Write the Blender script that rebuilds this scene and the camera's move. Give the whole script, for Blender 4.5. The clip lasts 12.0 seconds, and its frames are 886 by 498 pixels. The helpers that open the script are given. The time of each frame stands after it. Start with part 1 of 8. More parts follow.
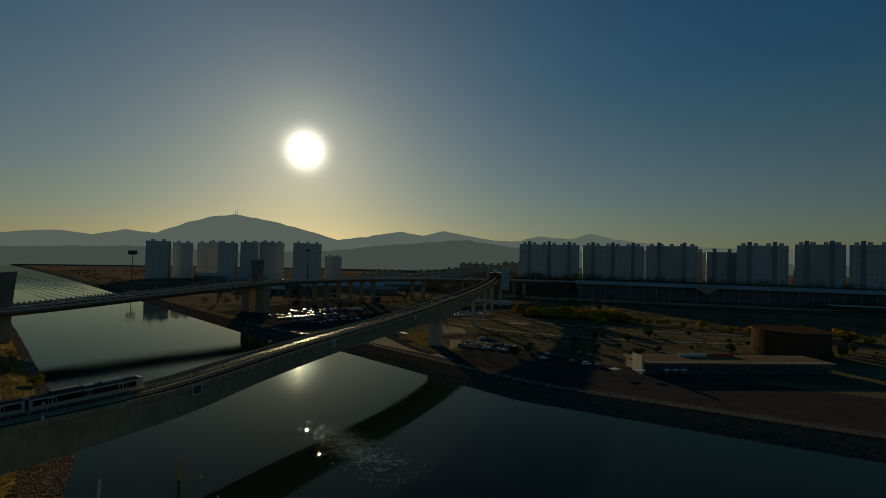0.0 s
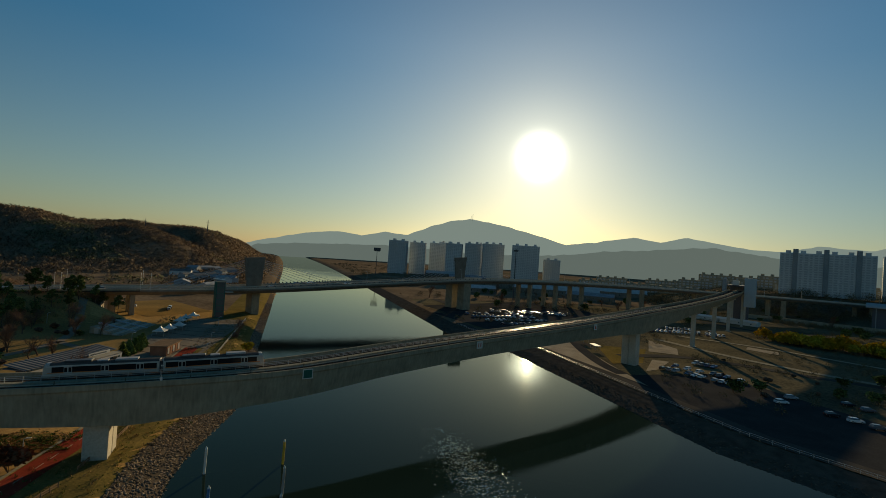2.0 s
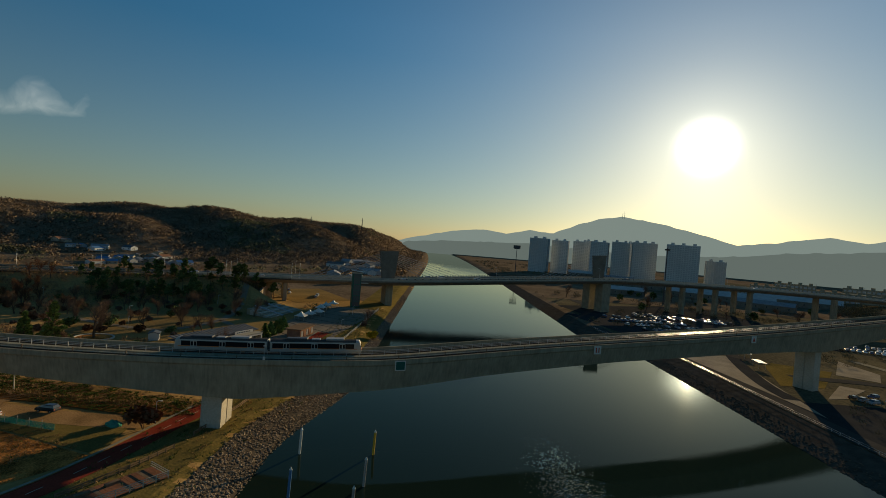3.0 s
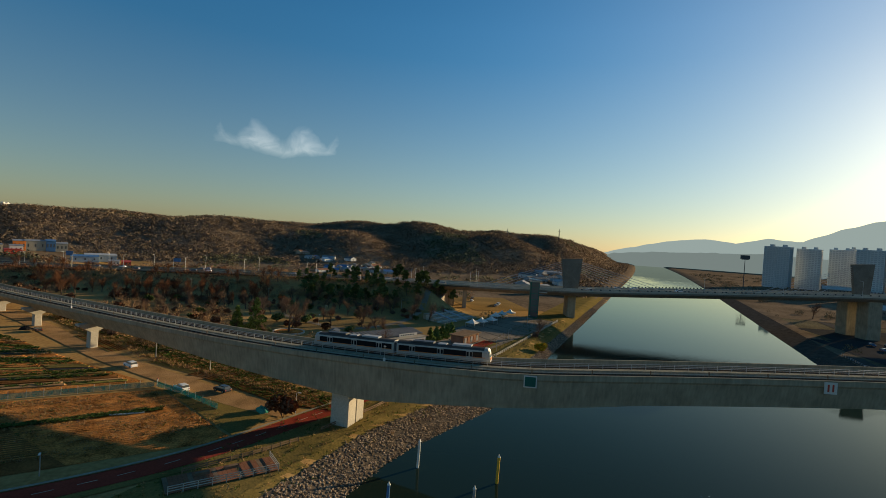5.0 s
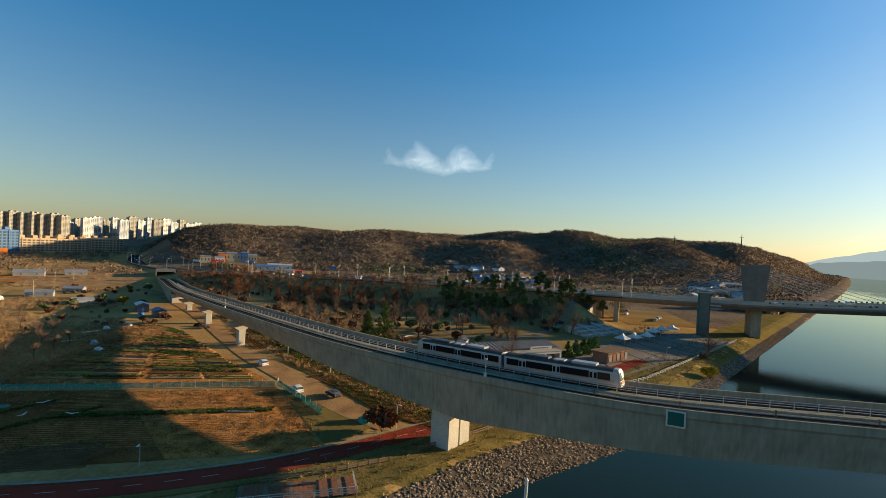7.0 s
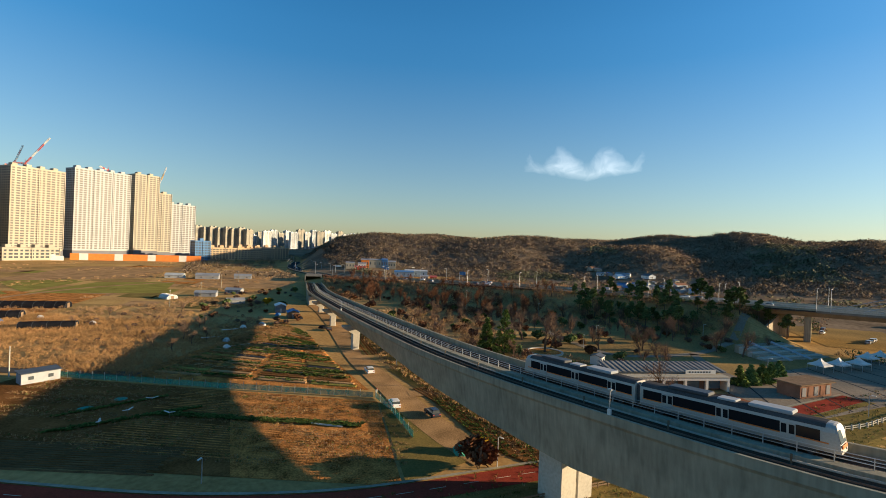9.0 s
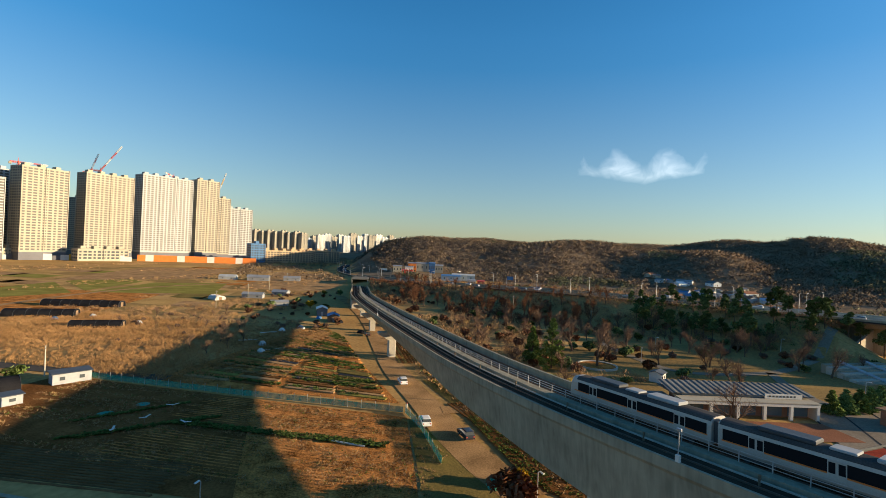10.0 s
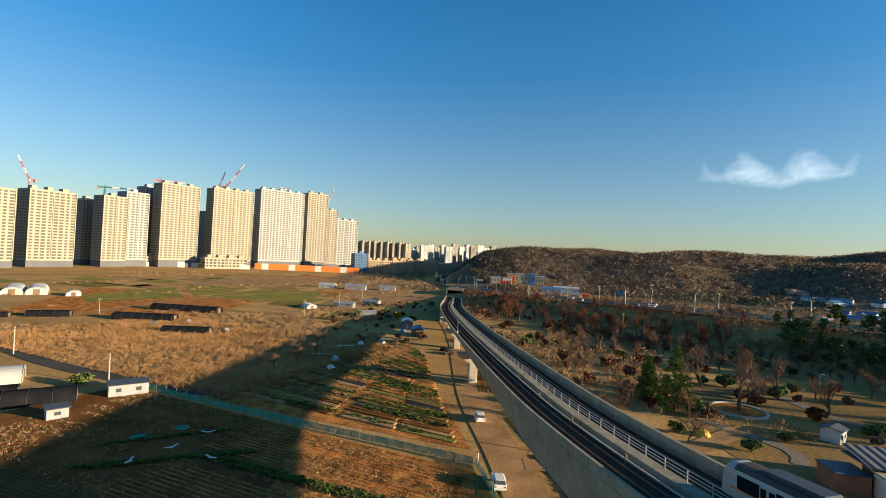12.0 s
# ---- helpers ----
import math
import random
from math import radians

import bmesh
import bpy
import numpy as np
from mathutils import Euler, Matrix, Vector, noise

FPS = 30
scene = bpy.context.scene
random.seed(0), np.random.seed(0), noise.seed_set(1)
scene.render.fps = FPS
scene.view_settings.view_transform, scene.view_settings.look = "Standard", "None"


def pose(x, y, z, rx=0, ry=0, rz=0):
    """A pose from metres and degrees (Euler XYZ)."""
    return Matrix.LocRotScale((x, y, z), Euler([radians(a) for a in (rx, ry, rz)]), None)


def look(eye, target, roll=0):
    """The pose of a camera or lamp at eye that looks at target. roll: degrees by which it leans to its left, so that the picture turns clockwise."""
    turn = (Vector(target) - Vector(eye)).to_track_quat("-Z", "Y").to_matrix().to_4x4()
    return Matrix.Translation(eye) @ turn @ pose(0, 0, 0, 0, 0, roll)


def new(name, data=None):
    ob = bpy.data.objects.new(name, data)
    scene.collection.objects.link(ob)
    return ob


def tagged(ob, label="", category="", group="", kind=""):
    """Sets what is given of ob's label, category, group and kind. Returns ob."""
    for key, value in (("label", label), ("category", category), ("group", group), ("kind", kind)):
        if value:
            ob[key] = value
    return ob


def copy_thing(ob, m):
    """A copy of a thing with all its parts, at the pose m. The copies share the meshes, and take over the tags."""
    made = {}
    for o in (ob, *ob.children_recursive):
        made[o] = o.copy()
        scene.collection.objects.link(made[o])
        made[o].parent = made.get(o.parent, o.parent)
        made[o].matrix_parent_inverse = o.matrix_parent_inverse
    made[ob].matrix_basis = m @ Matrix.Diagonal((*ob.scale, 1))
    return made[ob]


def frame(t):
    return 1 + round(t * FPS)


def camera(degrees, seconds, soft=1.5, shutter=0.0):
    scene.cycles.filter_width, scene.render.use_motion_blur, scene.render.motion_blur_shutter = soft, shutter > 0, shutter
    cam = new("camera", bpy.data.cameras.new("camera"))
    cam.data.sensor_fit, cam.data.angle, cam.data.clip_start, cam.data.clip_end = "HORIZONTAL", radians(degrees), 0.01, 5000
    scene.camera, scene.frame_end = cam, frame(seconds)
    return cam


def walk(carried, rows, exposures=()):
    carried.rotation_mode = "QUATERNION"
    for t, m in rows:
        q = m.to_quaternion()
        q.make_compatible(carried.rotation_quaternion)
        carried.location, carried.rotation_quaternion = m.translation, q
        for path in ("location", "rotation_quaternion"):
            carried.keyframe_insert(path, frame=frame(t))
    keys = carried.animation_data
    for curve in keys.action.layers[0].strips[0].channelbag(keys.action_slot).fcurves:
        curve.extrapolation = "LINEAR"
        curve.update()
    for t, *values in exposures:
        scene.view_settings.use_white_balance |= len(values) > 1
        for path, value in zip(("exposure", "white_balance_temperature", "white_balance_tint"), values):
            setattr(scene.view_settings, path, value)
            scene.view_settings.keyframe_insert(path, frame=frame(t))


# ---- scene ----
cam = camera(85.3, 12.0, soft=0.6)
PATH = [
    (0.0, (-9.12, 6.05, 51.88), (4.19, 105.14, 54.21), 1.46),
    (0.5, (-2.24, 12.52, 51.33), (1.47, 112.41, 54.00), 2.41),
    (1.0, (3.39, 19.76, 50.13), (-3.57, 119.48, 52.71), 2.90),
    (1.5, (8.71, 26.55, 49.56), (-10.73, 124.62, 51.56), 3.36),
    (2.0, (13.79, 33.01, 48.95), (-19.39, 127.33, 50.24), 3.78),
    (2.5, (17.43, 39.44, 48.53), (-29.14, 127.93, 48.82), 4.25),
    (3.0, (19.53, 46.37, 47.78), (-40.02, 126.69, 46.59), 4.57),
    (3.5, (20.44, 53.06, 47.05), (-48.45, 125.53, 45.12), 4.76),
    (5.5, (17.94, 72.67, 44.21), (-73.12, 113.98, 42.94), 3.49),
    (6.0, (15.68, 76.47, 43.63), (-78.49, 110.11, 42.35), 3.38),
    (6.5, (12.13, 80.46, 42.79), (-84.44, 106.41, 41.75), 3.14),
    (7.0, (7.72, 83.99, 41.79), (-90.49, 102.83, 40.93), 2.91),
    (7.5, (2.65, 87.31, 40.46), (-96.69, 98.70, 39.96), 2.78),
    (9.5, (-16.71, 93.78, 38.95), (-115.41, 77.74, 38.56), 2.39),
    (10.0, (-22.47, 94.55, 38.62), (-120.28, 73.78, 38.58), 2.69),
    (10.5, (-28.15, 94.98, 38.47), (-124.77, 69.23, 38.84), 3.24),
    (11.0, (-33.97, 95.00, 38.42), (-129.05, 64.02, 39.09), 3.48),
    (11.5, (-39.86, 94.36, 38.13), (-133.01, 57.99, 38.99), 3.32),
    (12.0, (-45.47, 93.33, 37.80), (-136.61, 52.20, 39.01), 2.99),
]
walk(cam, [(t, look(eye, target, roll)) for t, eye, target, roll in PATH], exposures=((0, -1.15, 6950, -1), (0.3, -0.17, 6950, -1), (2.5, -0.02, 6800, 1), (3.5, 0.1, 6700, 3), (5.5, 0.80, 6450, 7), (7.5, 1.15, 6250, 9), (9.5, 1.31, 6150, 9), (12, 1.27, 6050, 8)))

# ---- light and sky ----
SUN = Vector((-0.1470, 0.9640, 0.1800)).normalized()
DISC = Vector((-0.1470, 0.9640, 0.2085)).normalized()
world = bpy.data.worlds.new("sky")
scene.world = world
world.use_nodes = True
wn, wl = world.node_tree.nodes, world.node_tree.links
wn.clear()
sky = wn.new("ShaderNodeTexSky")
sky.sky_type, sky.sun_disc = "NISHITA", False
sky.sun_elevation, sky.sun_rotation = math.asin(SUN.z), math.atan2(SUN.x, SUN.y) % (2 * math.pi)
sky.altitude, sky.air_density, sky.dust_density, sky.ozone_density = 20, 1.0, 0.30, 2.35
wbg = wn.new("ShaderNodeBackground")
wbg.inputs["Strength"].default_value = 0.074
whs = wn.new("ShaderNodeHueSaturation")
wup = wn.new("ShaderNodeMapRange")
wup.inputs[1].default_value, wup.inputs[2].default_value = 0.0, 0.35
wup.inputs[3].default_value, wup.inputs[4].default_value = 0.93, 1.33
wsz = wn.new("ShaderNodeSeparateXYZ")
wl.new(wup.outputs[0], whs.inputs["Saturation"])
wva = wn.new("ShaderNodeMapRange")
wva.inputs[1].default_value, wva.inputs[2].default_value = 0.0, 0.40
wva.inputs[3].default_value, wva.inputs[4].default_value = 0.70, 1.10
wl.new(wsz.outputs["Z"], wva.inputs[0])
wl.new(wva.outputs[0], whs.inputs["Value"])
wl.new(wsz.outputs["Z"], wup.inputs[0])
wl.new(sky.outputs["Color"], whs.inputs["Color"])
wl.new(whs.outputs["Color"], wbg.inputs["Color"])
# the sun itself: a bright disc with its aureole
wco = wn.new("ShaderNodeTexCoord")
wl.new(wco.outputs["Generated"], wsz.inputs[0])
wdot = wn.new("ShaderNodeVectorMath")
wdot.operation = "DOT_PRODUCT"
wdot.inputs[1].default_value = DISC
wl.new(wco.outputs["Generated"], wdot.inputs[0])


def lobe(power, strength, tint):
    p = wn.new("ShaderNodeMath")
    p.operation, p.use_clamp = "POWER", True
    m = wn.new("ShaderNodeMath")
    m.operation = "MAXIMUM"
    m.inputs[1].default_value = 0.0
    wl.new(wdot.outputs["Value"], m.inputs[0])
    wl.new(m.outputs[0], p.inputs[0])
    p.inputs[1].default_value = power
    s = wn.new("ShaderNodeMath")
    s.operation = "MULTIPLY"
    s.inputs[1].default_value = strength
    wl.new(p.outputs[0], s.inputs[0])
    b = wn.new("ShaderNodeBackground")
    b.inputs["Color"].default_value = (*tint, 1)
    wl.new(s.outputs[0], b.inputs["Strength"])
    return b


def cloud():
    """One wisp of high cloud over the hills, with a flat base and two plumes."""
    axis = Vector((-0.9687, 0.1699, 0.1700)).normalized()
    right = Vector((0.173, 0.985, 0.0)).normalized()
    up = right.cross(axis).normalized()
    if up.z < 0:
        up.negate()

    def dot(v):
        d = wn.new("ShaderNodeVectorMath")
        d.operation = "DOT_PRODUCT"
        d.inputs[1].default_value = v
        wl.new(wco.outputs["Generated"], d.inputs[0])
        return d.outputs["Value"]

    def math_(op, a, b):
        m = wn.new("ShaderNodeMath")
        m.operation = op
        for i, q in enumerate((a, b)):
            if isinstance(q, (int, float)):
                m.inputs[i].default_value = q
            else:
                wl.new(q, m.inputs[i])
        return m.outputs[0]

    a, h = dot(right), dot(up)
    wob = wn.new("ShaderNodeTexNoise")
    wob.inputs["Scale"].default_value, wob.inputs["Detail"].default_value = 22.0, 4
    wl.new(wco.outputs["Generated"], wob.inputs["Vector"])
    a = math_("ADD", a, math_("MULTIPLY", math_("SUBTRACT", wob.outputs["Fac"], 0.5), 0.05))
    co = wn.new("ShaderNodeCombineXYZ")
    wl.new(math_("MULTIPLY", a, 26.0), co.inputs[0])
    wl.new(math_("MULTIPLY", h, 30.0), co.inputs[1])
    n = wn.new("ShaderNodeTexNoise")
    n.inputs["Scale"].default_value, n.inputs["Detail"].default_value, n.inputs["Distortion"].default_value = 1.0, 6, 1.4
    wl.new(co.outputs[0], n.inputs["Vector"])
    # plumes: where along the wisp it stands higher
    plume = math_("MULTIPLY", math_("SUBTRACT", 1.0, math_("COSINE", math_("MULTIPLY", a, 74.0), 0.0)), 0.013)
    top = math_("ADD", 0.012, plume)
    wide = math_("SUBTRACT", 1.0, math_("POWER", math_("MULTIPLY", math_("ABSOLUTE", a, 0.0), 8.3), 2.0))
    low = math_("MULTIPLY", math_("SUBTRACT", math_("ADD", h, 0.034), math_("MULTIPLY", math_("ABSOLUTE", a, 0.0), 0.17)), 60.0)
    high = math_("MULTIPLY", math_("SUBTRACT", math_("MULTIPLY", top, 1.25), h), 24.0)
    body = math_("MINIMUM", math_("MINIMUM", low, high), math_("MULTIPLY", wide, 1.6))
    f = wn.new("ShaderNodeMapRange")
    wl.new(math_("MULTIPLY", math_("MINIMUM", math_("MAXIMUM", body, 0.0), 1.0), math_("MULTIPLY", n.outputs["Fac"], 1.7)), f.inputs[0])
    f.inputs[1].default_value, f.inputs[2].default_value = 0.15, 1.0
    ahead = math_("GREATER_THAN", dot(axis), 0.9)
    b = wn.new("ShaderNodeBackground")
    b.inputs["Color"].default_value = (1.0, 0.92, 0.82, 1)
    wl.new(math_("MULTIPLY", math_("MULTIPLY", f.outputs[0], ahead), 0.17), b.inputs["Strength"])
    return b


lobes = [lobe(2400, 6.0, (1.0, 0.95, 0.85)), lobe(220, 0.26, (1.0, 0.93, 0.75)), lobe(9, 0.08, (1.0, 0.84, 0.58)), cloud(), wbg]
wsum = lobes[0]
for b in lobes[1:]:
    add = wn.new("ShaderNodeAddShader")
    wl.new(wsum.outputs[0], add.inputs[0])
    wl.new(b.outputs[0], add.inputs[1])
    wsum = add
wout = wn.new("ShaderNodeOutputWorld")
wl.new(wsum.outputs[0], wout.inputs["Surface"])

sun_lamp = new("sun", bpy.data.lights.new("sun", "SUN"))
sun_lamp.data.energy, sun_lamp.data.angle, sun_lamp.data.color = 5.0, radians(0.6), (1.0, 0.75, 0.46)
sun_lamp.matrix_world = look(SUN * 1000, (0, 0, 0))


# ---- materials ----
def mat(name, color, rough=0.8, vary=0.25, scale=1.0, bump=0.0, metal=0.0, fine=8.0, per_object=0.0, per_island=0.0, second=None, spec=None, streak=0.0):
    """A painted, mineral or plant surface: two scales of noise in its colour, fine relief."""
    m = bpy.data.materials.new(name)
    m.use_nodes = True
    n, l = m.node_tree.nodes, m.node_tree.links
    p = n["Principled BSDF"]
    p.inputs["Roughness"].default_value, p.inputs["Metallic"].default_value = rough, metal
    p.inputs["Specular IOR Level"].default_value = (0.0 if rough >= 0.8 else 0.3) if spec is None else spec
    co = n.new("ShaderNodeNewGeometry")
    n1, n2 = n.new("ShaderNodeTexNoise"), n.new("ShaderNodeTexNoise")
    for t, s, d in ((n1, 0.35 * scale, 3), (n2, fine * scale, 5)):
        t.inputs["Scale"].default_value, t.inputs["Detail"].default_value = s, d
        l.new(co.outputs["Position"], t.inputs["Vector"])
    if streak:
        # rain runs down the face
        sq = n.new("ShaderNodeVectorMath")
        sq.operation = "MULTIPLY"
        sq.inputs[1].default_value = (1.0, 1.0, streak)
        l.new(co.outputs["Position"], sq.inputs[0])
        l.new(sq.outputs[0], n2.inputs["Vector"])
    ramp = n.new("ShaderNodeMix")
    ramp.data_type = "RGBA"
    c2 = second or tuple(c * (1 - 0.9 * vary) for c in color)
    c1 = tuple(min(1, c * (1 + 0.5 * vary)) for c in color) if second is None else color
    ramp.inputs[6].default_value, ramp.inputs[7].default_value = (*c1, 1), (*c2, 1)
    s1 = n.new("ShaderNodeMath")
    s1.operation = "ADD"
    l.new(n1.outputs["Fac"], s1.inputs[0])
    l.new(n2.outputs["Fac"], s1.inputs[1])
    s2 = n.new("ShaderNodeMapRange")
    s2.inputs[1].default_value, s2.inputs[2].default_value = 0.72, 1.28
    l.new(s1.outputs[0], s2.inputs[0])
    last = s2.outputs[0]
    l.new(last, ramp.inputs[0])
    color_out = ramp.outputs[2]
    if per_object or per_island:
        h = n.new("ShaderNodeHueSaturation")
        src = n.new("ShaderNodeObjectInfo").outputs["Random"] if per_object else co.outputs["Random Per Island"]
        r = n.new("ShaderNodeMapRange")
        k = per_object or per_island
        r.inputs[3].default_value, r.inputs[4].default_value = 1 - k, 1 + k
        l.new(src, r.inputs[0])
        l.new(r.outputs[0], h.inputs["Value"])
        l.new(color_out, h.inputs["Color"])
        color_out = h.outputs[0]
    l.new(color_out, p.inputs["Base Color"])
    if bump:
        b = n.new("ShaderNodeBump")
        b.inputs["Strength"].default_value, b.inputs["Distance"].default_value = 0.7, bump
        l.new(s1.outputs[0], b.inputs["Height"])
        l.new(b.outputs[0], p.inputs["Normal"])
    return m


def net_material(name, color, gap):
    """A loose net: part cloth, part open air."""
    m = bpy.data.materials.new(name)
    m.use_nodes = True
    n, l = m.node_tree.nodes, m.node_tree.links
    n.remove(n["Principled BSDF"])
    cloth, air, mixs = n.new("ShaderNodeBsdfDiffuse"), n.new("ShaderNodeBsdfTransparent"), n.new("ShaderNodeMixShader")
    co, t, r = n.new("ShaderNodeNewGeometry"), n.new("ShaderNodeTexNoise"), n.new("ShaderNodeMapRange")
    t.inputs["Scale"].default_value, t.inputs["Detail"].default_value = 0.8, 4
    l.new(co.outputs["Position"], t.inputs["Vector"])
    r.inputs[1].default_value, r.inputs[2].default_value = 0.3, 0.7
    r.inputs[3].default_value, r.inputs[4].default_value = gap - 0.2, gap + 0.2
    l.new(t.outputs["Fac"], r.inputs[0])
    cloth.inputs["Color"].default_value = (*color, 1)
    l.new(r.outputs[0], mixs.inputs[0])
    l.new(cloth.outputs[0], mixs.inputs[1])
    l.new(air.outputs[0], mixs.inputs[2])
    l.new(mixs.outputs[0], n["Material Output"].inputs["Surface"])
    return m


def glass(name, color, rough=0.06):
    m = bpy.data.materials.new(name)
    m.use_nodes = True
    p = m.node_tree.nodes["Principled BSDF"]
    p.inputs["Base Color"].default_value = (*color, 1)
    p.inputs["Roughness"].default_value = rough
    p.inputs["Specular IOR Level"].default_value = 0.8
    return m


def water_material(name="canal_water", rough=0.026, ripple=True):
    m = bpy.data.materials.new(name)
    m.use_nodes = True
    n, l = m.node_tree.nodes, m.node_tree.links
    n.remove(n["Principled BSDF"])
    deep, gloss, fres, mixs = n.new("ShaderNodeBsdfDiffuse"), n.new("ShaderNodeBsdfGlossy"), n.new("ShaderNodeFresnel"), n.new("ShaderNodeMixShader")
    deep.inputs["Color"].default_value = (0.010, 0.021, 0.016, 1)
    gloss.inputs["Color"].default_value = (0.93, 0.96, 0.83, 1)
    gloss.inputs["Roughness"].default_value = rough
    fres.inputs["IOR"].default_value = 1.165
    l.new(fres.outputs[0], mixs.inputs[0])
    l.new(deep.outputs[0], mixs.inputs[1])
    l.new(gloss.outputs[0], mixs.inputs[2])
    l.new(mixs.outputs[0], n["Material Output"].inputs["Surface"])
    co = n.new("ShaderNodeNewGeometry")
    wind, chop, fine = (n.new("ShaderNodeTexNoise") for _ in range(3))
    for t, s in ((wind, 0.013), (chop, 1.1), (fine, 3.2)):
        t.inputs["Scale"].default_value, t.inputs["Detail"].default_value = s, 2
        l.new(co.outputs["Position"], t.inputs["Vector"])
    a = n.new("ShaderNodeMath")
    a.operation = "ADD"
    l.new(chop.outputs["Fac"], a.inputs[0])
    l.new(fine.outputs["Fac"], a.inputs[1])
    gust = n.new("ShaderNodeMapRange")
    gust.inputs[1].default_value, gust.inputs[2].default_value = 0.42, 0.62
    gust.inputs[3].default_value, gust.inputs[4].default_value = 0.018, 0.085
    l.new(wind.outputs["Fac"], gust.inputs[0])
    b = n.new("ShaderNodeBump")
    b.inputs["Distance"].default_value = 0.10
    l.new(gust.outputs[0], b.inputs["Strength"])
    l.new(a.outputs[0], b.inputs["Height"])
    if ripple:
        l.new(b.outputs[0], gloss.inputs["Normal"])
    return m


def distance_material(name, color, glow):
    """Far ridges, kilometres off: the air before them is put in as pale blue colour and glow."""
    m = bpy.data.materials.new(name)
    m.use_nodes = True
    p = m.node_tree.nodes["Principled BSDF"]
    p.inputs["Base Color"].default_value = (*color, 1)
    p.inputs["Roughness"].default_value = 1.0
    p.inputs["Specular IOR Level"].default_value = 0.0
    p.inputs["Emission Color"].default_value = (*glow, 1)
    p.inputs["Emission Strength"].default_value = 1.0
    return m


M = {}
M["ground"] = mat("dry_soil_and_grass", (0.48, 0.295, 0.11), 0.95, scale=0.10, fine=9, bump=0.05, second=(0.27, 0.16, 0.06))
M["field"] = mat("ploughed_soil", (0.45, 0.185, 0.05), 0.95, 0.85, 0.8, 0.25, fine=4)
M["soil_dark"] = mat("dark_tilled_soil", (0.19, 0.085, 0.028), 0.95, 0.55, 0.5, 0.10, fine=5)
M["dirt"] = mat("packed_dirt_track", (0.36, 0.215, 0.098), 0.95, 0.5, 0.5, 0.03, fine=6)
M["grass"] = mat("autumn_grass", (0.235, 0.165, 0.053), 0.95, scale=0.4, fine=6, bump=0.10, second=(0.12, 0.095, 0.03))
M["lawn"] = mat("dry_park_lawn", (0.36, 0.225, 0.08), 0.95, scale=0.12, fine=10, bump=0.06, second=(0.17, 0.115, 0.048))
M["green"] = mat("green_crop", (0.24, 0.205, 0.05), 0.9, 0.4, 0.3, 0.06, fine=6)
M["reed"] = mat("dry_reed", (0.36, 0.205, 0.085), 0.9, 0.5, 0.3, fine=8, per_island=0.22)
M["leafgreen"] = mat("cabbage_leaf", (0.085, 0.115, 0.028), 0.8, 0.4, 1.0, per_island=0.5)
M["leafyellow"] = mat("yellow_foliage", (0.45, 0.31, 0.03), 0.8, 0.4, 1.0, per_island=0.4)
M["leafrust"] = mat("rust_foliage", (0.16, 0.075, 0.04), 0.85, 0.4, 1.0, fine=5, per_island=0.4)
M["pine"] = mat("pine_needles", (0.10, 0.13, 0.045), 0.85, 0.4, 1.0, per_island=0.6)
M["conifer"] = mat("conifer_needles", (0.16, 0.21, 0.06), 0.85, 0.4, 1.0, per_island=0.6)
M["wood_hill"] = mat("winter_wood", (0.25, 0.18, 0.115), 0.95, 0.35, 0.02, fine=3, per_island=0.05)
M["wood_floor"] = mat("wood_floor", (0.20, 0.145, 0.092), 0.95, 0.5, 0.06, fine=6)
M["wood_pine"] = mat("hill_pines", (0.19, 0.18, 0.10), 0.95, 0.4, 0.08, fine=3, per_island=0.12)
M["bark"] = mat("bark", (0.13, 0.088, 0.06), 0.95, 0.4, 2.0, 0.02)
M["twig"] = mat("twigs", (0.17, 0.11, 0.075), 0.95, 0.3, 2.0)
M["rock"] = mat("riprap_stone", (0.26, 0.195, 0.13), 0.9, 0.4, 1.5, 0.05, per_island=0.5)
M["rock_dark"] = mat("dark_bank_stone", (0.12, 0.095, 0.07), 0.9, 0.4, 1.5, per_island=0.4)
M["bed"] = mat("bank_gravel", (0.10, 0.08, 0.06), 0.95, 0.5, 1.0, 0.02)
M["concrete"] = mat("weathered_concrete", (0.31, 0.275, 0.195), 0.85, 0.30, 0.9, fine=2.2, streak=0.10)
M["concrete_light"] = mat("pale_concrete", (0.46, 0.42, 0.34), 0.85, 0.22, 0.6, 0.006, fine=4)
# darker concrete tone, partly put in for the road bridge's shaded side
M["concrete_dark"] = mat("dark_concrete", (0.20, 0.18, 0.145), 0.85, 0.3, 0.8, 0.006, fine=4)
M["deck"] = mat("trackbed", (0.080, 0.053, 0.036), 0.9, 0.4, 1.0, 0.02)
M["rail"] = mat("rusty_rail_steel", (0.19, 0.12, 0.08), 0.6, 0.3, 2.0, metal=0.35)
M["steel"] = mat("galvanised_steel", (0.50, 0.50, 0.50), 0.4, 0.2, 2.0, metal=0.7)
M["steel_dark"] = mat("dark_painted_steel", (0.06, 0.065, 0.07), 0.5, 0.3, 2.0)
M["asphalt"] = mat("worn_asphalt", (0.055, 0.053, 0.050), 0.9, 0.3, 0.3, 0.01)
M["asphalt_pale"] = mat("pale_road", (0.085, 0.077, 0.065), 0.9, 0.3, 0.3, 0.01)
M["bike"] = mat("red_cycle_path", (0.26, 0.050, 0.030), 0.85, 0.3, 0.4, 0.006)
M["paving"] = mat("plaza_paving", (0.24, 0.195, 0.14), 0.85, 0.3, 0.25, 0.01)
M["paving_red"] = mat("brick_paving", (0.25, 0.115, 0.065), 0.85, 0.3, 0.4, 0.01)
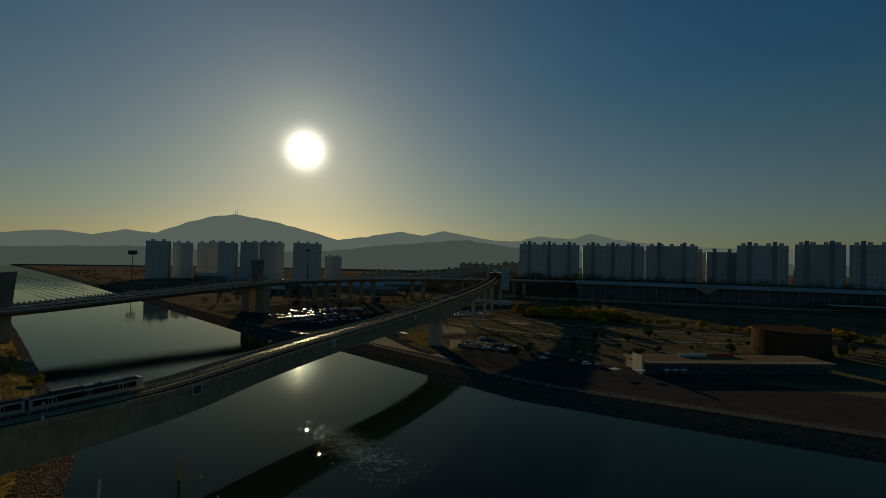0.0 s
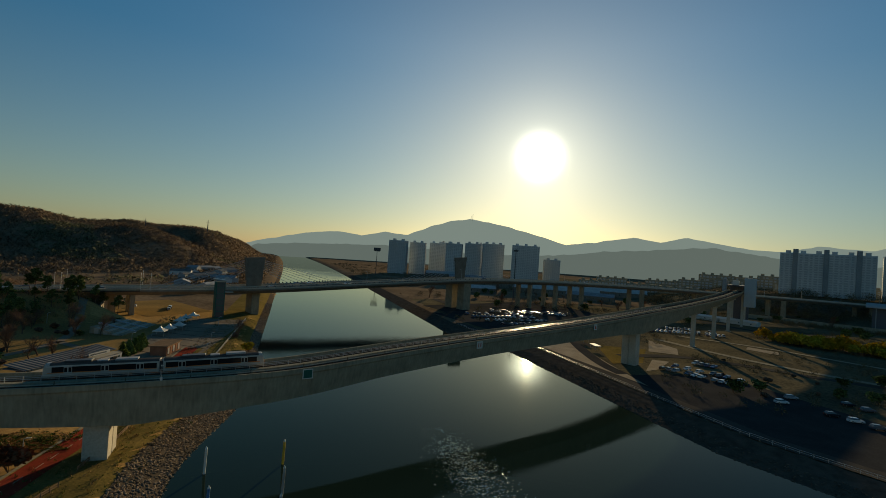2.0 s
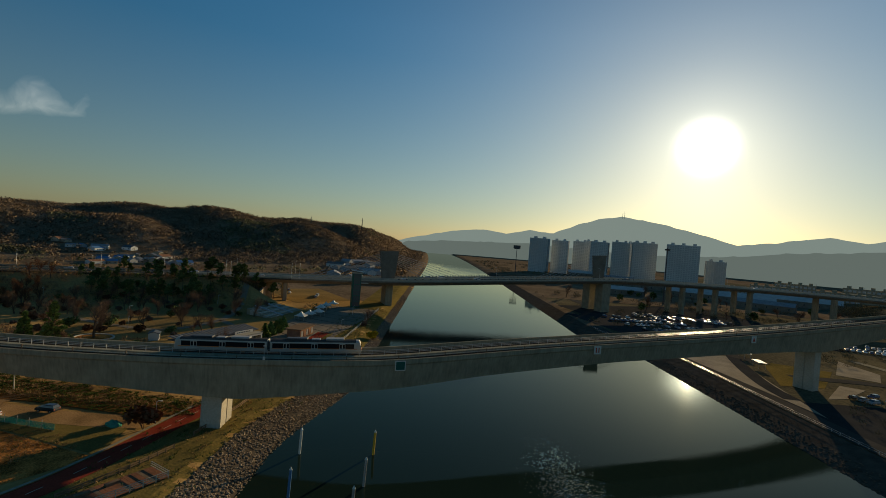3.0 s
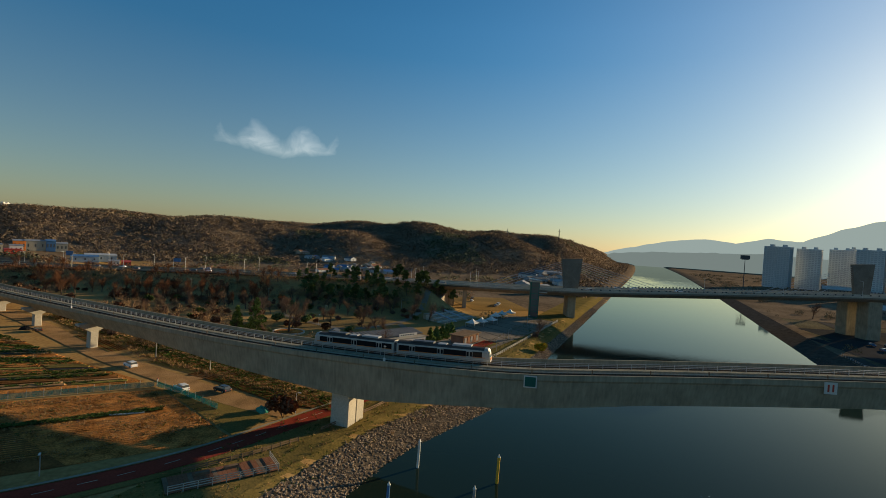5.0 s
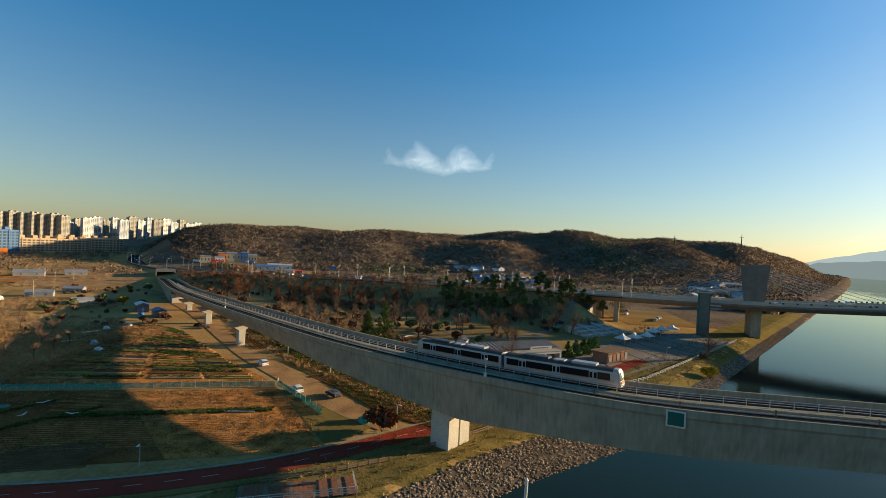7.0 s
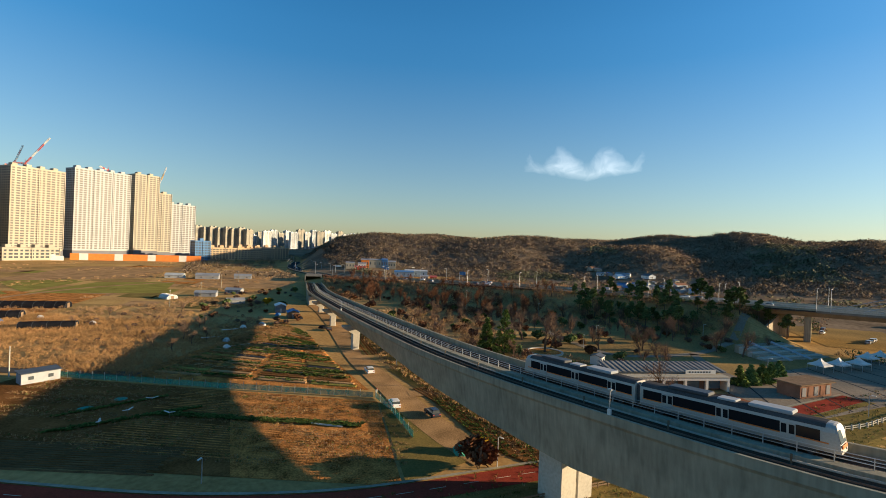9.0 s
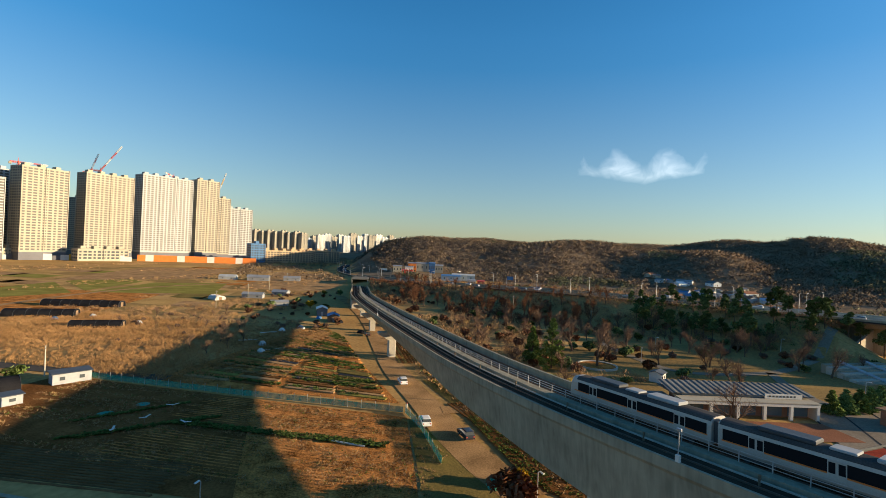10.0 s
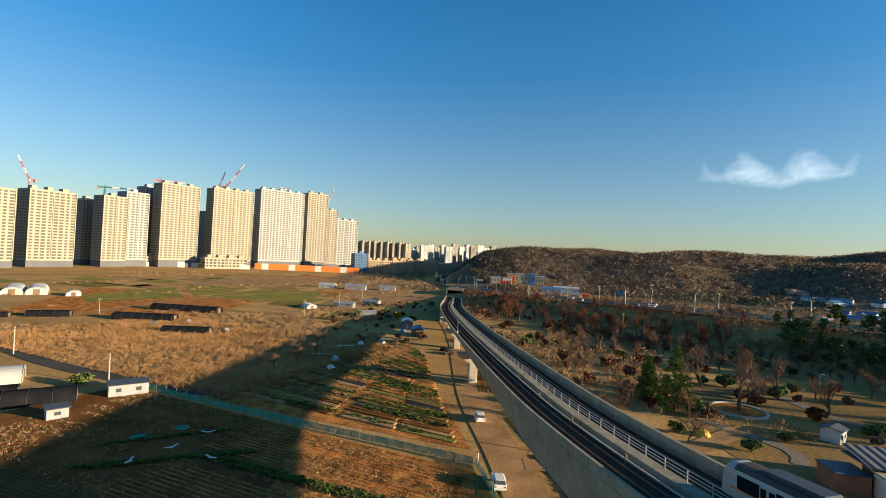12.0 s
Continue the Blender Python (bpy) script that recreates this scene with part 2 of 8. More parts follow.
M["white"] = mat("white_paint", (0.60, 0.575, 0.515), 0.5, 0.12, 0.6)
M["offwhite"] = mat("ivory_render", (0.375, 0.335, 0.255), 0.8, 0.15, 0.2)
M["render_grey"] = mat("grey_facade", (0.35, 0.36, 0.36), 0.8, 0.2, 0.1)
# pale wall colour that also stands in for haze over the distant blocks
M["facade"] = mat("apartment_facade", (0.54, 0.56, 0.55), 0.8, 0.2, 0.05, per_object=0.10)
M["tower_white"] = mat("white_tower_facade", (0.39, 0.39, 0.375), 0.8, 0.15, 0.2)
M["facade_mid"] = mat("grey_stair_tower", (0.27, 0.29, 0.29), 0.8, 0.2, 0.1)
M["station_blue"] = mat("blue_grey_cladding", (0.36, 0.42, 0.44), 0.6, 0.15, 0.2)
M["facade_dark"] = mat("dark_cladding", (0.12, 0.12, 0.13), 0.7, 0.2, 0.2)
M["window"] = glass("window_glass", (0.07, 0.08, 0.085), 0.12)
M["train_glass"] = glass("smoked_train_glass", (0.012, 0.013, 0.015), 0.15)
M["train_glass"].node_tree.nodes["Principled BSDF"].inputs["Specular IOR Level"].default_value = 0.15
# window colour lightened towards the walls, in place of haze
M["block_glass"] = glass("haze_pale_glass", (0.33, 0.36, 0.365), 0.5)
M["tower_glass"] = glass("unlit_tower_window", (0.095, 0.09, 0.08), 0.5)
M["tower_glass"].node_tree.nodes["Principled BSDF"].inputs["Specular IOR Level"].default_value = 0.2
M["window_sky"] = glass("curtain_glass", (0.10, 0.14, 0.17))
M["black"] = mat("black_net", (0.018, 0.018, 0.020), 0.8, 0.5, 1.0, 0.02)
M["tyre"] = mat("tyre_rubber", (0.02, 0.02, 0.02), 0.9, 0.2, 3.0)
M["chrome"] = mat("alloy_rim", (0.55, 0.55, 0.55), 0.3, 0.1, 3.0, metal=0.9)
M["net"] = mat("green_fence_net", (0.07, 0.27, 0.20), 0.8, 0.35, 0.6)
M["open_net"] = net_material("green_mesh_net", (0.08, 0.33, 0.25), 0.5)
M["teal"] = mat("teal_panel", (0.012, 0.10, 0.075), 0.6, 0.15, 1.0)
M["red"] = mat("red_paint", (0.45, 0.06, 0.035), 0.6, 0.2, 1.0)
M["orange"] = mat("orange_paint", (0.65, 0.19, 0.035), 0.6, 0.2, 1.0)
M["blue"] = mat("blue_sheet", (0.06, 0.16, 0.32), 0.6, 0.25, 0.8)
M["yellow"] = mat("yellow_paint", (0.62, 0.36, 0.03), 0.6, 0.2, 1.0)
M["timber"] = mat("weathered_timber", (0.22, 0.15, 0.095), 0.85, 0.4, 1.5, 0.01)
M["tin"] = mat("corrugated_tin", (0.26, 0.265, 0.265), 0.6, 0.3, 0.7, metal=0.2)
M["gravel"] = mat("pale_gravel", (0.36, 0.30, 0.215), 0.9, 0.3, 0.5, fine=6)
M["tan"] = mat("tan_facade", (0.46, 0.33, 0.20), 0.85, 0.2, 0.1)
M["stubble"] = mat("golden_stubble", (0.44, 0.27, 0.095), 0.95, 0.45, 0.12, fine=10)
M["thicket"] = mat("brown_thicket", (0.30, 0.185, 0.10), 0.95, 0.4, 0.1, fine=5, per_island=0.35)
M["brush"] = mat("dry_brush", (0.35, 0.215, 0.095), 0.95, 0.4, 0.1, fine=5, per_island=0.35)
M["slab_roof"] = mat("grey_slab_roof", (0.15, 0.15, 0.145), 0.85, 0.3, 0.7)
M["plastic"] = mat("greenhouse_film", (0.42, 0.42, 0.39), 0.5, 0.25, 0.6)
M["brick"] = mat("brown_brick_wall", (0.24, 0.13, 0.085), 0.85, 0.3, 1.5, 0.01)
M["train"] = mat("brushed_train_body", (0.40, 0.375, 0.33), 0.5, 0.15, 0.8, metal=0.1)
M["train_roof"] = mat("sooty_train_roof", (0.085, 0.08, 0.075), 0.8, 0.35, 0.8)
M["scrub"] = mat("dry_scrub_ground", (0.19, 0.155, 0.09), 0.95, scale=0.08, fine=9, bump=0.0, second=(0.065, 0.058, 0.038))
M["scrubleaf"] = mat("dark_scrub", (0.16, 0.13, 0.07), 0.95, 0.4, 0.3, per_island=0.5)
M["mulch"] = mat("black_mulch_film", (0.03, 0.028, 0.026), 0.7, 0.4, 0.8, spec=0.12)
M["mulch_grey"] = mat("worn_mulch_film", (0.15, 0.095, 0.045), 0.85, 0.4, 0.8)
M["water"] = water_material()
M["ripple"] = water_material("ruffled_water", 0.015, False)
# haze over the ridges, given as emission; no air is modelled
M["far1"] = distance_material("far_ridge_haze_glow", (0.08, 0.10, 0.11), (0.20, 0.232, 0.215))
M["far2"] = distance_material("nearer_ridge_haze_glow", (0.06, 0.08, 0.08), (0.118, 0.136, 0.124))
for i, c in enumerate(((0.75, 0.75, 0.74), (0.03, 0.03, 0.035), (0.35, 0.36, 0.37), (0.12, 0.13, 0.15), (0.05, 0.10, 0.20))):
    M["car%d" % i] = mat("car_paint", c, 0.22, 0.06, 1.0, spec=0.6)


# ---- mesh building ----
class B:
    """Collects vertices and faces of one mesh."""

    def __init__(self):
        self.v, self.f = [], []

    def add(self, vs, fs):
        k = len(self.v)
        self.v += [tuple(p) for p in vs]
        self.f += [tuple(i + k for i in f) for f in fs]
        return self

    def box(self, x, y, z, sx, sy, sz, yaw=0.0, taper=1.0):
        """A box standing on z; its top is taper times as wide."""
        c, s = math.cos(yaw), math.sin(yaw)
        vs = []
        for h, k in ((0, 1.0), (sz, taper)):
            for a, b in ((-1, -1), (1, -1), (1, 1), (-1, 1)):
                px, py = a * sx / 2 * k, b * sy / 2 * k
                vs.append((x + c * px - s * py, y + s * px + c * py, z + h))
        return self.add(vs, [(3, 2, 1, 0), (4, 5, 6, 7), (0, 1, 5, 4), (1, 2, 6, 5), (2, 3, 7, 6), (3, 0, 4, 7)])

    def cbox(self, x, y, z, sx, sy, sz, yaw=0.0, ch=0.05):
        """A box with chamfered edges."""
        c, s = math.cos(yaw), math.sin(yaw)
        ring = []
        a, b = sx / 2, sy / 2
        for h, k in ((0, ch), (ch, 0), (sz - ch, 0), (sz, ch)):
            q = a - k, b - k
            e = ch
            pts = [(-q[0] + e, -q[1]), (q[0] - e, -q[1]), (q[0], -q[1] + e), (q[0], q[1] - e), (q[0] - e, q[1]), (-q[0] + e, q[1]), (-q[0], q[1] - e), (-q[0], -q[1] + e)]
            ring.append([(x + c * px - s * py, y + s * px + c * py, z + h) for px, py in pts])
        vs = [p for r in ring for p in r]
        fs = [tuple(range(7, -1, -1)), tuple(range(24, 32))]
        for r in range(3):
            fs += [(r * 8 + i, r * 8 + (i + 1) % 8, r * 8 + 8 + (i + 1) % 8, r * 8 + 8 + i) for i in range(8)]
        return self.add(vs, fs)

    def tube(self, p, q, r, r2=None, n=6):
        p, q = Vector(p), Vector(q)
        d = q - p
        if d.length < 1e-6:
            return self
        d.normalize()
        a = d.orthogonal().normalized()
        b = d.cross(a)
        r2 = r if r2 is None else r2
        vs = []
        for o, rr in ((p, r), (q, r2)):
            for i in range(n):
                w = 2 * math.pi * i / n
                vs.append(o + (a * math.cos(w) + b * math.sin(w)) * rr)
        fs = [(i, (i + 1) % n, n + (i + 1) % n, n + i) for i in range(n)] + [tuple(range(n - 1, -1, -1)), tuple(range(n, 2 * n))]
        return self.add(vs, fs)

    def sweep(self, frames, profile, closed=True):
        """frames: (place, sideways, up) along a line; profile: (across, height), a list or a function of the number."""
        n, k0 = None, len(self.v)
        for i, (o, side, up) in enumerate(frames):
            pr = profile(i) if callable(profile) else profile
            n = len(pr)
            self.v += [tuple(o + side * a + up * h) for a, h in pr]
        m = n if closed else n - 1
        for i in range(len(frames) - 1):
            a, b = k0 + i * n, k0 + (i + 1) * n
            self.f += [(a + j, a + (j + 1) % n, b + (j + 1) % n, b + j) for j in range(m)]
        if closed:
            self.f += [tuple(k0 + j for j in range(n - 1, -1, -1)), tuple(k0 + (len(frames) - 1) * n + j for j in range(n))]
        return self

    def mesh(self, name, *mats):
        me = bpy.data.meshes.new(name)
        me.from_pydata([tuple(p) for p in self.v], [], self.f)
        for m in mats:
            me.materials.append(M[m] if isinstance(m, str) else m)
        bm = bmesh.new()
        bm.from_mesh(me)
        bmesh.ops.recalc_face_normals(bm, faces=bm.faces)
        bm.to_mesh(me)
        bm.free()
        return me

    def ob(self, name, m, parent=None, label="", smooth=False):
        me = self.mesh(name, m)
        if smooth:
            me.polygons.foreach_set("use_smooth", [True] * len(me.polygons))
        o = new(name, me)
        if parent:
            o.parent = parent
        if label:
            o["label"] = label
        return o


def part(name, b, m, parent, label="", smooth=False):
    return b.ob(name, m, parent, label, smooth)


def thing(name, x, y, z, yaw=0.0, label="", category="", group="", kind=""):
    """An Empty at a thing's base, which carries its parts."""
    e = new(name)
    e.empty_display_size = 0.5
    e.matrix_basis = pose(x, y, z, 0, 0, math.degrees(yaw))
    return tagged(e, label, category, group, kind)


def share(name, me, parent, x, y, z, yaw=0.0):
    """A piece on a shared mesh."""
    o = new(name, me)
    o.parent = parent
    o.matrix_basis = pose(x, y, z, 0, 0, math.degrees(yaw))
    return o


def ss(a, b, x):
    t = min(1.0, max(0.0, (x - a) / (b - a)))
    return t * t * (3 - 2 * t)


def interp(x, xs, ys):
    return float(np.interp(x, xs, ys))


# ---- the land ----
def canal(x, y):
    """Distances landwards of the two shores; positive on land."""
    u, v = -0.6 * x + 0.8 * y, 0.8 * x + 0.6 * y
    v += 0.00002 * max(0.0, u - 800) ** 2
    left = 10.5 + 8.5 * ss(125, 180, u)
    right = 128 + 17 * (1 - ss(250, 310, u)) + 0.3 * max(0.0, 120 - u)
    return left - v, v - right


def catmull(pts, step):
    """A smooth line through the points, resampled about every step."""
    pts = [Vector(p) for p in pts]
    ext = [pts[0] * 2 - pts[1]] + pts + [pts[-1] * 2 - pts[-2]]
    out = []
    for i in range(len(pts) - 1):
        p0, p1, p2, p3 = ext[i : i + 4]
        k = max(2, int((p2 - p1).length / step))
        for j in range(k):
            t = j / k
            out.append(0.5 * (2 * p1 + (p2 - p0) * t + (2 * p0 - 5 * p1 + 4 * p2 - p3) * t * t + (3 * p1 - p0 - 3 * p2 + p3) * t**3))
    return out + [pts[-1]]


def frames_of(line):
    out = []
    for i, p in enumerate(line):
        d = line[min(i + 1, len(line) - 1)] - line[max(i - 1, 0)]
        side = Vector((-d.y, d.x, 0)).normalized()
        out.append((p, side, Vector((0, 0, 1))))
    return out


ROAD = catmull([(-112, 440, 28.5), (-160, 364, 24.0), (-207, 290, 19.6), (-262, 225, 17.2), (-305, 165, 15.6), (-335, 105, 15.0), (-365, 50, 13.0), (-420, -20, 9.5), (-500, -90, 6.5), (-600, -150, 5.5), (-760, -210, 5.5)], 12)
ROAD_XY = np.array([(p.x, p.y, p.z) for p in ROAD])


def road_rise(x, y):
    d = np.hypot(ROAD_XY[:, 0] - x, ROAD_XY[:, 1] - y)
    i = int(d.argmin())
    if ROAD_XY[i, 1] > 245:
        return 0.0
    return (ROAD_XY[i, 2] - 3.9) * (1 - ss(16, 46, float(d[i]))) * (1 - ss(206, 226, y))


def hills(x, y):
    a, r = math.degrees(math.atan2(-x, y - 70)), math.hypot(x, y - 70)
    if a < 35 or a > 150 or r < 380:
        return 0.0
    top = interp(a, (38, 40, 41, 43, 45, 48, 53, 56, 58.5, 61, 64, 67, 69.5, 72, 75, 79, 85, 90, 95, 100, 103, 106.6, 108.5, 110, 111.5, 135), (0, 26, 42, 57, 64, 70, 73, 70, 70, 74, 74, 69, 73, 70, 64, 60, 61, 57, 60, 57, 53, 46, 30, 12, 0, 0))
    start = interp(a, (40, 60, 80, 94, 102, 112), (700, 520, 500, 470, 385, 420))
    h = max(0.0, top - 5.5) * ss(start, start + 420, r)
    w = noise.noise((x * 0.0062, y * 0.0062, 1.7))
    h *= 1 + 0.95 * w * (1 - ss(start + 250, start + 420, r)) + 0.10 * noise.noise((x * 0.011, y * 0.011, 4.2))
    return max(0.0, h)


def land(x, y):
    dl, dr = canal(x, y)
    if dl > 0:
        z = 3.2 * min(1.0, dl / 9.5)
        if dl > 40:
            z += hills(x, y) * ss(40, 160, dl)
        if x < -220:
            z = max(z, min(z, 3.2) + road_rise(x, y))
        return z
    if dr > 0:
        a, r = math.degrees(math.atan2(x - 8, y - 25)), math.hypot(x - 8, y - 25)
        return 3.0 * min(1.0, dr / 13.0) + 25.0 * ss(690, 790, r) * ss(4, 13, a) * (1 - ss(80, 95, a))
    return max(-2.5, 0.5 * max(dl, dr))


def steps(lo, hi, a, b, fine):
    """Grid lines: fine between lo and hi, wider and wider out to a and b."""
    mid = list(np.arange(lo, hi + fine / 2, fine))
    left, x, s = [], lo, fine
    while x > a:
        s = min(s * 1.07, 160)
        x -= s
        left.append(x)
    right, x, s = [], hi, fine
    while x < b:
        s = min(s * 1.07, 160)
        x += s
        right.append(x)
    return left[::-1] + mid + right


gx, gy = steps(-200, 130, -4900, 4900, 4.0), steps(-20, 300, -4900, 4900, 4.0)
bl = B()


def shore_gap(x, y):
    """Whether a place lies under the far shore sheets, beyond the road bridge."""
    u = -0.6 * x + 0.8 * y
    return u > 520 and max(canal(x, y)) < 200 + 0.05 * (u - 520)


bl.v = [(x, y, -4.0 if shore_gap(x, y) else land(x, y)) for y in gy for x in gx]
nx = len(gx)
bl.f = [(j * nx + i, j * nx + i + 1, (j + 1) * nx + i + 1, (j + 1) * nx + i) for j in range(len(gy) - 1) for i in range(nx - 1)]
ground = tagged(bl.ob("ground", "ground", smooth=True), "brown autumn soil and dry grass on flat land", "ground", kind="structure")
# leaf litter under the hill woods
ground.data.materials.append(M["wood_floor"])
for f in ground.data.polygons:
    c = f.center
    dl, dr = canal(c.x, c.y)
    if (c.z > 5.5 and hills(c.x, c.y) > 2.5) or dr > 0 or (dl > 0 and -0.6 * c.x + 0.8 * c.y > 360):
        f.material_index = 1

# water surface: a sheet between the shores
bw = B()
us = steps(-100, 500, -900, 4600, 20.0)
for u in us:
    v0 = -0.00002 * max(0.0, u - 800) ** 2
    for v in (0.0, 60.0, 120.0, 200.0 + max(0, 120 - u) * 0.35):
        vv = v + v0
        bw.v.append((-0.6 * u + 0.8 * vv, 0.8 * u + 0.6 * vv, 0.0))
bw.f = [(i * 4 + j, i * 4 + j + 1, i * 4 + j + 5, i * 4 + j + 4) for i in range(len(us) - 1) for j in range(3)]
tagged(bw.ob("water", "water"), "dark still green canal water with faint ripples", "canal water", kind="structure")


def cat_paw():
    """A patch of water ruffled by a gust: many small tilted wavelets."""
    rnd = random.Random(17)
    b = B()
    ax, ay = Vector((0.60, -0.80, 0)), Vector((0.80, 0.60, 0))
    for i in range(3400):
        t, q = rnd.gauss(0, 0.42), rnd.gauss(0, 0.36)
        if abs(t) > 1.1 or abs(q) > 1.1:
            continue
        p = Vector((-14, 141, 0)) + ax * t * 26 + ay * q * 10 * (1 + 0.35 * t) + Vector((0, 0, 0.03))
        up = Vector((rnd.gauss(0, 0.09), rnd.gauss(0, 0.09), 1)).normalized()
        w = rnd.uniform(-0.5, 0.5)
        d = Vector((math.cos(w), math.sin(w), 0))
        d = (d - up * d.dot(up)).normalized() * rnd.uniform(0.06, 0.15)
        o = up.cross(d).normalized() * rnd.uniform(0.05, 0.09)
        b.add([p - d - o, p + d - o, p + d + o, p - d + o], [(0, 1, 2, 3)])
    tagged(b.ob("ripples", "ripple"), "gust-ruffled wavelets on the canal", "ripples", kind="stuff")


cat_paw()


def strip(name, pts, width, m, label, category, lift=0.06, kind="structure", shift=0.0, step=4.0):
    """A road or path laid on the land."""
    line = catmull([(x, y, 0) for x, y in pts], step)
    b = B()
    fr = frames_of(line)
    k = max(2, int(width / 4) + 1)
    for o, side, _ in fr:
        for j in range(k):
            p = o + side * (shift + width * (j / (k - 1) - 0.5))
            b.v.append((p.x, p.y, land(p.x, p.y) + lift))
    b.f = [(i * k + j, i * k + j + 1, (i + 1) * k + j + 1, (i + 1) * k + j) for i in range(len(fr) - 1) for j in range(k - 1)]
    return tagged(b.ob(name, m), label, category, kind=kind)


def patch(name, corners, m, label, category, lift=0.05, n=8, kind="structure"):
    """A four-cornered piece of ground laid on the land."""
    a, b_, c, d = (Vector((*p, 0)) for p in corners)
    b = B()
    for j in range(n + 1):
        for i in range(n + 1):
            p = (a.lerp(b_, i / n)).lerp(d.lerp(c, i / n), j / n)
            b.v.append((p.x, p.y, land(p.x, p.y) + lift))
    b.f = [(j * (n + 1) + i, j * (n + 1) + i + 1, (j + 1) * (n + 1) + i + 1, (j + 1) * (n + 1) + i) for j in range(n) for i in range(n)]
    return tagged(b.ob(name, m), label, category, kind=kind)


# ---- the rail viaduct ----
EDGE = [(-520.0, -97.2), (-464.9, -84.2), (-412.9, -66.9), (-344.9, -39.2), (-288.9, -16.5), (-247.9, 2.8), (-212.9, 20.6), (-180.4, 37.6), (-153.8, 52.2), (-125.7, 68.2), (-108.2, 78.7), (-89.6, 92.0), (-74.7, 104.6), (-60.0, 118.6), (-51.1, 130.4), (-37.9, 155.7), (-25.6, 177.8), (7.5, 234.0), (36.0, 290.0), (66.0, 356.0), (99.0, 440.0), (125.0, 520.0), (150.0, 610.0)]
HALF = 6.2
_edge = frames_of(catmull([(x, y, 0) for x, y in EDGE], 5.0))
_mid = [o + side * HALF for o, side, _ in _edge]
_s = [0.0]
for a, b in zip(_mid, _mid[1:]):
    _s.append(_s[-1] + (b - a).length)
_zero = min(range(len(_mid)), key=lambda i: (_mid[i] - Vector((-56.5, 134, 0))).length)
S = [s - _s[_zero] for s in _s]


def grade(s):
    """Height of the parapet's top along the line: it climbs out of the ground and on over the canal."""
    if s < 0:
        return interp(s, (-520, -420, -285, -143, -79, -34, 0), (3.0, 4.3, 9.9, 15.8, 18.0, 19.4, 20.6))
    return 20.6 + 0.04 * s if s < 190 else 28.2 + 0.03 * (s - 190)


LINE = [Vector((p.x, p.y, grade(s))) for p, s in zip(_mid, S)]


def on_line(s, across=0.0, dz=0.0):
    """The place, and the heading, on the line s metres from the green sign, across to the park side."""
    i = max(0, min(len(S) - 2, int(np.searchsorted(S, s)) - 1))
    t = (s - S[i]) / (S[i + 1] - S[i])
    p, d = LINE[i].lerp(LINE[i + 1], t), (LINE[i + 1] - LINE[i]).normalized()
    side = Vector((-d.y, d.x, 0)).normalized()
    return p + side * across + Vector((0, 0, dz)), math.atan2(d.y, d.x)


def run(s0, s1, step=3.0):
    k = max(2, int((s1 - s0) / step))
    return [on_line(s0 + (s1 - s0) * i / k)[0] for i in range(k + 1)]


def depth(s):
    return interp(s, (-520, -237, -191, -144, -120, -105, -86, -60, -34, -12, 20, 66, 112, 146, 168, 190, 216, 250, 300, 430), (3.4, 3.5, 3.6, 4.6, 4.7, 5.0, 5.7, 7.2, 9.0, 7.4, 6.1, 5.6, 6.1, 7.4, 9.2, 8.4, 7.2, 5.7, 4.8, 4.2))


def web_inset(s):
    return interp(s, (-150, -80, 200, 300), (2.5, 1.25, 1.25, 2.3))


viaduct = thing("rail_viaduct", -78, 107, 0, 0, "grey weathered concrete railway viaduct on piers over the canal", "railway bridge")
viaduct.matrix_basis = Matrix()
S0, S1 = -470.0, 436.0
vrun = run(S0, S1)
vs_ = [S0 + (S1 - S0) * i / (len(vrun) - 1) for i in range(len(vrun))]
vfr = frames_of(vrun)
part("girder", B().sweep(vfr, lambda i: [(-HALF, -0.08), (-HALF, -1.05), (-HALF + 0.28, -1.45), (-HALF + web_inset(vs_[i]), -depth(vs_[i])), (HALF - web_inset(vs_[i]), -depth(vs_[i])), (HALF - 0.28, -1.45), (HALF, -1.05), (HALF, -0.08), (HALF - 0.3, -0.08), (HALF - 0.3, -1.2), (-HALF + 0.3, -1.2), (-HALF + 0.3, -0.08)]), "concrete", viaduct)
part("coping", B().sweep(vfr, [(-HALF - 0.06, 0.04), (-HALF - 0.06, -0.08), (-HALF + 0.30, -0.08), (-HALF + 0.30, 0.04)]), "concrete", viaduct, "pale coping stone along the deck edge")
part("coping", B().sweep(vfr, [(HALF - 0.36, 0.16), (HALF - 0.36, -0.08), (HALF + 0.06, -0.08), (HALF + 0.06, 0.16)]), "concrete", viaduct)
for c in (-3.05, 3.15):
    part("trackbed", B().sweep(vfr, [(c - 2.2, -1.05), (c - 2.2, -1.198), (c + 2.2, -1.198), (c + 2.2, -1.05)]), "deck", viaduct, "dark brown slab track")
    for r in (-0.75, 0.75):
        part("rail", B().sweep(vfr, [(c + r - 0.05, -0.88), (c + r - 0.07, -1.048), (c + r + 0.07, -1.048), (c + r + 0.05, -0.88)]), "rail", viaduct, "rusty steel rail")
    part("power_rail", B().sweep(vfr, [(c + 1.36, -0.56), (c + 1.36, -0.72), (c + 1.50, -0.72), (c + 1.50, -0.56)]), "concrete_light" if c < 0 else "rail", viaduct, "pale power rail cover" if c < 0 else "")
part("walkway", B().sweep(vfr, [(-0.55, -0.45), (-0.55, -1.19), (0.85, -1.19), (0.85, -0.45)]), "concrete", viaduct, "raised pale walkway between the tracks")
part("cable_duct", B().sweep(vfr, [(-HALF + 0.42, -0.80), (-HALF + 0.42, -1.19), (-HALF + 0.85, -1.19), (-HALF + 0.85, -0.80)]), "concrete_dark", viaduct)
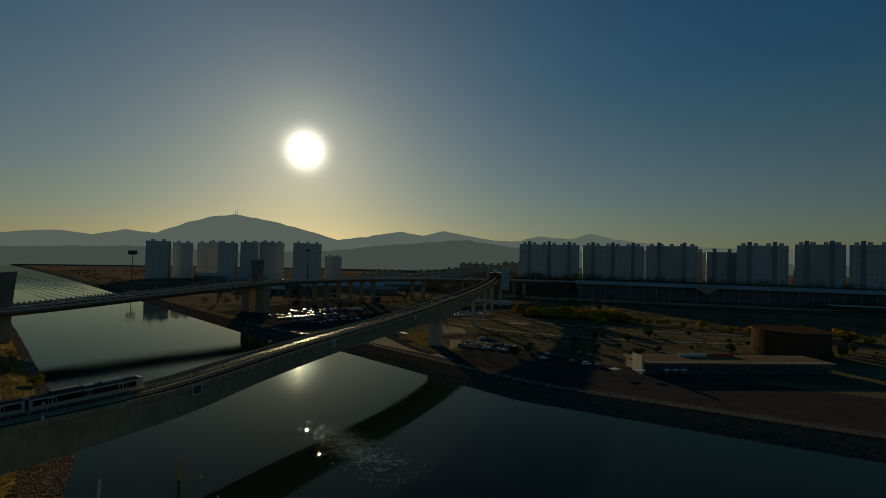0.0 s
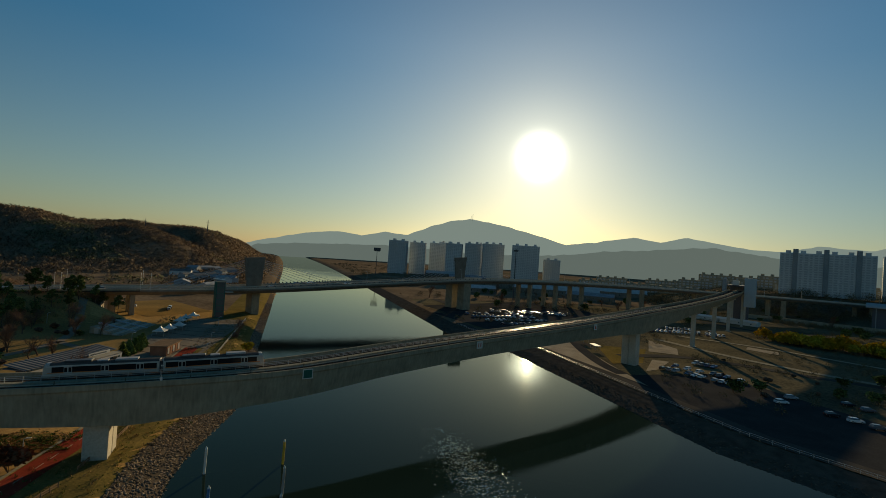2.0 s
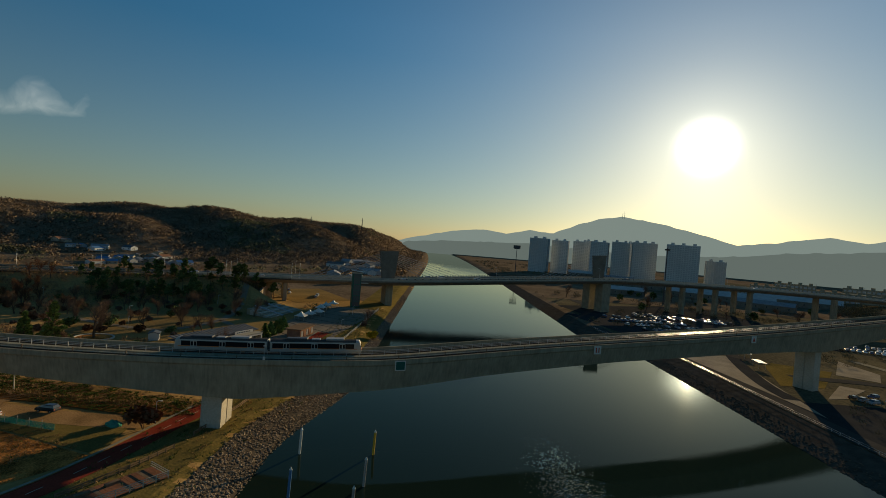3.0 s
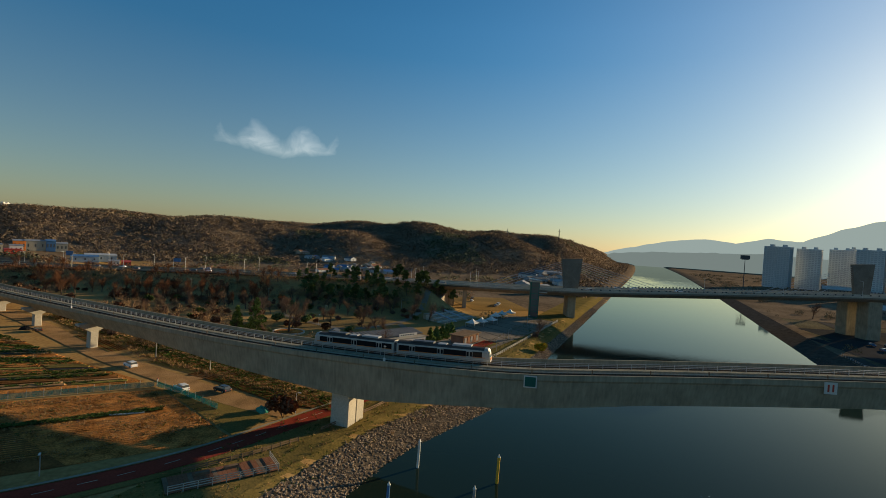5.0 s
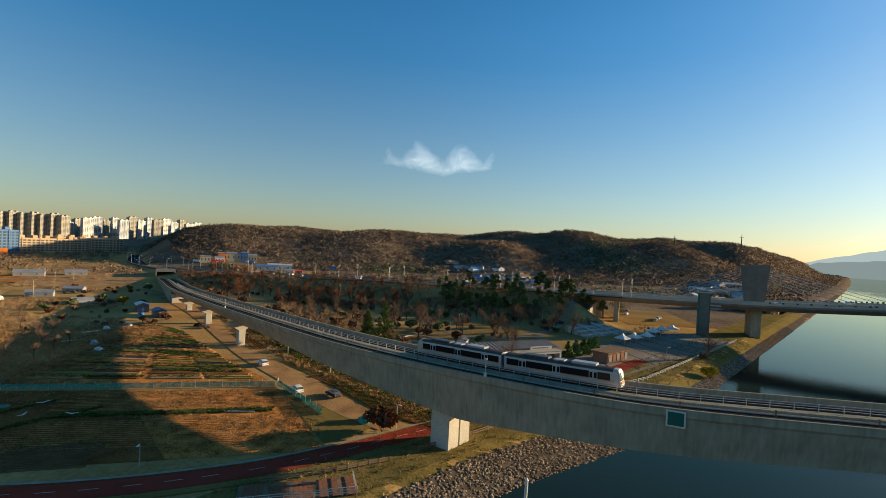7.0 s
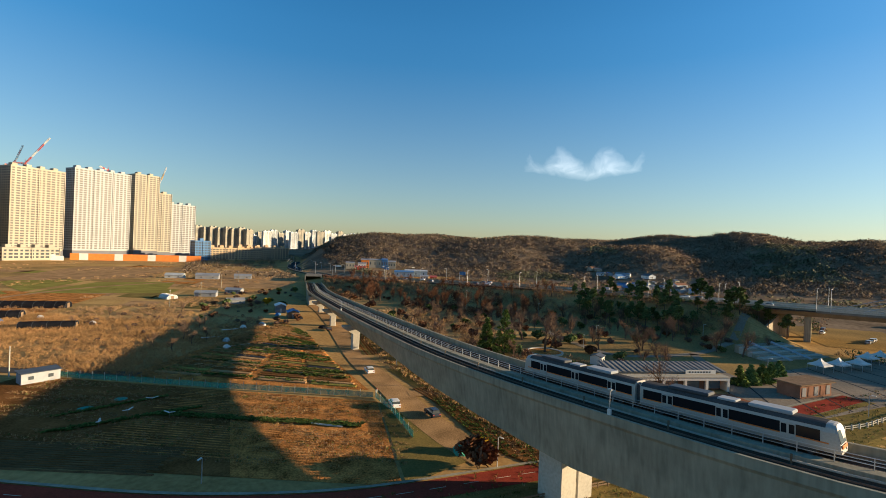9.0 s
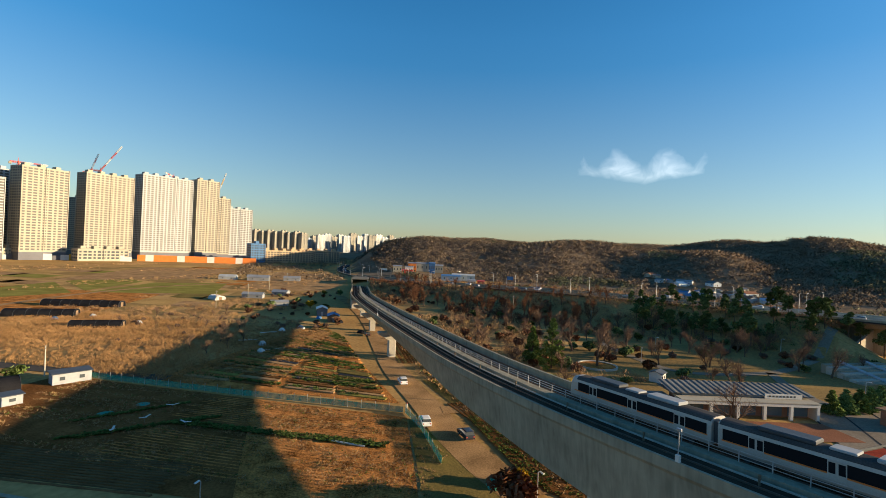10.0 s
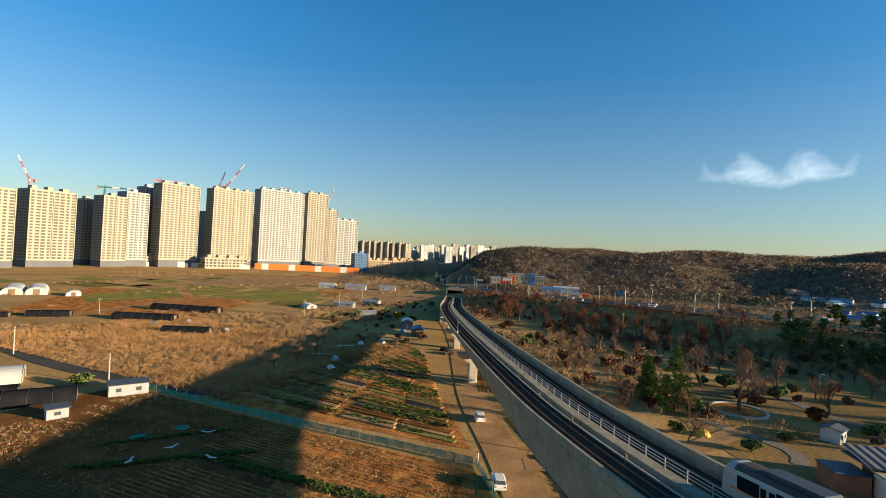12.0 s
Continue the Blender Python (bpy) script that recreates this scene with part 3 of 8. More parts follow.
for h in (0.02, 0.34, 0.68):
    part("handrail", B().sweep(frames_of(run(-310, 205)), [(0.60, h), (0.60, h - 0.06), (0.66, h - 0.06), (0.66, h)]), "steel", viaduct)
post = B().box(0, 0, -0.45, 0.09, 0.09, 1.14).mesh("post", "steel")
for k in range(172):
    p, w = on_line(-309 + k * 3.0, 0.63)
    share("post", post, viaduct, p.x, p.y, p.z, w)
peg = B().box(0, 0, -1.05, 0.18, 0.18, 1.0).mesh("power_rail_bracket", "timber")
for k in range(52):
    p, w = on_line(-300 + k * 12.0, -1.62)
    share("power_rail_bracket", peg, viaduct, p.x, p.y, p.z, w)


def river_pier(s, base):
    """Two halves with a groove down the faces that look along the canal."""
    p, w = on_line(s)
    top = p.z - depth(s) + 0.25
    b = B()
    for o in (-1.78, 1.78):
        c = Vector((p.x, p.y, 0)) + Vector((-math.sin(w), math.cos(w), 0)) * o
        b.cbox(c.x, c.y, base, 4.4, 3.3, top - base, w, 0.12)
    b.box(p.x, p.y, base + 0.1, 3.9, 0.6, top - base - 0.2, w)
    part("pier", b, "concrete_light", viaduct, "pale concrete river pier with a groove")


river_pier(-40, 0.6)
river_pier(168, 1.6)


def column_pier(s, across):
    """A squared column with a groove down each broad face, under a flared cap."""
    p, w = on_line(s, across)
    top = on_line(s)[0].z - depth(s) + 0.1
    base = 2.6
    c, si = math.cos(w), math.sin(w)
    b = B()
    for o in (-0.68, 0.68):
        b.cbox(p.x + c * o, p.y + si * o, base, 1.26, 2.3, top - 2.0 - base, w, 0.14)
    b.box(p.x, p.y, base + 0.1, 0.5, 2.0, top - 2.2 - base, w)
    b.cbox(p.x, p.y, base - 0.4, 4.2, 4.2, 0.9, w, 0.08)
    vs = []
    for h, a, q in ((top - 2.6, 1.2, 1.3), (top - 0.6, 4.5, 1.5), (top, 4.5, 1.5)):
        for e, g in ((-1, -1), (1, -1), (1, 1), (-1, 1)):
            px, py = e * q, g * a
            vs.append((p.x + c * px - si * py, p.y + si * px + c * py, h))
    b.add(vs, [(3, 2, 1, 0), (8, 9, 10, 11)] + [(r + i, r + (i + 1) % 4, r + 4 + (i + 1) % 4, r + 4 + i) for r in (0, 4) for i in range(4)])
    part("pier", b, "concrete_light", viaduct, "pale grooved column pier with a flared cap")


for s in (-144, -191, -232):
    column_pier(s, -2.0)
for s in (262, 318, 380):
    column_pier(s, 0.0)


def abutment():
    """Where the line comes down to the land: retaining walls, and the mouth of a short tunnel."""
    p, w = on_line(-262)
    part("abutment", B().cbox(p.x, p.y, 2.4, 4.5, 2 * HALF - 0.6, p.z - 3.0 - 2.4, w, 0.15), "concrete_light", viaduct, "pale concrete abutment block")
    rs = [-468 + 4.0 * i for i in range(52)]
    fr_ = frames_of([on_line(s)[0] for s in rs])
    for side in (-1, 1):
        part("retaining_wall", B().sweep(fr_, lambda i: [(side * (HALF - 0.9), -0.9), (side * (HALF - 0.9), min(-1.2, 2.5 - fr_[i][0].z)), (side * (HALF - 0.02), min(-1.2, 2.5 - fr_[i][0].z)), (side * (HALF - 0.02), -0.9)]), "concrete", viaduct, "stained concrete retaining wall")
    q, w = on_line(-432)
    mouth = B().box(q.x, q.y, q.z + 4.2, 30, 2 * HALF + 2, 0.6, w)
    c, s = math.cos(w), math.sin(w)
    for side in (-1, 1):
        o = side * (HALF + 0.55)
        mouth.box(q.x - s * o, q.y + c * o, q.z - 2.4, 30, 0.9, 6.6, w)
    part("tunnel_mouth", mouth, "concrete_dark", viaduct, "concrete tunnel mouth over both tracks")


abutment()


# station house at the line's far end
def station():
    p, w = on_line(424)
    st = thing("elevated_station", p.x, p.y, 3, w, "pale blue-grey elevated station house at the viaduct's end", "station")
    z = p.z - 3
    part("side_wall", B().cbox(4, 9.0, z - 5, 14, 2.4, 14.5, 0, 0.3), "render_grey", st, "pale slab wall beside the tracks")
    part("side_block", B().cbox(6, -10.5, z - 14, 12, 8.5, 25, 0, 0.3), "station_blue", st, "pale blue-grey clad lift tower")
    part("signal_box", B().cbox(10, 1, z + 4.2, 5, 5, 4.2, 0, 0.2), "white", st, "small white box over the tracks")
    part("roof", B().box(24, 0, z + 3.2, 34, 16, 0.9), "facade_dark", st)
    part("end_wall", B().box(40, 0, 0, 1, 16, z + 3), "facade_dark", st)
    for x in (8, 34):
        part("column", B().cbox(x, -5.0, 0, 2.0, 2.0, z - 3.5, 0, 0.1), "concrete_light", st)
        part("column", B().cbox(x, 5.0, 0, 2.0, 2.0, z - 3.5, 0, 0.1), "concrete_light", st)


station()


# ---- signs on the viaduct ----
def sign(s, kind):
    p, w = on_line(s, -HALF - 0.16, -0.15)
    e = thing("navigation_sign", p.x, p.y, p.z - 2.35, w, {"green": "green square channel sign with a white border on the viaduct", "bars": "white channel sign with two dark red bars on the viaduct", "arrow": "white sign with a dark red triangle on the viaduct"}[kind], "sign")
    a, h = 1.25, 2.3
    part("panel", B().box(0, 0, 0, 2 * a, 0.08, h), "white", e)
    if kind == "green":
        part("field", B().box(0, -0.055, 0.22, 2 * a - 0.44, 0.03, h - 0.44), "teal", e, "dark green field")
    elif kind == "bars":
        for o in (-0.45, 0.45):
            part("bar", B().box(o, -0.055, 0.45, 0.36, 0.03, h - 0.9), "red", e)
    else:
        part("triangle", B().add([(-0.7, -0.07, 0.5), (0.7, -0.07, 0.5), (0, -0.07, 1.8), (-0.7, -0.04, 0.5), (0.7, -0.04, 0.5), (0, -0.04, 1.8)], [(0, 1, 2), (5, 4, 3), (0, 3, 4, 1), (1, 4, 5, 2), (2, 5, 3, 0)]), "red", e)
    for o in (-0.8, 0.8):
        part("bracket", B().box(o, 0.14, 0.3, 0.08, 0.22, h - 0.6), "steel", e)


sign(-0.8, "green")
sign(57, "bars")
sign(122, "arrow")


def deck_lamp(s):
    p, w = on_line(s, -HALF + 0.2)
    e = thing("signal_post", p.x, p.y, p.z, w, "small white signal post on the viaduct's edge", "post")
    part("cabinet", B().cbox(0, 0, 0, 0.45, 0.35, 0.7, 0, 0.04), "white", e)
    part("mast", B().tube((0, 0, 0.7), (0, 0, 3.0), 0.05), "steel", e)
    part("lamp_head", B().cbox(0, 0, 2.9, 0.5, 0.25, 0.3, 0, 0.05), "steel", e)


for s in (-29, -150):
    deck_lamp(s)


# ---- the train ----
def train(s_mid):
    p, w = on_line(s_mid, 3.15, -0.88)
    e = thing("metro_train", p.x, p.y, p.z, w, "two-car silver metro train with orange stripe on the viaduct", "train")
    inv = e.matrix_basis.inverted()
    L, W, H = 20.9, 2.75, 3.55
    for end, s in ((-1, s_mid - 10.9), (1, s_mid + 10.9)):
        a, _ = on_line(s - 9, 3.15, -0.88)
        c, _ = on_line(s + 9, 3.15, -0.88)
        d = (c - a).normalized()
        side = Vector((-d.y, d.x, 0)).normalized()
        up = d.cross(side)
        o = (a + c) / 2
        m = inv @ Matrix(((*[d.x], side.x, up.x, o.x), (d.y, side.y, up.y, o.y), (d.z, side.z, up.z, o.z), (0, 0, 0, 1)))
        car = new("carriage")
        car.parent, car.matrix_basis = e, m
        car["label"] = "silver carriage with dark window band"
        # shell: rounded section, the cab end raked
        sec = [(-W / 2 + 0.12, 0.75), (-W / 2, 1.0), (-W / 2, 2.75), (-W / 2 + 0.12, 3.2), (-W / 2 + 0.45, 3.48), (-0.5, H), (0.5, H), (W / 2 - 0.45, 3.48), (W / 2 - 0.12, 3.2), (W / 2, 2.75), (W / 2, 1.0), (W / 2 - 0.12, 0.75)]
        b = B()
        cab = end
        stations = [(-L / 2, 0.97), (-L / 2 + 0.12, 1.0), (L / 2 - 1.5, 1.0), (L / 2 - 0.75, 0.985), (L / 2 - 0.25, 0.95), (L / 2, 0.86)]
        n = len(sec)
        for x, k in stations:
            for y, z in sec:
                rake = 0.55 * max(0, (z - 1.6) / 2) ** 1.5 if x > L / 2 - 0.8 else 0
                b.v.append((cab * (x - rake), y * k, 0.75 + (z - 0.75) * (0.98 if x > L / 2 - 0.1 else 1)))
        for i in range(len(stations) - 1):
            b.f += [(i * n + j, i * n + (j + 1) % n, (i + 1) * n + (j + 1) % n, (i + 1) * n + j) for j in range(n)]
        b.f += [tuple(range(n)), tuple((len(stations) - 1) * n + j for j in range(n))]
        part("body", b, "train", car)
        part("roof_skin", B().sweep([(Vector((cab * x, 0, 0)), Vector((0, 1, 0)), Vector((0, 0, 1))) for x in (-L / 2 + 0.1, L / 2 - 1.3)], [(-W / 2 + 0.08, 3.16), (-W / 2 + 0.42, 3.51), (-0.5, H + 0.03), (0.5, H + 0.03), (W / 2 - 0.42, 3.51), (W / 2 - 0.08, 3.16)]), "train_roof", car, "sooty grey roof")
        for sd in (-1, 1):
            y = sd * (W / 2 + 0.012)
            part("window_band", B().box(-0.6 * cab, y, 1.72, L - 2.2, 0.03, 1.12), "train_glass", car, "black glazed window band")
            part("stripe", B().box(-0.3 * cab, y, 1.60, L - 1.4, 0.03, 0.14), "orange", car, "orange stripe")
            for k in (-6.4, 0.0, 6.4):
                dr = part("door", B().box(k - 0.4 * cab, sd * (W / 2 + 0.03), 0.92, 1.4, 0.03, 1.95), "train", car, "grey sliding door")
                for q in (-0.36, 0.36):
                    part("door_window", B().box(k + q - 0.4 * cab, sd * (W / 2 + 0.05), 1.75, 0.5, 0.02, 0.95), "train_glass", dr)
        part("windscreen", B().add([(cab * (L / 2 + 0.03 - 0.10), -1.0, 1.75), (cab * (L / 2 + 0.03 - 0.10), 1.0, 1.75), (cab * (L / 2 - 0.38), 0.85, 2.98), (cab * (L / 2 - 0.38), -0.85, 2.98), (cab * (L / 2 - 0.10), -1.0, 1.75), (cab * (L / 2 - 0.10), 1.0, 1.75), (cab * (L / 2 - 0.45), 0.85, 2.98), (cab * (L / 2 - 0.45), -0.85, 2.98)], [(0, 1, 2, 3), (7, 6, 5, 4), (0, 4, 5, 1), (1, 5, 6, 2), (2, 6, 7, 3), (3, 7, 4, 0)]), "window", car, "raked cab windscreen")
        part("front_panel", B().cbox(cab * (L / 2 + 0.0), 0, 1.28, 0.10, 1.7, 0.34, 0, 0.02), "orange", car, "orange front panel")
        for y in (-0.85, 0.85):
            part("headlight", B().cbox(cab * (L / 2 + 0.0), y, 1.0, 0.10, 0.34, 0.18, 0, 0.03), "white", car)
        for x, lx in ((-4.5, 4.8), (4.2, 4.2)):
            part("roof_unit", B().cbox(x, 0, H - 0.02, lx, 1.9, 0.42, 0, 0.1), "render_grey" if x > 0 else "steel_dark", car, "roof air-conditioning unit")
        part("roof_box", B().cbox(-0.2, 0, H - 0.02, 2.0, 1.6, 0.25, 0, 0.06), "render_grey", car)
        for x in (-6.8, 6.8):
            bo = part("bogie", B().box(x, 0, 0.30, 3.0, 2.0, 0.45), "steel_dark", car)
            for q in (-1.05, 1.05):
                for y in (-0.75, 0.75):
                    part("wheel", B().tube((x + q, y - 0.07, 0.36), (x + q, y + 0.07, 0.36), 0.36, n=14), "steel_dark", bo)
        part("underframe", B().box(0, 0, 0.55, 9.0, 2.3, 0.28), "steel_dark", car)
    part("gangway", B().box(0, 0, 0.95, 1.1, 1.9, 2.2), "steel_dark", e, "black rubber gangway")


train(-30)


# ---- banks ----
def uv(u, v):
    return -0.6 * u + 0.8 * v, 0.8 * u + 0.6 * v


def shore(u, side, d):
    """A point d metres inland of the left or right shore."""
    v0 = -0.00002 * max(0.0, u - 800) ** 2
    left = 10.5 + 8.5 * ss(125, 180, u) + v0
    right = 128 + 17 * (1 - ss(250, 310, u)) + 0.3 * max(0.0, 120 - u) + v0
    return uv(u, left - d) if side < 0 else uv(u, right + d)


def bank_sheet(name, side, u0, u1, d0, d1, m, label, category, lift=0.04, step=4.0):
    b = B()
    n, k = int((u1 - u0) / step), 7
    for i in range(n + 1):
        for j in range(k):
            x, y = shore(u0 + (u1 - u0) * i / n, side, d0 + (d1 - d0) * j / (k - 1))
            b.v.append((x, y, land(x, y) + lift))
    b.f = [(i * k + j, i * k + j + 1, (i + 1) * k + j + 1, (i + 1) * k + j) for i in range(n) for j in range(k - 1)]
    return tagged(b.ob(name, m), label, category, kind="structure")


bank_sheet("bank_grass", -1, 172, 520, 4.2, 8.0, "grass", "yellow-green rough grass on the canal bank", "grass", 0.07)
bank_sheet("bank_grass", -1, 60, 520, 7.5, 26, "grass", "yellow-green rough grass on the canal bank", "grass", 0.05)
bank_sheet("bank_bed", -1, 172, 900, -2.5, 4.4, "bed", "dark gravel under the bank stones", "bank", 0.06)
bank_sheet("bank_bed", -1, 40, 172, -2.5, 8.2, "bed", "dark gravel under the bank stones", "bank", 0.06)
bank_sheet("bank_bed", 1, -60, 900, -2.5, 12.5, "bed", "dark gravel under the bank stones", "bank", 0.06)
bank_sheet("promenade", 1, -60, 330, 13.2, 20.5, "asphalt_pale", "pale waterside promenade", "path", 0.10)


def rock_mesh(seed, m):
    rnd = random.Random(seed)
    bm = bmesh.new()
    bmesh.ops.create_icosphere(bm, subdivisions=1, radius=0.5)
    for v in bm.verts:
        v.co *= rnd.uniform(0.72, 1.2)
        v.co.z *= 0.62
    me = bpy.data.meshes.new("stone")
    bm.to_mesh(me)
    bm.free()
    me.materials.append(M[m])
    return me


ROCKS = [rock_mesh(i, "rock") for i in range(7)]
ROCK_VF = [([tuple(v.co) for v in me.vertices], [tuple(p.vertices) for p in me.polygons]) for me in ROCKS]


def put_shape(b, vf, x, y, z, sx, sy, sz, yaw):
    c, s = math.cos(yaw), math.sin(yaw)
    b.add([(x + (c * px * sx - s * py * sy), y + (s * px * sx + c * py * sy), z + pz * sz) for px, py, pz in vf[0]], vf[1])


def far_shore(side):
    """The land along the canal beyond the road bridge, in one sheet."""
    b = B()
    us_ = steps(505, 900, 500, 4500, 12.0)
    ds = [-3.0, 0.0, 4.0, 9.0, 14.0, 24.0] + [40.0 + 22.0 * i for i in range(24)]
    for u in us_:
        for d in ds:
            x, y = shore(u, side, d)
            b.v.append((x, y, land(x, y) + (0.05 if d < 30 else 0.25)))
    k = len(ds)
    b.f = [(i * k + j, i * k + j + 1, (i + 1) * k + j + 1, (i + 1) * k + j) for i in range(len(us_) - 1) for j in range(k - 1)]
    tagged(b.ob("far_shore", "wood_floor", smooth=True), "brown wooded shore along the canal", "shore", kind="structure")


far_shore(-1)
far_shore(1)


def riprap(side, u0, u1, depth_, count, label, singles=0):
    rnd = random.Random(11 + side)
    e = thing("bank_stones", 0, 0, 0, 0, label, "stones", kind="structure")
    b = B()
    one = 0
    for i in range(count):
        u = u0 + (u1 - u0) * rnd.random() ** (1.5 if side < 0 else 1.1)
        d = rnd.uniform(-0.7, depth_ if side > 0 else 8.2 - 3.8 * ss(150, 185, u))
        x, y = shore(u, side, d + rnd.uniform(-0.6, 0.6) * (d > depth_ - 1.5))
        k = rnd.uniform(0.28, 0.66)
        z = land(x, y) + 0.08
        w = rnd.uniform(0, 6.3)
        if one < singles and 88 < u < 165:
            o = share("stone", ROCKS[i % 7], e, x, y, z, w)
            o.scale = (k * 1.2, k * 0.9, k)
            one += 1
        else:
            put_shape(b, ROCK_VF[i % 7], x, y, z, k * 1.2, k * 0.9, k, w)
    tagged(part("stones", b, "rock" if side < 0 else "rock_dark", e), kind="stuff")


riprap(-1, 60, 430, 8.2, 13000, "tan riprap boulders along the canal bank", 300)
riprap(1, -40, 330, 6.5, 3600, "dark scattered boulders along the far canal bank")


def water_post(x, y, h, m, label):
    e = thing("mooring_post", x, y, -1.0, 0, label, "post")
    part("shaft", B().tube((0, 0, 0), (0.12, 0.1, h + 1), 0.28, 0.26, 10), m, e)
    part("cap", B().tube((0.12, 0.1, h + 1), (0.12, 0.1, h + 1.5), 0.30, 0.06, 10), "white" if m != "white" else "steel", e)


water_post(-52.9, 124.2, 5.0, "yellow", "yellow mooring post standing in the canal")
water_post(-64.0, 113.0, 5.2, "white", "white mooring post standing in the canal")
water_post(-44.5, 113.2, 5.2, "steel", "grey mooring post with a pale cap in the canal")
water_post(-51.2, 101.0, 5.0, "blue", "blue mooring post with a pale cap in the canal")
water_post(-38.5, 104.5, 5.0, "steel", "grey mooring post with a pale cap in the canal")


# ---- fields on the near bank ----
def near_edge(x, y):
    """Distance from the viaduct, positive on the park side."""
    i = min(range(len(LINE)), key=lambda j: (LINE[j].x - x) ** 2 + (LINE[j].y - y) ** 2)
    d = LINE[min(i + 1, len(LINE) - 1)] - LINE[max(i - 1, 0)]
    return Vector((-d.y, d.x, 0)).normalized().dot(Vector((x - LINE[i].x, y - LINE[i].y, 0)))



patch("field", [(-119, -12), (-119, 68), (-82, 81), (-75, -12)], "field", "orange-brown ploughed field", "field", 0.05, 10)
patch("field", [(-220, 0), (-186, 24), (-127, 64), (-122, 2)], "field", "orange-brown allotment soil", "field", 0.05, 10)
# dark plot, widened so its soil colour deepens the viaduct's shadow
patch("field", [(-118.5, -20), (-118.5, 33), (-80, 55), (-74.5, -20)], "soil_dark", "dark vegetable plot deepened for the viaduct shadow", "field", 0.09, 6)
strip("dirt_track", [(-330, -42), (-270, -4), (-226, 20), (-190, 37), (-155, 54), (-128, 70), (-114, 78), (-101, 87), (-93, 94)], 7.0, "dirt", "sandy packed dirt track beside the viaduct", "track", 0.12)
strip("dirt_track", [(-126, 74), (-131, 84), (-146, 98), (-170, 112)], 4.5, "dirt", "sandy side track under the viaduct", "track", 0.15)
strip("farm_lane", [(-126, 4), (-122, -22), (-121, -60), (-128, -110), (-140, -190)], 4.5, "asphalt_pale", "narrow pale concrete farm lane", "lane", 0.10)
GARDENS = (((-124, 79.5), (-125, 91), (-100, 104), (-108.7, 88)), ((-108.7, 88), (-100, 104), (-91, 103.5), (-98, 94)), ((-177, 56), (-171, 67), (-133.5, 88), (-128.5, 80)))
for q in GARDENS:
    patch("garden_plot", q, "soil_dark", "dark soil garden plot with green rows", "garden", 0.20, 6)
patch("verge", [(-118.5, 68.5), (-112, 75), (-92, 90), (-82.5, 81.5)], "grass", "rough brown-green verge beside the field", "grass", 0.10, 6)
strip("verge", [(-150, 68), (-128, 83), (-112, 93), (-99, 104)], 9.5, "grass", "rough green verge below the viaduct", "grass", 0.11)
strip("verge", [(-236, 27), (-200, 44), (-165, 62), (-146, 72)], 8, "grass", "rough green verge below the viaduct", "grass", 0.11)
bikeline = [(-66, -40), (-69, 0), (-69.8, 30), (-70.6, 48), (-73.5, 64), (-78, 77.5), (-87.6, 96), (-100, 118), (-122, 149), (-150, 190)]
strip("cycle_path", bikeline, 5.2, "bike", "worn red cycle path with white dashes", "cycle path", 0.14)
strip("kerb_strip", bikeline, 0.7, "concrete", "pale kerb beside the cycle path", "kerb", 0.24, shift=3.1)
strip("kerb_strip", bikeline, 1.8, "grass", "grass edge of the cycle path", "grass", 0.13, shift=-3.6)
dash = thing("lane_dashes", 0, 0, 0, 0, "white dashes on the cycle path", "road marking", kind="structure")
dm = B().box(0, 0, 0, 2.6, 0.11, 0.012).mesh("dash", "concrete_light")
_bl = catmull([(x, y, 0) for x, y in bikeline], 5.0)
for i in range(0, len(_bl) - 1, 1):
    d = _bl[i + 1] - _bl[i]
    p = _bl[i]
    if -20 < p.y < 140:
        share("dash", dm, dash, p.x, p.y, land(p.x, p.y) + 0.165, math.atan2(d.y, d.x))


def timber_fence(pts, label):
    e = thing("low_fence", 0, 0, 0, 0, label, "fence")
    pm = B().cbox(0, 0, 0, 0.16, 0.16, 1.0, 0, 0.02).mesh("post", "timber")
    for (x0, y0), (x1, y1) in zip(pts, pts[1:]):
        L = math.hypot(x1 - x0, y1 - y0)
        n = max(1, round(L / 2.0))
        w = math.atan2(y1 - y0, x1 - x0)
        for i in range(n + 1):
            x, y = x0 + (x1 - x0) * i / n, y0 + (y1 - y0) * i / n
            share("post", pm, e, x, y, land(x, y), w)
        zm = land((x0 + x1) / 2, (y0 + y1) / 2)
        for h in (0.45, 0.85):
            part("board", B().box((x0 + x1) / 2, (y0 + y1) / 2, zm + h - 0.1, L, 0.07, 0.22, w), "timber", e)


timber_fence([(-70.5, 72), (-73.2, 83.5), (-76.5, 92.5)], "low timber fence beside the cycle path")
timber_fence([(-80, 98), (-88, 112), (-96, 124)], "low timber fence beside the cycle path")


def viewing_deck():
    e = thing("viewing_deck", -67.6, 78, 3.0, math.radians(96), "timber viewing deck with pale railing by the water", "deck")
    for i in range(24):
        part("plank", B().box(-8.4 + i * 0.73, 0, 0.42, 0.70, 5.6, 0.08), "paving_red" if i % 5 else "timber", e)
    part("frame", B().box(0, 0, 0.05, 16.6, 5.2, 0.35), "steel_dark", e)
    for h in (0.75, 1.15, 1.5):
        part("rail", B().box(0, -2.8, h, 17, 0.08, 0.10), "concrete_light", e)
        part("rail", B().box(8.4, 0, h, 0.08, 5.6, 0.10), "concrete_light", e)
    for i in range(9):
        part("post", B().cbox(-8.4 + i * 2.1, -2.8, -1.5, 0.14, 0.14, 3.1, 0, 0.02), "concrete_light", e)
    part("bench", B().box(-3, 1.2, 0.5, 2.2, 0.6, 0.45), "timber", e)
    part("bench", B().box(1.5, 1.4, 0.5, 2.2, 0.6, 0.45), "timber", e)


viewing_deck()


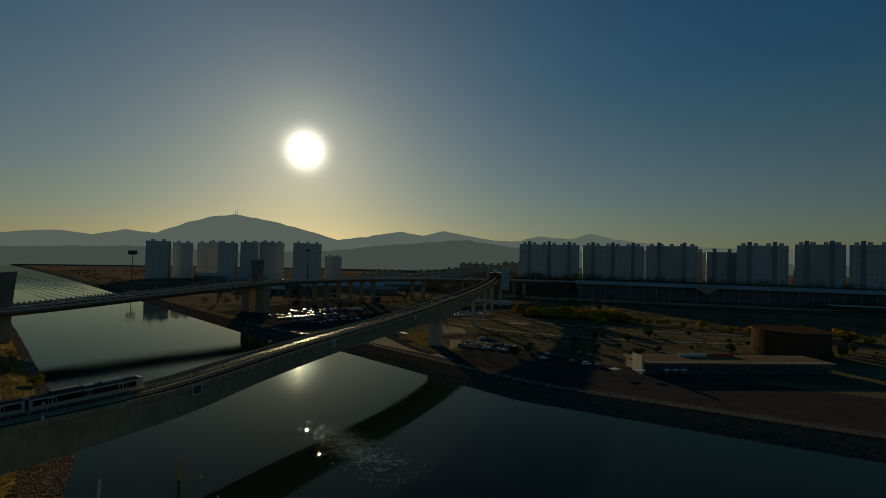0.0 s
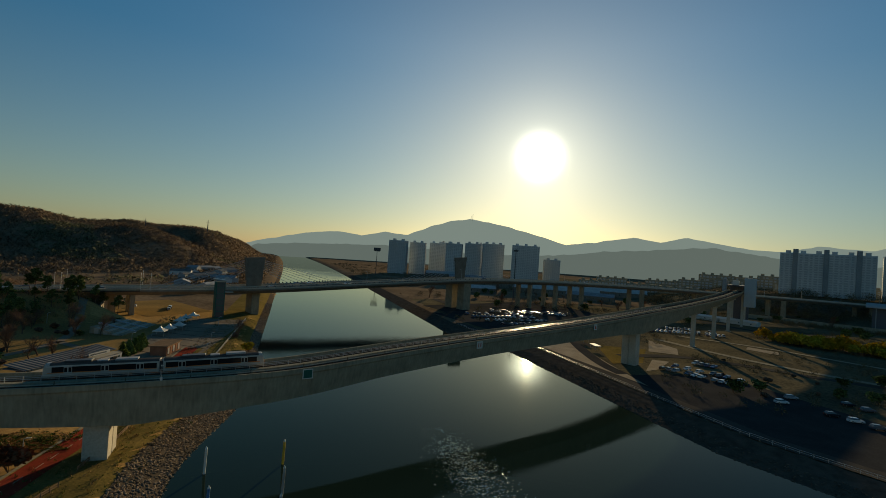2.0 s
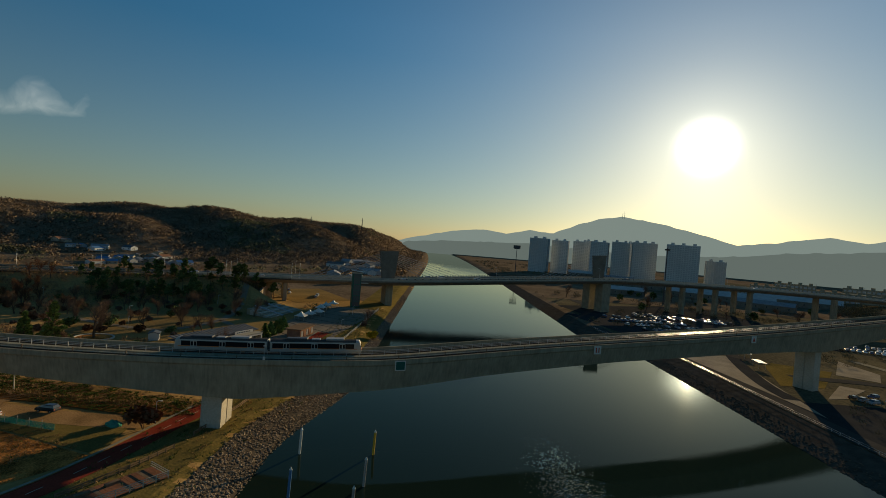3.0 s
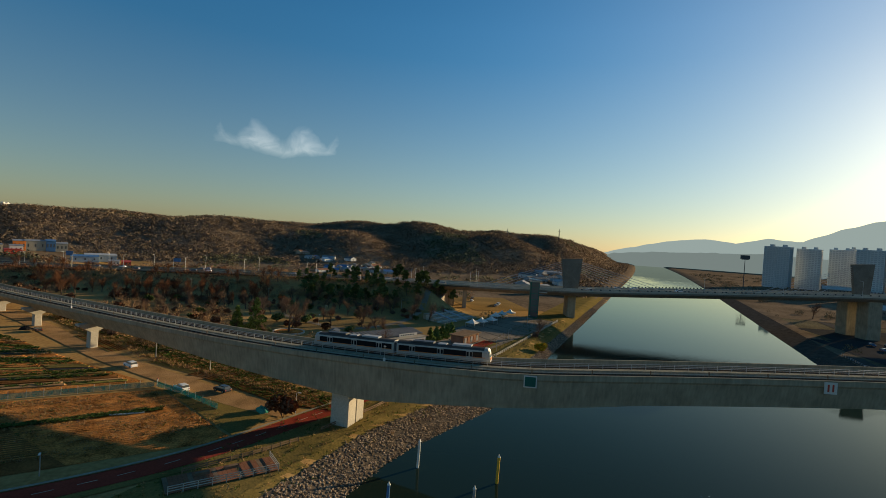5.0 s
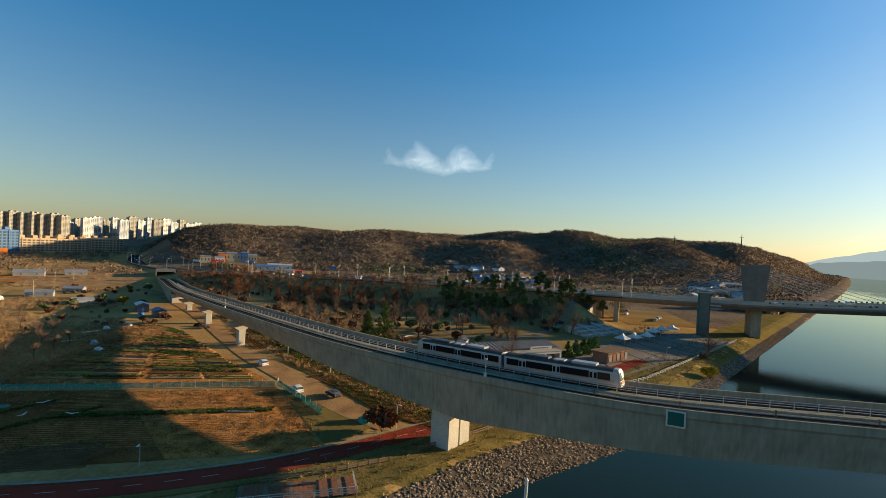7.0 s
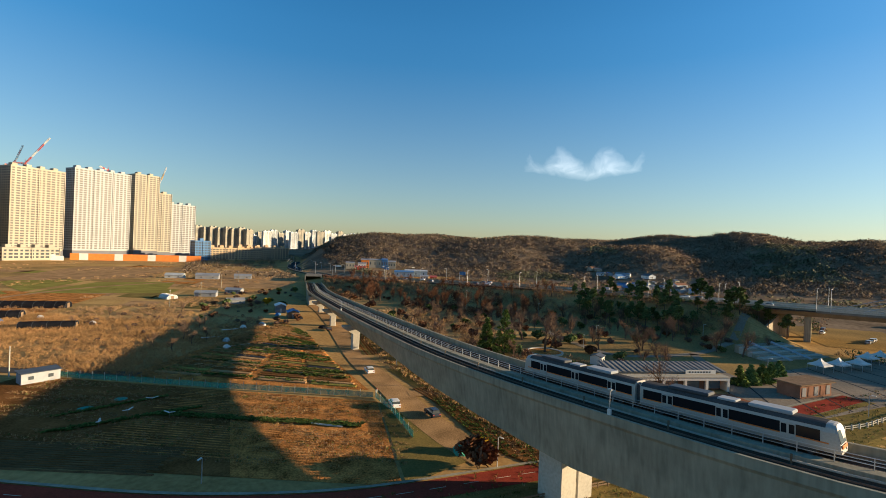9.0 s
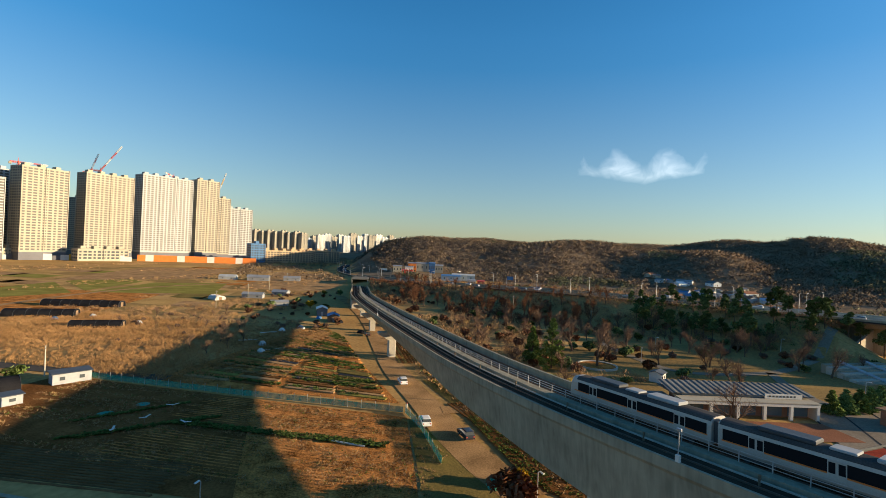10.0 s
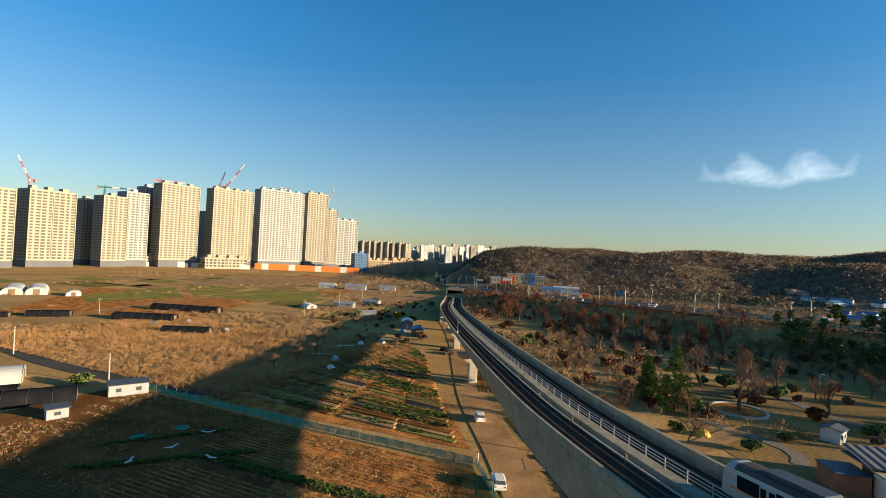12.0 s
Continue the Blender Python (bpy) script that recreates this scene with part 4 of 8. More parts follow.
def gangway():
    e = thing("gangway", -61.2, 84.5, 0.0, math.radians(96), "pale steel truss gangway down to the water", "gangway")
    part("floor", B().box(0, 0, 0.5, 11, 1.6, 0.12), "steel", e)
    for y in (-0.85, 0.85):
        for h in (0.6, 1.6):
            part("chord", B().box(0, y, h, 11, 0.10, 0.10), "white", e)
        for i in range(6):
            x = -5.4 + i * 2.16
            part("strut", B().tube((x, y, 0.6), (x, y, 1.65), 0.05), "white", e)
            if i < 5:
                part("brace", B().tube((x, y, 0.65), (x + 2.16, y, 1.6), 0.04), "white", e)
    part("float", B().cbox(4.6, 0, -0.5, 4, 5, 0.9, 0, 0.1), "render_grey", e)


gangway()


def crops():
    """Rows of cabbages and weeds on the plots: too many to count."""
    rnd = random.Random(5)
    leaf = ([(0, 0, 0), (0.5, 0.12, 0.35), (0.75, 0, 0.30), (0.5, -0.12, 0.35)], [(0, 1, 2, 3)])
    b, dry = B(), B()

    def head(bb, x, y, k):
        z = land(x, y) + 0.08
        for i in range(6):
            put_shape(bb, leaf, x, y, z, k, k * 2, k * rnd.uniform(0.7, 1.4), i * 1.05 + rnd.uniform(-0.3, 0.3))

    for row in range(2):
        for i in range(120):
            head(b, -101.0 - 1.1 * row + rnd.uniform(-0.4, 0.4) - 0.02 * i, 28 + i * 0.34, rnd.uniform(0.6, 1.0))
    for a, c in (((-89, 15), (-106, 31)), ((-96, 10), (-112, 22)), ((-90, 17), (-107, 33))):
        for i in range(90):
            t = i / 90
            head(b, a[0] + (c[0] - a[0]) * t + rnd.uniform(-0.5, 0.5), a[1] + (c[1] - a[1]) * t + rnd.uniform(-0.5, 0.5), rnd.uniform(0.5, 0.9))
    # garden rows below the viaduct
    for a, p, c, d in GARDENS:
        a, p, c, d = (Vector(v) for v in (a, p, c, d))
        n = 8
        for r in range(n):
            q0, q1 = a.lerp(p, (r + 0.5) / n), d.lerp(c, (r + 0.5) / n)
            bb = b if rnd.random() < 0.75 else dry
            k = int((q1 - q0).length * 2.2)
            for i in range(k):
                v = q0.lerp(q1, (i + 0.5) / k)
                if rnd.random() < 0.85:
                    head(bb, v.x + rnd.uniform(-0.25, 0.25), v.y + rnd.uniform(-0.25, 0.25), rnd.uniform(0.4, 0.8))
    # allotment beds, rows across the plot
    for r in range(34):
        t = r / 34
        ax, ay = -212 + 84 * t, 3 + 2 * t
        bx, by = -190 + 62 * t, 23 + 39 * t
        if rnd.random() < 0.25:
            continue
        for half in (0, 1):
            k = rnd.random()
            bb = b if k < 0.6 else dry
            dens = rnd.choice((0.25, 0.5, 1.0, 1.0))
            for i in range(int(60 * dens)):
                q = (0.03 + 0.45 * rnd.random()) + 0.49 * half
                head(bb, ax + (bx - ax) * q + rnd.uniform(-0.8, 0.8), ay + (by - ay) * q + rnd.uniform(-0.8, 0.8), rnd.uniform(0.5, 1.2))
    for i in range(1100):
        t = rnd.random()
        x, y = -236 + 140 * t + rnd.uniform(-4, 4), 29 + 78 * t + rnd.uniform(-4, 4)
        head(b if rnd.random() < 0.6 else dry, x, y, rnd.uniform(0.5, 1.1))
    tagged(b.ob("crops", "leafgreen"), "rows of green cabbages and weeds on the allotments", "crops", kind="stuff")
    tagged(dry.ob("dry_weeds", "brush"), "dry straw-coloured weeds on the allotments", "weeds", kind="stuff")


def beds():
    """Low raised beds of the allotments, one strip beside the other."""
    rnd = random.Random(25)
    e = thing("allotment_beds", 0, 0, 0, 0, "low raised soil beds of the allotments", "beds", kind="structure")
    for r in range(34):
        t = (r + 0.5) / 34
        a, c = Vector((-212 + 84 * t, 3 + 2 * t)), Vector((-190 + 62 * t, 23 + 39 * t))
        for q0, q1 in ((0.02, 0.24), (0.26, 0.47), (0.52, 0.75), (0.77, 0.98)):
            if rnd.random() < 0.12:
                continue
            p, q = a.lerp(c, q0), a.lerp(c, q1)
            m = rnd.choice(("field", "field", "soil_dark", "soil_dark", "dirt", "green", "grass", "mulch"))
            d = q - p
            part("bed", B().box((p.x + q.x) / 2, (p.y + q.y) / 2, 3.2, d.length, rnd.uniform(1.2, 1.9), rnd.uniform(0.18, 0.34), math.atan2(d.y, d.x), 0.97), m, e)
    for i in range(9):
        for side, x0, y0, dx, dy in ((1, -178, 50, 0.905, 0.42), (2, -124, 84, 0.80, 0.60)):
            m = rnd.choice(("soil_dark", "grass", "grass", "soil_dark"))
            o = i * 0.95 - 3.6
            part("bed", B().box(x0 - dy * o, y0 + dx * o, 3.28, 30 if side == 1 else 22, 0.5, 0.13, math.atan2(dy, dx)), m, e)


crops()
beds()


def furrows():
    """Ridges of ploughed earth, and rows under mulch film, each a piece of its field."""
    e = thing("ploughed_rows", 0, 0, 0, 0, "low ridges of ploughed orange-brown earth", "furrows", kind="structure")
    rnd = random.Random(15)

    def ridge_mesh(l, m, w, h):
        b = B()
        n = int(l / 1.5)
        for i in range(n + 1):
            y = -l / 2 + l * i / n
            j = rnd.uniform(-0.07, 0.07)
            k = rnd.uniform(0.75, 1.2)
            b.v += [(-w / 2 + j, y, 0), (-w * 0.2 + j, y, h * k), (w * 0.2 + j, y, h * k), (w / 2 + j, y, 0)]
        b.f = [(i * 4 + q, i * 4 + q + 1, i * 4 + q + 5, i * 4 + q + 4) for i in range(n) for q in range(3)]
        return b.mesh("furrow", m)

    soil = [ridge_mesh(l, "field", 0.55, 0.13) for l in (44, 44, 40)]
    for i in range(34):
        x = -118.0 + i * 0.98
        if -104.5 < x < -99:
            continue
        share("furrow", soil[i % 3], e, x, 46 + rnd.uniform(-0.6, 0.6), 3.2, 0.02)
    film = [ridge_mesh(l, "mulch_grey", 0.34, 0.26) for l in (64, 62)]
    for i in range(13):
        share("mulch_row", film[i % 2], e, -84.6 + i * 0.78, 12 + rnd.uniform(-0.8, 0.8), 3.2, 0.10)


furrows()


def net_fence(pts, label):
    e = thing("net_fence", 0, 0, 0, 0, label, "fence")
    pm = B().tube((0, 0, 0), (0, 0, 1.9), 0.05, n=6).mesh("post", "steel")
    for (x0, y0), (x1, y1) in zip(pts, pts[1:]):
        L = math.hypot(x1 - x0, y1 - y0)
        n = max(1, round(L / 3.2))
        w = math.atan2(y1 - y0, x1 - x0)
        for i in range(n):
            x, y = x0 + (x1 - x0) * i / n, y0 + (y1 - y0) * i / n
            xm, ym = x0 + (x1 - x0) * (i + 0.5) / n, y0 + (y1 - y0) * (i + 0.5) / n
            share("post", pm, e, x, y, land(x, y), w)
            sag = 0.05 * math.sin(i * 2.1)
            part("net", B().box(xm, ym, land(xm, ym) + 0.12, L / n, 0.035, 1.25 + sag, w), "open_net", e)


net_fence([(-119.5, -13), (-120, 29), (-121.5, 66.5)], "sagging green net fence across the field")
net_fence([(-121.5, 67), (-113.5, 72.5), (-100, 79.5)], "sagging green net fence beside the dirt track")


def bird_kite(x, y, yaw):
    e = thing("bird_scarer", x, y, land(x, y) + 0.1, yaw, "white bird-shaped scarer on a stick over dark soil", "bird scarer")
    part("stick", B().tube((0, 0, 0), (0, 0, 1.0), 0.04), "timber", e)
    part("body", B().tube((-0.45, 0, 1.0), (0.5, 0, 1.15), 0.10, 0.04), "white", e)
    for s in (-1, 1):
        part("wing", B().add([(-0.15, 0, 1.05), (0.3, 0, 1.08), (0.15, s * 1.2, 1.30), (-0.15, s * 1.1, 1.30), (-0.15, 0, 1.09), (0.3, 0, 1.12), (0.15, s * 1.2, 1.34), (-0.15, s * 1.1, 1.34)], [(0, 1, 2, 3), (7, 6, 5, 4), (0, 4, 5, 1), (1, 5, 6, 2), (2, 6, 7, 3), (3, 7, 4, 0)]), "white", e)


for i, (x, y) in enumerate(((-100, 31), (-107, 22), (-99.5, 22.5), (-93, 22))):
    bird_kite(x, y, i * 0.7)
for x, y, r in ((-101, 12, 1.6), (-108, 14, 1.3)):
    tagged(B().tube((x, y, 3.2), (x, y, 3.34), r, r * 0.95, 14).ob("net_mat", "net"), "small round green net mat on the soil", "mat")


def pole(x, y, h, m, label, arm=False):
    e = thing("utility_pole", x, y, land(x, y) - 0.1, 0.3, label, "pole")
    part("shaft", B().tube((0, 0, 0), (0, 0, h), 0.17, 0.11, 8), m, e)
    if arm:
        part("crossarm", B().box(0, 0, h - 0.9, 1.8, 0.12, 0.12), "steel_dark", e)
        part("insulator", B().tube((0.8, 0, h - 0.8), (0.8, 0, h - 0.45), 0.07), "white", e)
        part("insulator", B().tube((-0.8, 0, h - 0.8), (-0.8, 0, h - 0.45), 0.07), "white", e)
    else:
        part("band", B().tube((0, 0, h - 0.7), (0, 0, h - 0.6), 0.15, 0.15, 8), "steel_dark", e)


for x, y, h in ((-117, -23, 7.5), (-121, -73, 8), (-151, 66, 8.0), (-133.5, 80, 7.5), (-195, 44, 8)):
    pole(x, y, h, "concrete_light", "pale concrete utility pole beside the field")
for x, y, h in ((-286, 79, 12), (-283, -80, 9), (-237, -67, 9), (-177, -130, 8), (-330, -95, 10), (-380, -110, 10), (-268, 118, 9), (-372, 12, 9)):
    pole(x, y, h, "concrete", "grey utility pole with a crossarm in the fields", True)


def shed(name, x, y, yaw, l, w, h, wall, roof, label, gable=True, windows=2):
    e = thing(name, x, y, land(x, y), yaw, label, "shed")
    part("body", B().cbox(0, 0, 0, l, w, h, 0, 0.05), wall, e)
    o = 0.3
    rise = w * 0.22 if gable else w * 0.08
    a, b_ = l / 2 + o, w / 2 + o
    v = [(-a, -b_, h), (a, -b_, h), (a, b_, h), (-a, b_, h)]
    t = 0.14
    if gable:
        vs = v + [(-a, 0, h + rise), (a, 0, h + rise)] + [(p[0], p[1], p[2] + t) for p in v] + [(-a, 0, h + rise + t), (a, 0, h + rise + t)]
        fs = [(0, 1, 5, 4), (3, 4, 5, 2), (6, 10, 11, 7), (9, 8, 11, 10), (0, 6, 7, 1), (3, 2, 8, 9), (0, 4, 10, 6), (4, 3, 9, 10), (1, 7, 11, 5), (5, 11, 8, 2)]
        part("gable", B().add([(-l / 2, -w / 2, h), (-l / 2, w / 2, h), (-l / 2, 0, h + rise), (l / 2, -w / 2, h), (l / 2, w / 2, h), (l / 2, 0, h + rise)], [(0, 1, 2), (5, 4, 3), (0, 2, 5, 3), (1, 4, 5, 2)]), wall, e)
    else:
        vs = [(-a, -b_, h), (a, -b_, h), (a, b_, h + rise), (-a, b_, h + rise)]
        vs += [(p[0], p[1], p[2] + t) for p in vs]
        fs = [(3, 2, 1, 0), (4, 5, 6, 7), (0, 1, 5, 4), (1, 2, 6, 5), (2, 3, 7, 6), (3, 0, 4, 7)]
    part("roof", B().add(vs, fs), roof, e)
    for i in range(windows):
        x_ = (i + 0.5) / windows * l - l / 2
        for s in (-1, 1):
            part("window", B().box(x_, s * (w / 2 + 0.02), h * 0.4, min(1.0, l / windows * 0.45), 0.06, h * 0.32), "window", e)
    part("door", B().box(l / 2 + 0.02, 0, 0.05, 0.06, min(0.95, w * 0.4), min(2.0, h * 0.85)), "render_grey", e)
    return e


shed("farm_shed", -115.5, -13.5, math.radians(152), 7.5, 3.4, 2.5, "render_grey", "steel_dark", "grey panel farm shed with a dark flat roof", False)
shed("farm_shed", -99.5, -9.5, math.radians(160), 3.4, 2.6, 2.0, "render_grey", "steel_dark", "small pale open shed with a dark roof", False, 1)


def tunnel(x, y, yaw, l, w, m, label, name="poly_tunnel", cat="tunnel"):
    e = thing(name, x, y, land(x, y), yaw, label, cat)
    h = w * 0.42
    n = 12
    b = B()
    for px in (-l / 2, l / 2):
        b.v += [(px, math.cos(math.pi * i / n) * w / 2, math.sin(math.pi * i / n) ** 0.75 * h) for i in range(n + 1)]
    b.f = [(i, i + 1, n + 2 + i, n + 1 + i) for i in range(n)] + [tuple(range(n, -1, -1)), tuple(range(n + 1, 2 * n + 2)), (0, n, 2 * n + 1, n + 1)]
    part("cover", b, m, e)
    k = max(3, int(l / 4))
    for i in range(k + 1):
        px = -l / 2 + l * i / k
        rb = B()
        for j in range(n):
            a0, a1 = math.pi * j / n, math.pi * (j + 1) / n
            rb.tube((px, math.cos(a0) * w / 2 * 1.01, math.sin(a0) ** 0.75 * h * 1.01 + 0.02), (px, math.cos(a1) * w / 2 * 1.01, math.sin(a1) ** 0.75 * h * 1.01 + 0.02), 0.05, n=4)
        part("hoop", rb, "steel_dark" if m == "black" else "steel", e)
    part("door", B().box(l / 2 + 0.03, 0, 0.05, 0.08, w * 0.3, h * 0.75), "timber", e)


tunnel(-103, -22, math.radians(150), 12, 6.5, "black", "black net-covered tunnel beside the lane")
tunnel(-96, -32, math.radians(150), 14, 6.5, "black", "black net-covered tunnel beside the lane")
tunnel(-100, -48, math.radians(150), 22, 8, "plastic", "pale film greenhouse beside the lane")
tunnel(-164, -142, math.radians(135), 15, 6, "black", "black net-covered tunnel in the fields")
tunnel(-150, -152, math.radians(135), 9, 5, "black", "small black net-covered tunnel in the fields")
tunnel(-183, -108, math.radians(118), 25, 7, "black", "long black net-covered tunnel in the fields")
tunnel(-213, -121, math.radians(110), 34, 7, "black", "long black net-covered tunnel in the fields")
tunnel(-173, -69, math.radians(120), 17, 6, "black", "low black net-covered tunnel beside reeds")
tunnel(-212, -214, math.radians(60), 9, 7, "white", "white round-roofed farm store", "farm_store", "farm store")
tunnel(-268, -90, math.radians(60), 10, 6, "plastic", "small pale film greenhouse")
for i in range(2):
    tunnel(-198 - i * 9, -246 + i * 5.5, math.radians(62), 30, 10, "plastic", "large pale film greenhouse in the fields", "greenhouse", "greenhouse")
shed("farm_shed", -287, -79, 1.9, 12, 6, 2.2, "tin", "tin", "low grey farm shed with tin roof")
shed("farm_shed", -310, -74, 1.7, 10, 6, 2.2, "tin", "tin", "low grey farm shed with tin roof")
shed("farm_shed", -263, -47, 2.2, 9, 5, 2.0, "tin", "tin", "low grey farm shed with tin roof")
shed("farm_shed", -243, -12, 0.5, 8, 5, 3.2, "window_sky", "steel", "pale blue site cabin")
shed("farm_shed", -228, 1, 0.5, 7, 5, 2.6, "timber", "blue", "garden shelter under a blue sheet roof", True, 1)
shed("farm_shed", -395, -175, 1.9, 14, 8, 2.5, "plastic", "plastic", "pale film-covered farm shed")
shed("farm_shed", -402, -150, 2.0, 18, 9, 3, "tin", "tin", "grey tin farm shed")
shed("farm_shed", -420, -128, 2.0, 14, 8, 2.6, "tin", "tin", "grey tin farm shed")
patch("field", [(-215, -214), (-292, -236), (-250, -172), (-200, -180)], "green", "flat green winter crop field", "field", 0.10, 6)
patch("field", [(-300, -236), (-360, -256), (-330, -200), (-262, -176)], "green", "flat green winter crop field", "field", 0.10, 6)
patch("field", [(-256, -168), (-330, -190), (-360, -150), (-290, -110)], "green", "flat green winter crop field", "field", 0.12, 6)
patch("field", [(-300, -250), (-470, -330), (-520, -260), (-380, -190)], "dirt", "pale dry stubble field", "field", 0.14, 6)
patch("field", [(-150, -160), (-250, -260), (-270, -130), (-200, -100)], "field", "orange-brown fallow field", "field", 0.07, 6)
patch("field", [(-330, -120), (-520, -200), (-540, -110), (-350, -60)], "dirt", "pale dry fallow field", "field", 0.10, 6)
rnd = random.Random(61)
for i in range(10):
    for j in range(6):
        x0, y0 = -205 - 33 * i + rnd.uniform(-4, 4), -345 + 46 * j + rnd.uniform(-6, 6)
        if y0 > -0.47 * (-205 - x0) - 112:
            continue
        w, l = rnd.uniform(22, 31), rnd.uniform(34, 45)
        m = rnd.choice(("stubble", "stubble", "dirt", "field", "lawn", "green", "grass", "stubble"))
        patch("field", [(x0, y0), (x0 - w, y0 - w * 0.35), (x0 - w - l * 0.1, y0 - w * 0.35 + l), (x0 - l * 0.1, y0 + l)], m, {"stubble": "golden stubble field", "dirt": "pale fallow field", "field": "orange-brown tilled field", "lawn": "ochre meadow strip", "green": "small green crop field", "grass": "rough grass field"}[m], "field", 0.055, 3)
for i in range(9):
    for j in range(4):
        x0, y0 = -232 - 30 * i + rnd.uniform(-5, 5), -140 + 0.42 * (-30 * i) * 0.35 + 26 * j + rnd.uniform(-5, 5)
        if near_edge(x0, y0) > -42 or near_edge(x0 - 26, y0 + 12) > -42:
            continue
        w, l = rnd.uniform(18, 27), rnd.uniform(15, 23)
        m = rnd.choice(("stubble", "dirt", "field", "lawn", "green", "grass", "stubble", "lawn"))
        patch("field", [(x0, y0), (x0 - w, y0 - w * 0.4), (x0 - w - l * 0.1, y0 - w * 0.4 + l), (x0 - l * 0.1, y0 + l)], m, {"stubble": "golden stubble field", "dirt": "pale fallow field", "field": "orange-brown tilled field", "lawn": "ochre meadow strip", "green": "small green crop field", "grass": "rough grass field"}[m], "field", 0.065, 3)
strip("farm_lane", [(-128, -110), (-200, -150), (-300, -165), (-420, -130), (-520, -120)], 4.5, "dirt", "pale farm lane between fields", "lane", 0.16)


def junk():
    """Sheets, bins and heaps on the allotments."""
    rnd = random.Random(21)
    for x, y, m, l in ((-232, -8, "blue", "blue plastic tarpaulin heap"), (-225, 6, "black", "black covered heap"), (-196, -6, "white", "white plastic sheet heap"), (-204, -2, "plastic", "pale film heap"), (-170, 2, "plastic", "pale plastic film heap"), (-160, 8, "white", "white plastic sheet heap"), (-205, 24, "black", "black covered heap "), (-95.5, 88.5, "net", "green tarpaulin heap "), (-160, 103, "yellow", "yellow farm machine "), (-185, -62, "plastic", "white sack heap"), (-178, -95, "blue", "blue drum "), (-190, -90, "plastic", "white crate stack beside a tunnel")):
        b, n = B(), 16
        for r, h in ((1.0, 0.0), (0.9, 0.5), (0.62, 0.95), (0.25, 1.2)):
            b.v += [(math.cos(i * 2 * math.pi / n) * 2.0 * r * rnd.uniform(0.8, 1.15), math.sin(i * 2 * math.pi / n) * 1.3 * r * rnd.uniform(0.8, 1.15), h * rnd.uniform(0.8, 1.15)) for i in range(n)]
        b.f = [(k * n + i, k * n + (i + 1) % n, k * n + n + (i + 1) % n, k * n + n + i) for k in range(3) for i in range(n)] + [tuple(range(3 * n, 4 * n)), tuple(range(n - 1, -1, -1))]
        o = b.ob("tarpaulin_mound", m)
        o.matrix_basis = pose(x, y, land(x, y), 0, 0, rnd.uniform(0, 90))
        tagged(o, " ".join(l.split()) + " on the allotments", "heap")
    for x, y, w in ((-102.6, 62, 1.5), (-174, -6, 2.2), (-190, -8, 2.4), (-165, 10, 2.5)):
        o = B().tube((-3.2, 0, 0.16), (3.2, 0, 0.16), 0.16, n=8).ob("rolled_film", "white")
        o.matrix_basis = pose(x, y, land(x, y) + 0.05, 0, 0, math.degrees(w))
        tagged(o, "roll of white plastic film on the soil", "film roll")
    e = thing("marker_post", -122.3, 67.0, 3.2, 0.2, "leaning white post at the fence corner", "post")
    part("shaft", B().tube((0, 0, 0), (0.5, 0.1, 2.0), 0.12, 0.12, 8), "white", e)
    part("cap", B().tube((0.5, 0.1, 2.0), (0.55, 0.1, 2.2), 0.14, 0.1, 8), "red", e)


junk()


